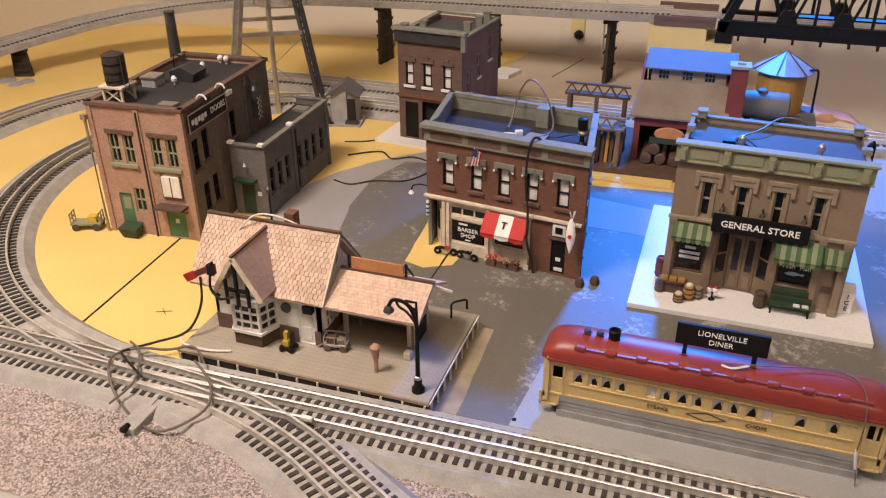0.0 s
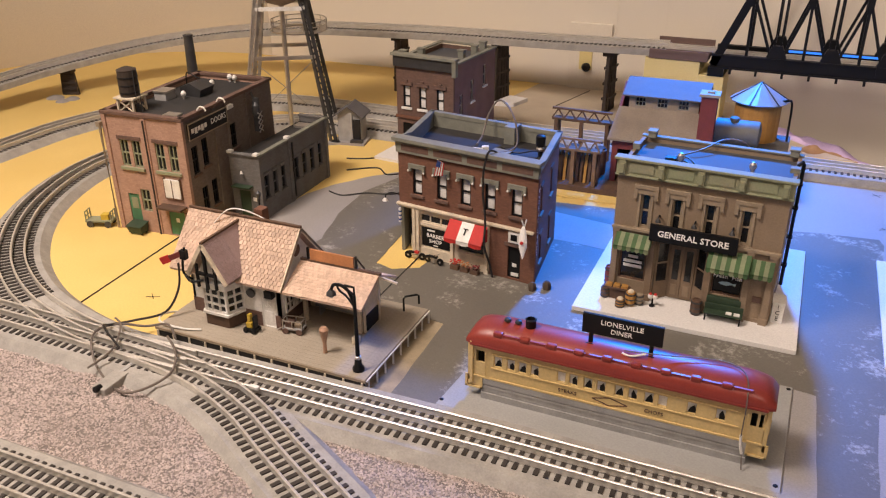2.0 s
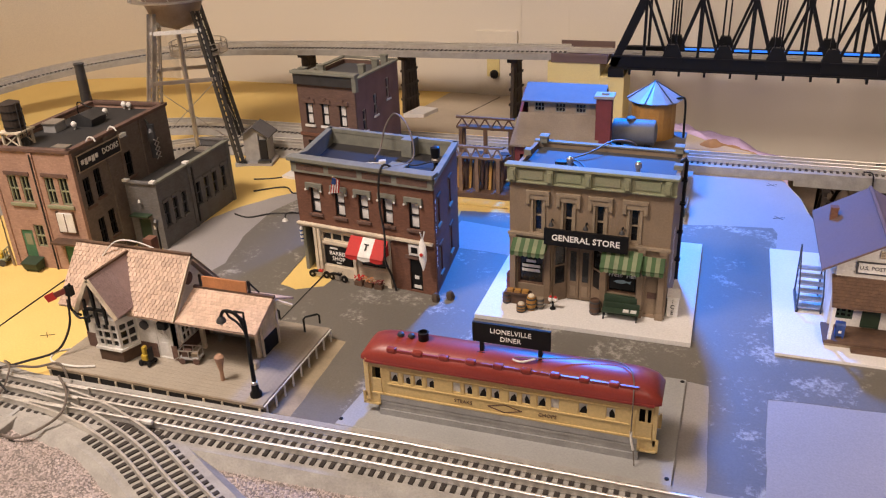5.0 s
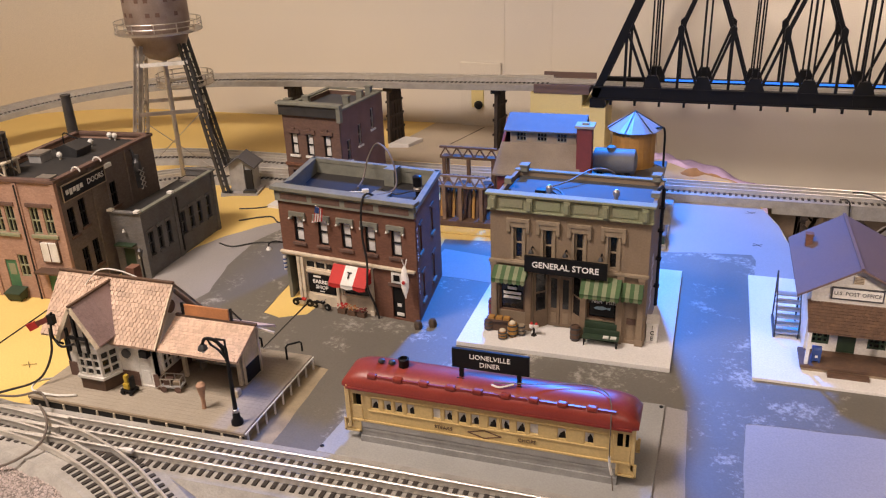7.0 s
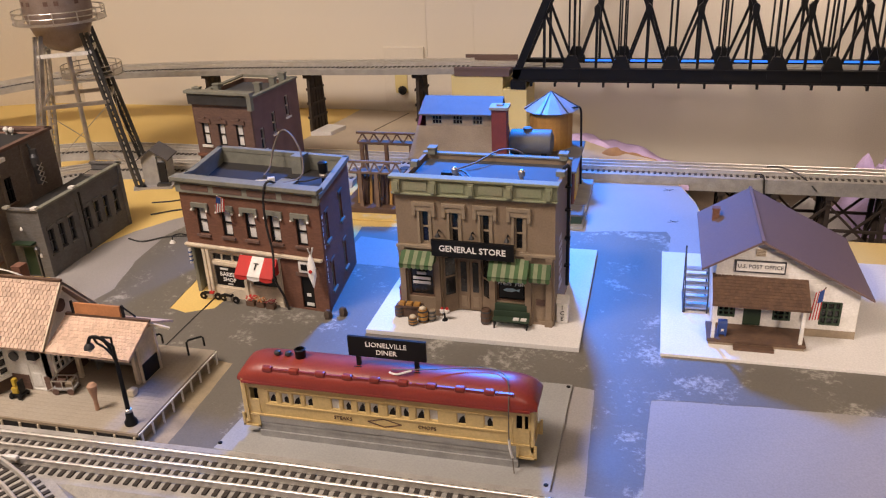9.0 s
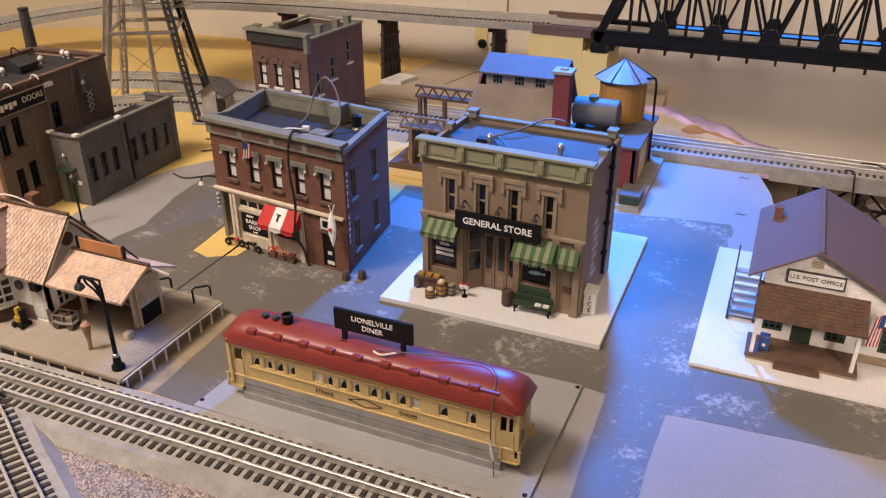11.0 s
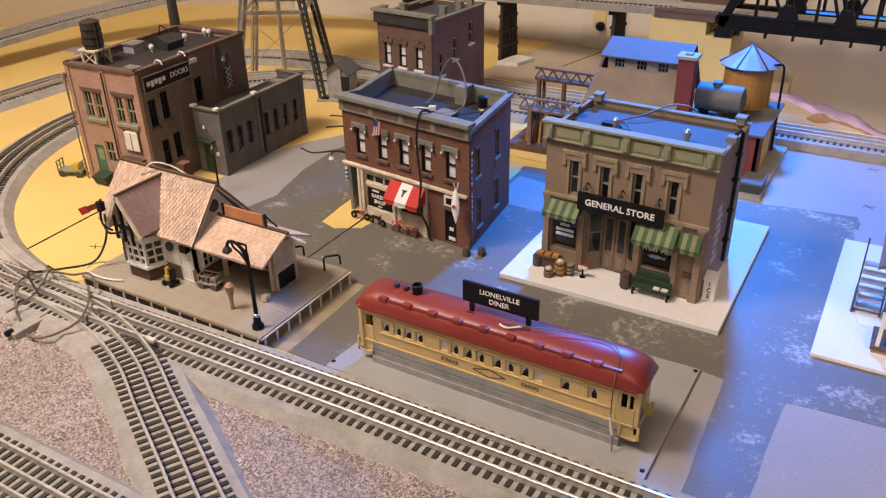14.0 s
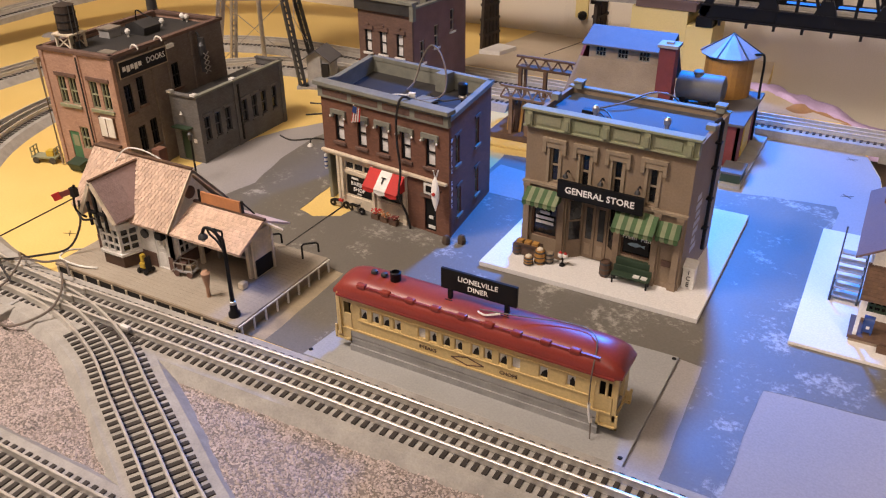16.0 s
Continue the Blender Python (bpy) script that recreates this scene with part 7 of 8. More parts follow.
part("roof_panel", slab(B(), (0, -0.36, 1.0), (0, 0.36, 1.0), (-0.40, 0.36, 0.72), (-0.40, -0.36, 0.72), 0.03), TINROOF, t)
part("roof_panel", slab(B(), (0, -0.36, 1.0), (0.40, -0.36, 0.72), (0.40, 0.36, 0.72), (0, 0.36, 1.0), 0.03), TINROOF, t)
part("gable", B(Matrix(((1, 0, 0, 0), (0, 0, 1, 0), (0, 1, 0, 0), (0, 0, 0, 1)))).prism([(-0.30, 0.78), (0.30, 0.78), (0, 0.97)], -0.25, -0.22), SKIRT, t)
part("step", B().box(0.05, -0.40, 0.06, 0.36, -0.25, 0.12), GUN, t)

# ---- elevated line ----
ELEV = spline([(-18.6, -6, 0.3), (-18.7, 0, 0.5), (-18.5, 4.72, 0.66), (-18.1, 6.5, 0.79), (-16.98, 8.6, 1.02), (-15.76, 9.75, 1.2), (-13.86, 10.6, 1.42), (-11.5, 11.15, 1.58), (-9, 11.3, 1.66), (-6.5, 11.3, 1.72), (-3.5, 11.3, 1.76), (-0.6, 11.3, 1.82)], 8)
track(ELEV, "elevated three rail track on grey deck along the wall", bed=[(-0.55, -0.02), (0.55, -0.02), (0.55, 0.142), (-0.55, 0.142)])


def pier(x, y, z, turn, k=0.62):
    t = thing("trestle_pier", x, y, 0, "dark brown tapered wooden trestle pier under the elevated track", "pier", turn, "trestle piers")
    part("cap", B().box(-0.55 * k, -0.16, z - 0.10, 0.55 * k, 0.16, z), PIERW, t, bev=0.01)
    for i in range(5):
        a = (-0.42 + i * 0.21) * k
        part("post_leg", B().beam((a * 1.35, 0, 0), (a, 0, z - 0.1), 0.10, 0.12), PIERW, t, bev=0.01)
    for q in (0.25, 0.5, 0.75):
        w = (0.62 - 0.14 * q) * k
        for y0 in (-0.09, 0.09):
            part("girt", B().box(-w, y0 - 0.012, z * q - 0.04, w, y0 + 0.012, z * q + 0.03), PIERW, t)
    part("web", B().add([(-0.55 * k, -0.03, 0), (0.55 * k, -0.03, 0), (0.42 * k, -0.03, z - 0.1), (-0.42 * k, -0.03, z - 0.1), (-0.55 * k, 0.03, 0), (0.55 * k, 0.03, 0), (0.42 * k, 0.03, z - 0.1), (-0.42 * k, 0.03, z - 0.1)], [(0, 1, 2, 3), (7, 6, 5, 4), (0, 4, 5, 1), (1, 5, 6, 2), (2, 6, 7, 3), (3, 7, 4, 0)]), DARK, t)


for x, y, z, a in ((-5.35, 11.3, 1.66, 78), (-2.1, 11.3, 1.71, 84), (-8.6, 11.25, 1.63, 84), (-17.75, 6.7, 0.78, 20), (-18.6, -1.0, 0.46, 0)):
    pier(x, y, z, a, 0.36 if x < -16 else 0.62)
tagged(part("foam_offcut", B().prism([(-5.3, 10.5), (-4.7, 10.6), (-4.5, 11.3), (-5.1, 11.4)], 0.006, 0.12), WHITEB, None, "white foam wedge at the foot of a pier", bev=0.01), category="foam block")
r = random.Random(8)
for x, y in ((-17.3, 6.3), (-17.9, 6.2), (-17.4, 6.0)):
    s = r.uniform(0.2, 0.28)
    tagged(part("plaster_lump", B().lathe(x, y, [(s, 0), (s * 0.8, 0.04), (s * 0.4, 0.075), (0.04, 0.085)], 9), PALE, None, "pale plaster lump at the foot of a pier", smooth=True), category="plaster")

# ---- abutment and truss bridge ----
t = thing("bridge_abutment", -1.09, 10.7, 0, "pale yellow stepped block abutment carrying the bridge", "abutment")
part("tall_block", B().box(0, 0, 0, 1.42, 1.5, 1.76), YBLOCK, t, bev=0.015)
part("low_block", B().box(1.42, 0, 0, 2.06, 1.5, 1.42), YBLOCK, t, bev=0.015)
part("approach_deck", B().box(0.1, -0.03, 1.76, 1.6, 1.45, 1.92).box(0.1, -0.05, 1.92, 1.6, 0.02, 2.0).box(0.1, 1.4, 1.92, 1.6, 1.47, 2.05), MAUVE, t, "mauve grey approach deck")
for s in (-0.227, 0, 0.227):
    part("rail", B().box(0.1, 0.6 + s - 0.02, 1.95, 1.7, 0.6 + s + 0.02, 2.0), RAIL, t)


def bridge():
    t = thing("truss_bridge", 0.09, 10.8, 0, "long black plastic truss railway bridge with gusset plates", "bridge")
    zb, zm, zt, dep = 1.78, 3.45, 5.1, 1.25
    xs = [0.62, 2.05] + [2.05 + 1.26 * k for k in range(1, 9)]
    part("deck", B().box(0.5, 0.1, 1.62, 12.2, dep - 0.1, 1.80), BLACK, t, "black bridge deck")
    for s in (-0.227, 0, 0.227):
        part("rail", B().box(0.5, dep / 2 + s - 0.022, 1.86, 12.2, dep / 2 + s + 0.022, 1.93), RAIL, t, "bright steel rail")
    tb = B()
    for i in range(88):
        tb.box(0.55 + i * 0.132, 0.2, 1.80, 0.62 + i * 0.132, dep - 0.2, 1.86)
    tagged(part("ties", tb, TIE, t), kind="stuff")
    for y, nm in ((0.0, "near"), (dep, "far")):
        tr = part("truss", B().box(0.5, y - 0.06, 1.62, 12.2, y + 0.06, 1.98), BLACK, t, "black truss with bottom chord")
        part("top_chord", B().box(1.95, y - 0.07, zt - 0.12, 12.2, y + 0.07, zt + 0.1), BLACK, tr)
        part("end_post", B().beam((0.55, y, 1.7), (1.98, y, zt), 0.12, 0.20), BLACK, tr)
        part("bearing", B().box(0.45, y - 0.12, 1.42, 0.85, y + 0.12, 1.64), BLACK, tr)
        part("fascia_rib", B().box(0.5, y - 0.09, 1.62, 12.2, y - 0.06, 1.66).box(0.5, y - 0.09, 1.94, 12.2, y - 0.06, 1.98), BLACK, tr)
        for k, (a, c) in enumerate(zip(xs, xs[1:])):
            m = (a + c) / 2
            part("hanger", B().box(m - 0.035, y - 0.04, 1.9, m + 0.035, y + 0.04, zm), BLACK, tr)
            part("sub_diagonal", B().beam((a + 0.12, y, 1.95), (m, y, zm), 0.04, 0.07), BLACK, tr) if k else None
            part("sub_diagonal", B().beam((c - 0.12, y, 1.95), (m, y, zm), 0.04, 0.07), BLACK, tr)
            part("diagonal", B().beam((m, y, zm), ((a, c)[k % 2] if k else c, y, zt), 0.05, 0.10), BLACK, tr)
            part("vertical", B().box(c - 0.09, y - 0.05, 1.9, c - 0.05, y + 0.05, zt).box(c + 0.05, y - 0.05, 1.9, c + 0.09, y + 0.05, zt), BLACK, tr)
            if k:
                part("mid_gusset", B(Matrix(((1, 0, 0, 0), (0, 0, 1, y), (0, 1, 0, 0), (0, 0, 0, 1)))).prism([(m - 0.07, zm - 0.16), (m + 0.07, zm - 0.16), (m + 0.08, zm + 0.08), (m, zm + 0.16), (m - 0.08, zm + 0.08)], -0.07, 0.07), BLACK, tr)
            part("gusset", B(Matrix(((1, 0, 0, 0), (0, 0, 1, y), (0, 1, 0, 0), (0, 0, 0, 1)))).prism([(c - 0.22, 1.72), (c + 0.22, 1.72), (c + 0.24, 2.0), (c + 0.12, 2.30), (c - 0.12, 2.30), (c - 0.24, 2.0)], -0.075, 0.075), BLACK, tr)
    for k in range(18):
        x = 1.0 + k * 0.63
        part("floor_beam", B().box(x - 0.03, -0.1, 1.56, x + 0.03, dep + 0.1, 1.62).box(x - 0.03, -0.1, 1.50, x + 0.03, -0.02, 1.56), BLACK, t)
    # Added glowing bar imitates the blue reflections on the bridge rails.
    glow = bpy.data.materials.new("blue_glint_glow")
    glow.use_nodes = True
    p = glow.node_tree.nodes["Principled BSDF"]
    p.inputs["Base Color"].default_value, p.inputs["Emission Color"].default_value, p.inputs["Emission Strength"].default_value = (0.02, 0.05, 0.2, 1), (0.03, 0.22, 1.0, 1), 1.3
    part("blue_rail_glint", B().box(2.3, dep - 0.12, 1.92, 12.0, dep - 0.08, 1.97), glow, t, "added glowing strip standing in for blue glints on the rails")
    for x in xs[1:]:
        part("strut", B().box(x - 0.05, 0, zt - 0.05, x + 0.05, dep, zt + 0.05), BLACK, t)


bridge()
t = thing("bridge_abutment", 11.4, 10.7, -1.8, "pale yellow block abutment at the far end", "abutment")
part("tall_block", B().box(0, 0, 0, 1.4, 1.5, 3.36), YBLOCK, t, bev=0.015)

# ---- sawmill ----
def sawmill():
    t = thing("sawmill", -0.09, 5.56, 0, "red model lumber mill with a grey roof and clerestory", "building", 1.1)
    gx = lambda pts, x0, x1: B(Matrix(((0, 0, 1, 0), (1, 0, 0, 0), (0, 1, 0, 0), (0, 0, 0, 1)))).prism(pts, x0, x1)
    part("base", B().box(-2.2, -0.6, 0, 1.25, 1.9, 0.16), BROWN, t, "dark brown base board", bev=0.01)
    part("base_edge", B().box(-2.3, -0.95, 0.01, 0.3, -0.6, 0.04), YELLOW, t)
    part("wall_front", holed(B(), 1.1, 1.15, 0.06, [(-0.5, 0.16, 0.7, 0.92)], -0.62, 0.16), BRICKP, t, "dark red plank front with a wide opening")
    part("wall_side", gx([(0.06, 0.16), (1.75, 0.16), (1.75, 1.15), (1.0, 2.15), (0.45, 1.72), (0.06, 1.15)], 1.04, 1.10), BRICKP, t, "dark red side wall")
    part("wall_side", gx([(0.06, 0.16), (1.75, 0.16), (1.75, 1.15), (1.0, 2.15), (0.45, 1.72), (0.06, 1.15)], -0.62, -0.56), BRICKP, t)
    part("wall_back", B().box(-0.62, 1.75, 0.16, 1.1, 1.81, 1.15), BRICKP, t)
    # Black sheet closes the opening where the mill falls into shade.
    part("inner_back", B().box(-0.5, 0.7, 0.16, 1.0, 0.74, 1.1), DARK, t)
    part("lower_roof", slab(B(), (-0.62, 0.45, 1.74), (1.14, 0.45, 1.74), (1.2, -0.10, 1.16), (-0.72, -0.10, 1.16), 0.04), mat("gritty_roof", (0.30, 0.25, 0.19), 0.9, other=(0.17, 0.13, 0.10), scale=25, mix=0.9, bump=0.6), t, "gritty tan lower roof")
    cl = part("clerestory", holed(B(pose(0, 0.45, 1.70)), 1.04, 0.34, 0.05, [(-0.28, 0.08, -0.06, 0.28), (0.18, 0.08, 0.40, 0.28), (0.62, 0.08, 0.84, 0.28)], -0.42), TRIM, t, "tan clerestory wall")
    for x in (-0.28, 0.18, 0.62):
        sash(t, face(x, 0.45, 1.78), 0.22, 0.20, GREYGREEN, GLASS, 2, 3, 0.0, bar=0.016)
    part("upper_roof", slab(B(), (-0.55, 1.02, 2.27), (1.22, 1.02, 2.27), (1.22, 0.34, 2.03), (-0.55, 0.34, 2.03), 0.03), TINROOF, t, "blue grey metal upper roof")
    part("upper_roof", slab(B(), (-0.55, 1.02, 2.27), (1.22, 1.02, 2.27), (1.22, 1.9, 1.12), (-0.55, 1.9, 1.12), 0.03), TINROOF, t)
    c = part("chimney", B().box(1.10, 0.05, 0.16, 1.42, 0.36, 2.22), BRICKP, t, "dark red brick chimney", bev=0.008)
    part("cap", B().box(1.06, 0.01, 2.22, 1.46, 0.40, 2.28).box(1.2, 0.14, 2.28, 1.34, 0.26, 2.32), PALE, c, "pale chimney cap", bev=0.006)
    sb = part("round_sign", B(pose(0.1, -0.06, 0.80, 90)).lathe(0, 0, [(0.26, -0.03), (0.30, 0.0), (0.26, 0.03)], 24), CLAY, t, "orange round sign over the opening")
    sb.data.transform(Matrix.Diagonal((1, 1, 0.5, 1)) @ Matrix.Translation((0, 0, 0.8 * U)))
    part("sign_band", B().box(-0.28, -0.10, 0.60, 0.48, -0.05, 0.72), GREENK, t, "dark green sign band")
    lm = B(pose(0, 0, 0, 90, 0, 0)).lathe(0, 0, [(0.10, -0.5), (0.12, -0.48), (0.12, 0.28), (0.10, 0.3)], 12).mesh("log", BROWN, smooth=True)
    for i, (x, y, z) in enumerate(((-0.30, 0.1, 0.28), (-0.02, 0.12, 0.28), (0.26, 0.08, 0.28), (0.54, 0.12, 0.28), (-0.16, 0.14, 0.48), (0.40, 0.12, 0.48))):
        put("log", lm, t, Matrix.Translation((x, y, z)))


sawmill()


def gantry(x0, x1, y, z, posts, m, label):
    t = thing("loading_gantry", x0, y, 0.16, label, "gantry", 0, "loading gantries")
    L, z = x1 - x0, z - 0.16
    for h in (0.0, 0.24):
        part("chord", B().box(0, -0.03, z + h, L, 0.03, z + h + 0.045), m, t)
    n = 5
    for i in range(n):
        a, c = L * i / n, L * (i + 1) / n
        part("brace", B().beam((a, 0, z + 0.03), ((a + c) / 2, 0, z + 0.25), 0.03).beam(((a + c) / 2, 0, z + 0.25), (c, 0, z + 0.03), 0.03), m, t)
    for x in posts:
        part("post", B().box(x - 0.04, -0.04, 0, x + 0.04, 0.04, z), m, t)
    part("walk", B().box(0, 0.03, z - 0.03, L, 0.32, z), BROWN, t)
    for x in (0.1, L - 0.1):
        part("back_post", B().box(x - 0.03, 0.26, 0, x + 0.03, 0.32, z), BROWN, t)


gantry(-2.05, -0.85, 5.05, 0.92, (0.25, 0.62, 1.1), GANTRYW, "tan brown timber loading gantry beside the mill")
gantry(-2.35, -0.95, 6.5, 1.12, (0.1, 0.7, 1.3), BROWN, "brown timber loading gantry behind the mill")
for i, (x, y) in enumerate(((-1.95, 5.75), (-1.62, 5.9), (-1.3, 5.7), (-1.05, 5.95), (-1.75, 5.4), (-1.2, 5.45))):
    t = thing("drum", x, y, 0.16, "dark brown round drum in the mill yard", "drum", 0, "drums in the mill yard")
    part("shell", B().lathe(0, 0, [(0.15, 0), (0.16, 0.05), (0.15, 0.25), (0.16, 0.30), (0.15, 0.55), (0.02, 0.58)], 16), (BROWN, BRICK_B)[i % 2], t, smooth=True)
    part("lid", B().lathe(0, 0, [(0.12, 0.57), (0.12, 0.60)], 14), PIERW, t)
for i in range(12):
    x = -1.92 + i * 0.092
    tagged(part("plank", B().beam((x, 5.2, 0.16), (x + 0.01, 5.30, 0.86), 0.06, 0.03), (GOLDEN, BRICK_B, BROWN, GOLDEN, BROWN)[i % 5], None, "coloured plank leaning in the mill yard"), category="plank", group="leaning planks")


# ---- tank house ----
def tank_house():
    t = thing("tank_house", 1.28, 5.62, 0, "low red and yellow model shed carrying tanks", "building")
    part("base", B().box(-0.05, -0.85, 0, 1.75, 2.1, 0.07), SKIRT, t, "grey base board")
    part("wall_front", B().box(0, 0, 0.07, 1.45, 0.06, 0.92), BRICKP, t, "dark red front")
    part("wall_right", B(face(1.45, 0, 0, "right")).box(0, 0, 0.07, 2.0, 0.06, 0.92), BRICKP, t)
    part("side_panel", B(face(1.45, 0, 0, "right")).box(0.5, -0.02, 0.12, 1.2, 0.0, 0.8), YPAINT, t, "yellow side panel")
    part("wall_left", B().box(0, 0.06, 0.07, 0.06, 2.0, 0.92), BRICKP, t)
    part("wall_back", B().box(0.06, 1.94, 0.07, 1.39, 2.0, 0.92), BRICKP, t)
    part("roof", B().box(-0.06, -0.08, 0.92, 1.53, 2.08, 0.97), TINROOF, t, "flat blue grey roof", bev=0.008)
    part("loading_step", B().box(1.35, -0.75, 0.07, 1.72, -0.2, 0.24), GREENK, t, "dark green loading step", bev=0.01)
    part("step_top", B().box(1.33, -0.77, 0.24, 1.74, -0.18, 0.28), TINROOF, t)


tank_house()
t = thing("storage_tank", 1.75, 6.35, 0.97, "dark grey horizontal storage tank on saddles", "tank")
part("shell", B(pose(0, 0, 0.36, 0, 90)).lathe(0, 0, [(0.15, -0.48), (0.27, -0.44), (0.28, -0.4), (0.28, 0.4), (0.27, 0.44), (0.15, 0.48)], 24), TANKGREY, t, smooth=True)
part("hatch", B().lathe(-0.08, 0, [(0.10, 0.60), (0.10, 0.68), (0.07, 0.70)], 16), TANKGREY, t, smooth=True)
for x in (-0.3, 0.3):
    part("saddle", B().box(x - 0.06, -0.2, 0, x + 0.06, 0.2, 0.16), BLACK, t)
t = thing("water_tank", 2.05, 7.35, 0.97, "golden wood stave water tank with a conical metal roof", "water tank")
sm = B().box(-0.055, -0.02, 0, 0.055, 0.02, 0.88).mesh("stave", GOLDEN)
part("core", B().lathe(0, 0, [(0.45, 0.0), (0.45, 0.88)], 28), PIERW, t)
for i in range(28):
    a = 360 * i / 28
    put("stave", sm, t, pose(0.46 * math.cos(radians(a)), 0.46 * math.sin(radians(a)), 0, 0, 0, a + 90))
part("roof", B().lathe(0, 0, [(0.58, 0.83), (0.61, 0.86), (0.01, 1.24)], 12), CONEROOF, t, "blue grey conical metal roof")
for i in range(6):
    a = radians(60 * i + 15)
    part("roof_seam", B().beam((0, 0, 1.245), (0.61 * math.cos(a), 0.61 * math.sin(a), 0.865), 0.02), GUN, t)
tagged(part("filler_pipe", B().tube(spline([(2.45, 7.15, 1.85), (2.62, 7.25, 1.88), (2.72, 7.3, 1.80), (2.74, 7.3, 1.2), (2.76, 7.28, 0.0)], 5), 0.025, 8), BLACK, None, "black bent pipe beside the water tank", smooth=True), category="pipe")

# ---- trestle and gully on the far side ----
struct("track_deck", B().box(2.75, 7.66, 0.008, 5.2, 7.72, 0.20).box(5.2, 7.66, -0.12, 14, 8.94, -0.005).box(5.2, 7.66, -0.005, 14, 7.72, 0.20), ROADBED, "grey deck edge under the back track", "deck")
for k in range(6):
    x = 5.9 + k * 1.15
    t = thing("trestle_bent", x, 8.3, -1.8, "dark timber trestle bent under the back track", "trestle", 0, "trestle bents")
    part("cap", B().box(-0.08, -0.66, 1.58, 0.08, 0.66, 1.68), PIERW, t)
    for y in (-0.5, 0.0, 0.5):
        part("post_leg", B().beam((0, y * 1.3, 0), (0, y, 1.6), 0.10), PIERW, t)
    part("sway_brace", B().beam((0.06, -0.62, 0.1), (0.06, 0.5, 1.5), 0.05).beam((-0.06, 0.62, 0.1), (-0.06, -0.5, 1.5), 0.05), PIERW, t)
    for y in (-0.6, 0.55):
        part("span_brace", B().beam((0, y, 0.3), (1.15, y, 1.45), 0.05).beam((0, y, 1.45), (1.15, y, 0.3), 0.05).beam((0, y, 0.85), (1.15, y, 0.85), 0.06), PIERW, t)


def mound(name, x0, x1, y0, y1, z, h, material, label, seed, n=26, lean=1.0, wild=0.6):
    b = B()
    for j in range(n + 1):
        for i in range(n + 1):
            u, v = i / n, j / n
            e = math.sin(math.pi * u ** lean) * math.sin(math.pi * v)
            p = Vector((x0 + (x1 - x0) * u, y0 + (y1 - y0) * v, seed))
            b.v.append((p.x, p.y, z + h * e ** 0.7 * (0.75 + wild * noise.noise(p * 2.1)) + 0.06 * e * noise.noise(p * 7)))
    b.f = [(j * (n + 1) + i, j * (n + 1) + i + 1, (j + 1) * (n + 1) + i + 1, (j + 1) * (n + 1) + i) for j in range(n) for i in range(n)]
    return tagged(part(name, b, material, None, label, smooth=True), category="scenery")


mound("plaster_hill", 1.1, 5.3, 9.9, 12.2, -0.95, 1.3, CLOTH, "crumpled plaster cloth hill with lilac light put into its colour", 3, 40, 0.55, 0.22)
mound("earth_bank", 2.4, 4.9, 9.2, 10.5, -0.5, 0.62, mat("orange_earth", (0.35, 0.20, 0.10), 0.9), "orange brown earth bank before the hill", 5)
mound("plaster_hill", 6.2, 9.4, 8.95, 10.6, -1.9, 0.9, PALE, "pale plaster bank in the gully", 14)
mound("plaster_hill", 9.0, 11.9, 9.4, 11.4, -1.8, 2.9, CLOTH, "crumpled plaster cloth hill coloured as if under lilac light", 9)
for i in range(7):
    x = 5.15 + i * 0.12 + 0.25 * (i % 2)
    mound("gully_rock", x, x + 0.7, 4.9 + i * 0.45, 5.9 + i * 0.45, -1.2 + 0.1 * (i % 3), 1.0, ROCK, "dark brown rock at the gully edge", 11 + i, 12)
struct("gully_wall", B().box(4.7, 6.9, -1.8, 4.85, 9.0, -0.02).box(5.15, 4.7, -1.8, 14, 4.88, -0.02), ROCK, "dark brown gully side", "bank")

# ---- wall socket, wagon, bin, loose cables ----
t = thing("wall_socket", -3.35, 13.5, 0.25, "white wall panel with a socket and black plug", "socket")
part("panel", B().box(-0.55, -0.12, -0.25, 0.75, 0.0, 1.75), WALLP, t, "pale wall panel", bev=0.02)
part("face_plate", B().box(-0.2, -0.16, 0.35, 0.2, -0.12, 1.0), YBLOCK, t, "yellowed face plate", bev=0.03)
part("plug", B(pose(0.05, -0.2, 0.45, 90)).lathe(0, 0, [(0.12, -0.05), (0.14, 0.05), (0.08, 0.15)], 12), BLACK, t, "black plug", smooth=True)
t = thing("baggage_wagon", -9.62, -0.42, 0, "grey green baggage wagon with a railed deck", "wagon", 20)
t.matrix_basis = t.matrix_basis @ Matrix.Scale(0.76, 4)
part("deck", B().box(-0.36, -0.16, 0.14, 0.36, 0.16, 0.19), SAGE, t, bev=0.005)
for x in (-0.24, 0.24):
    for y in (-0.16, 0.16):
        part("wheel", B(pose(x, y, 0.09, 90)).lathe(0, 0, [(0.09, -0.015), (0.09, 0.015)], 16), GUN, t)
for x in (-0.34, 0.34):
    r_ = part("end_rail", B().box(x - 0.012, -0.15, 0.42, x + 0.012, 0.15, 0.44).box(x - 0.012, -0.15, 0.30, x + 0.012, 0.15, 0.32), SAGE, t)
    for y in (-0.14, 0, 0.14):
        part("stake", B().box(x - 0.012, y - 0.012, 0.19, x + 0.012, y + 0.012, 0.44), SAGE, r_)
part("crate", B().box(0.05, -0.1, 0.19, 0.25, 0.1, 0.34), YPAINT, t, "yellow crate", bev=0.006)
t = thing("waste_bin", -8.66, -0.42, 0, "dark green wheeled waste skip against the factory", "skip", 4)
t.matrix_basis = t.matrix_basis @ Matrix.Scale(0.74, 4)
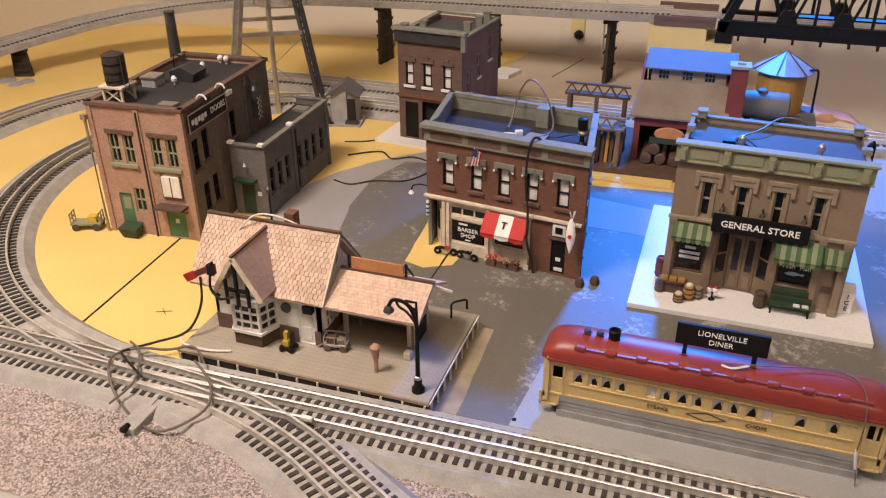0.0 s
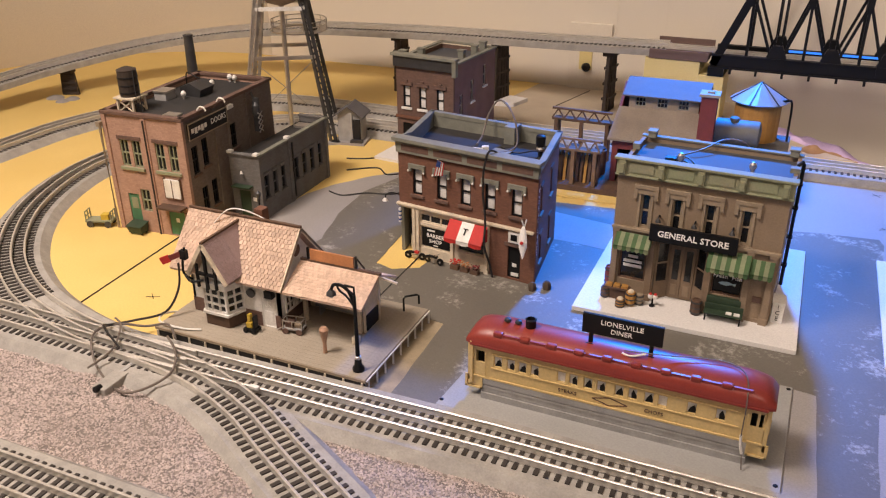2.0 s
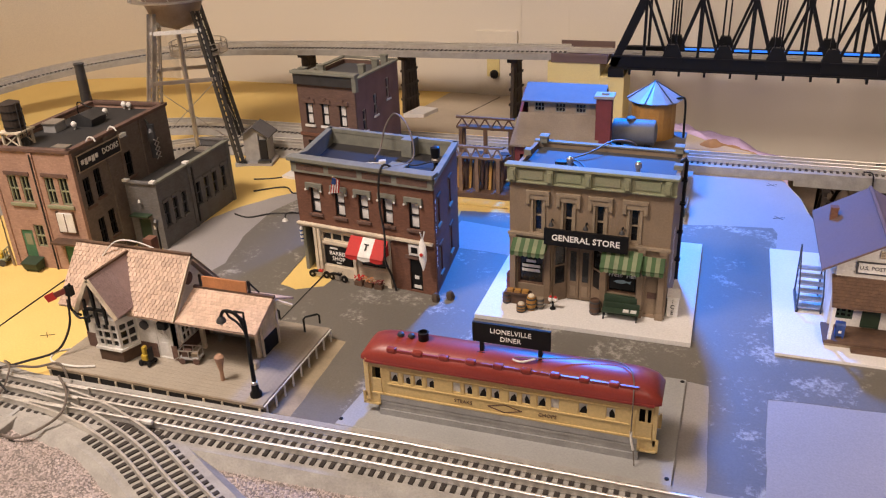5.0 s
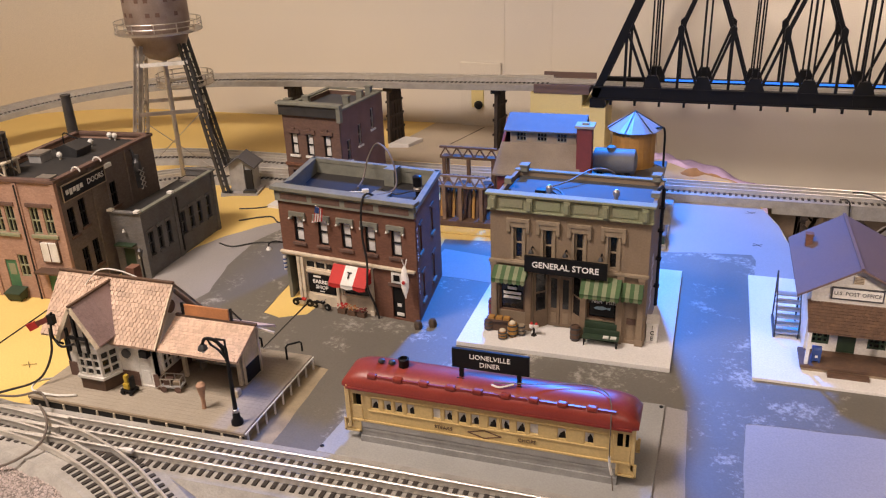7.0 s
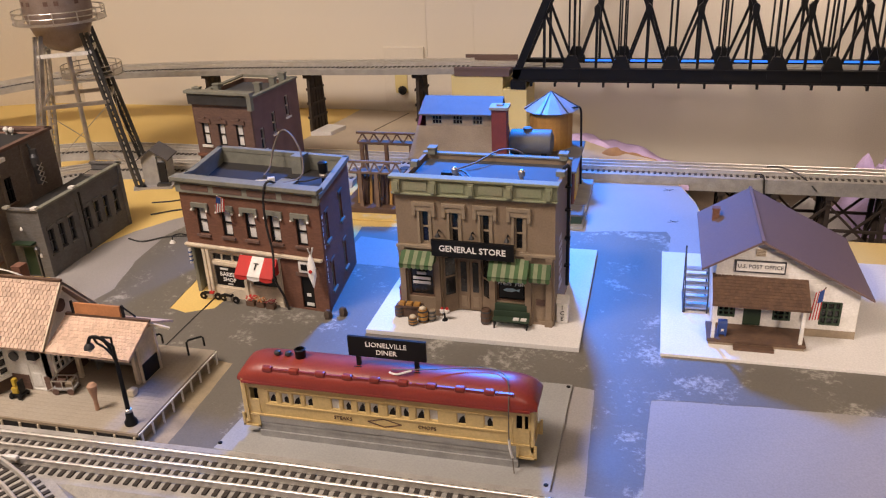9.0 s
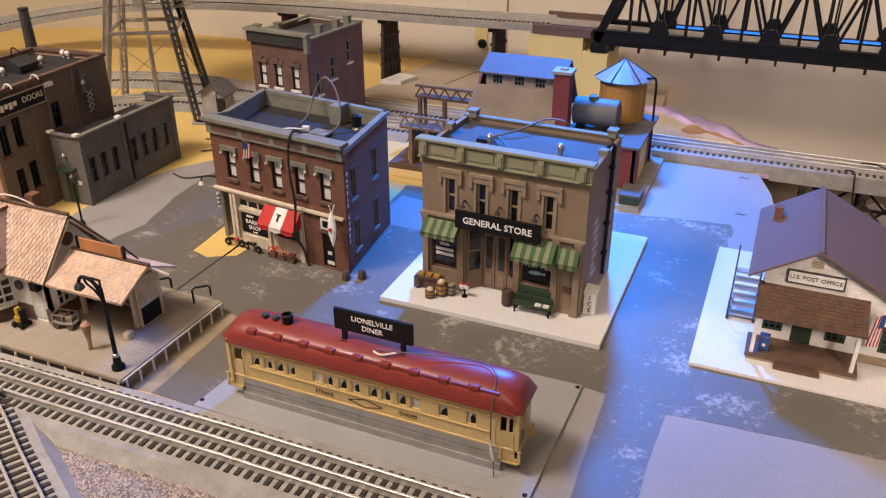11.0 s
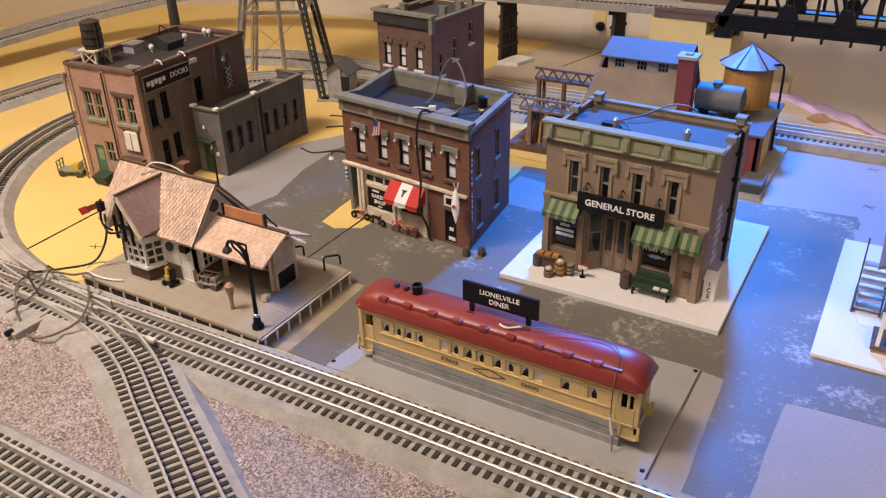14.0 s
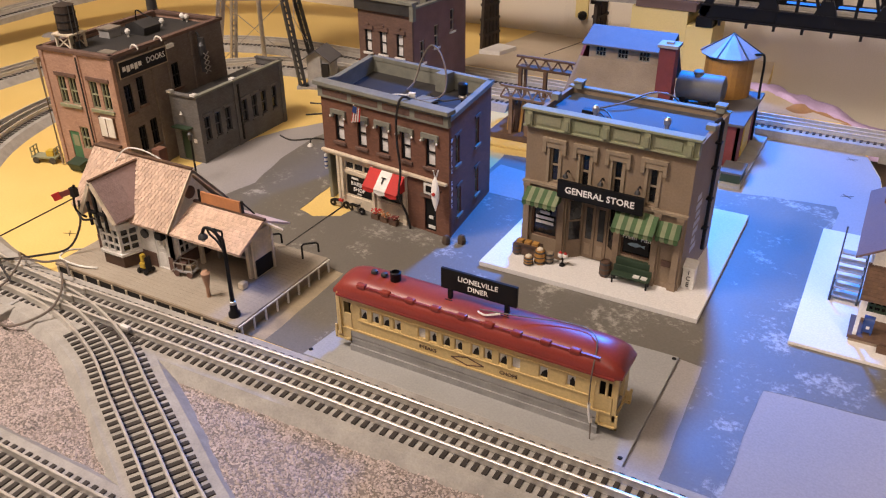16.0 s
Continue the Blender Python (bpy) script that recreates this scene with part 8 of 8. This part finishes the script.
part("body", B().add([(-0.2, -0.14, 0.04), (0.2, -0.14, 0.04), (0.2, 0.12, 0.04), (-0.2, 0.12, 0.04), (-0.23, -0.2, 0.24), (0.23, -0.2, 0.24), (0.23, 0.14, 0.30), (-0.23, 0.14, 0.30)], [(0, 3, 2, 1), (4, 5, 6, 7), (0, 1, 5, 4), (1, 2, 6, 5), (2, 3, 7, 6), (3, 0, 4, 7)]), GREENK, t, bev=0.01)
part("lid", slab(B(), (-0.24, -0.21, 0.26), (0.24, -0.21, 0.26), (0.24, 0.15, 0.32), (-0.24, 0.15, 0.32), 0.02), GREENK, t)
for x in (-0.16, 0.16):
    for y in (-0.1, 0.08):
        part("wheel", B(pose(x, y, 0.03, 90)).lathe(0, 0, [(0.03, -0.01), (0.03, 0.01)], 10), BLACK, t)
t = thing("street_lamp", -6.22, 0.28, 0, "thin black lamp post beside the annex", "street lamp")
part("base", B().lathe(0, 0, [(0.06, 0), (0.05, 0.08), (0.02, 0.12)], 10), BLACK, t, smooth=True)
part("pole", B().lathe(0, 0, [(0.02, 0.1), (0.018, 0.86)], 8), BLACK, t, smooth=True)
part("lantern", B().lathe(0, 0, [(0.03, 0.86), (0.05, 0.95), (0.055, 0.97), (0.01, 1.02)], 10), GUN, t, smooth=True)
wire([(-6.6, 4.2, 0.02), (-6.0, 4.6, 0.02), (-5.6, 4.3, 0.02), (-5.2, 4.5, 0.03), (-4.8, 4.4, 0.02)], 0.018, WIREB, "black cable lying on the yellow table", "cable")
wire([(-6.3, 2.9, 0.02), (-5.9, 2.8, 0.02), (-5.5, 3.1, 0.025), (-4.9, 3.3, 0.025), (-4.6, 3.9, 0.02), (-4.6, 4.5, 0.10), (-4.7, 4.85, 0.5)], 0.018, WIREB, "black cable lying across the road", "cable")
wire([(-7.0, 4.9, 0.02), (-6.5, 5.1, 0.02), (-6.0, 5.6, 0.02), (-5.7, 6.3, 0.02)], 0.016, WIREB, "black cable lying on the yellow table", "cable")
wire([(6.6, 7.8, 0.28), (6.75, 7.6, 0.32), (6.8, 7.62, 0.0), (6.85, 7.6, -0.4)], 0.018, WIREB, "black wire hanging from the back track")
wire([(6.9, 8.3, 0.3), (7.2, 8.1, 0.36), (7.6, 7.8, 0.26), (7.9, 7.6, 0.0)], 0.018, WIREB, "black wire hanging from the back track")
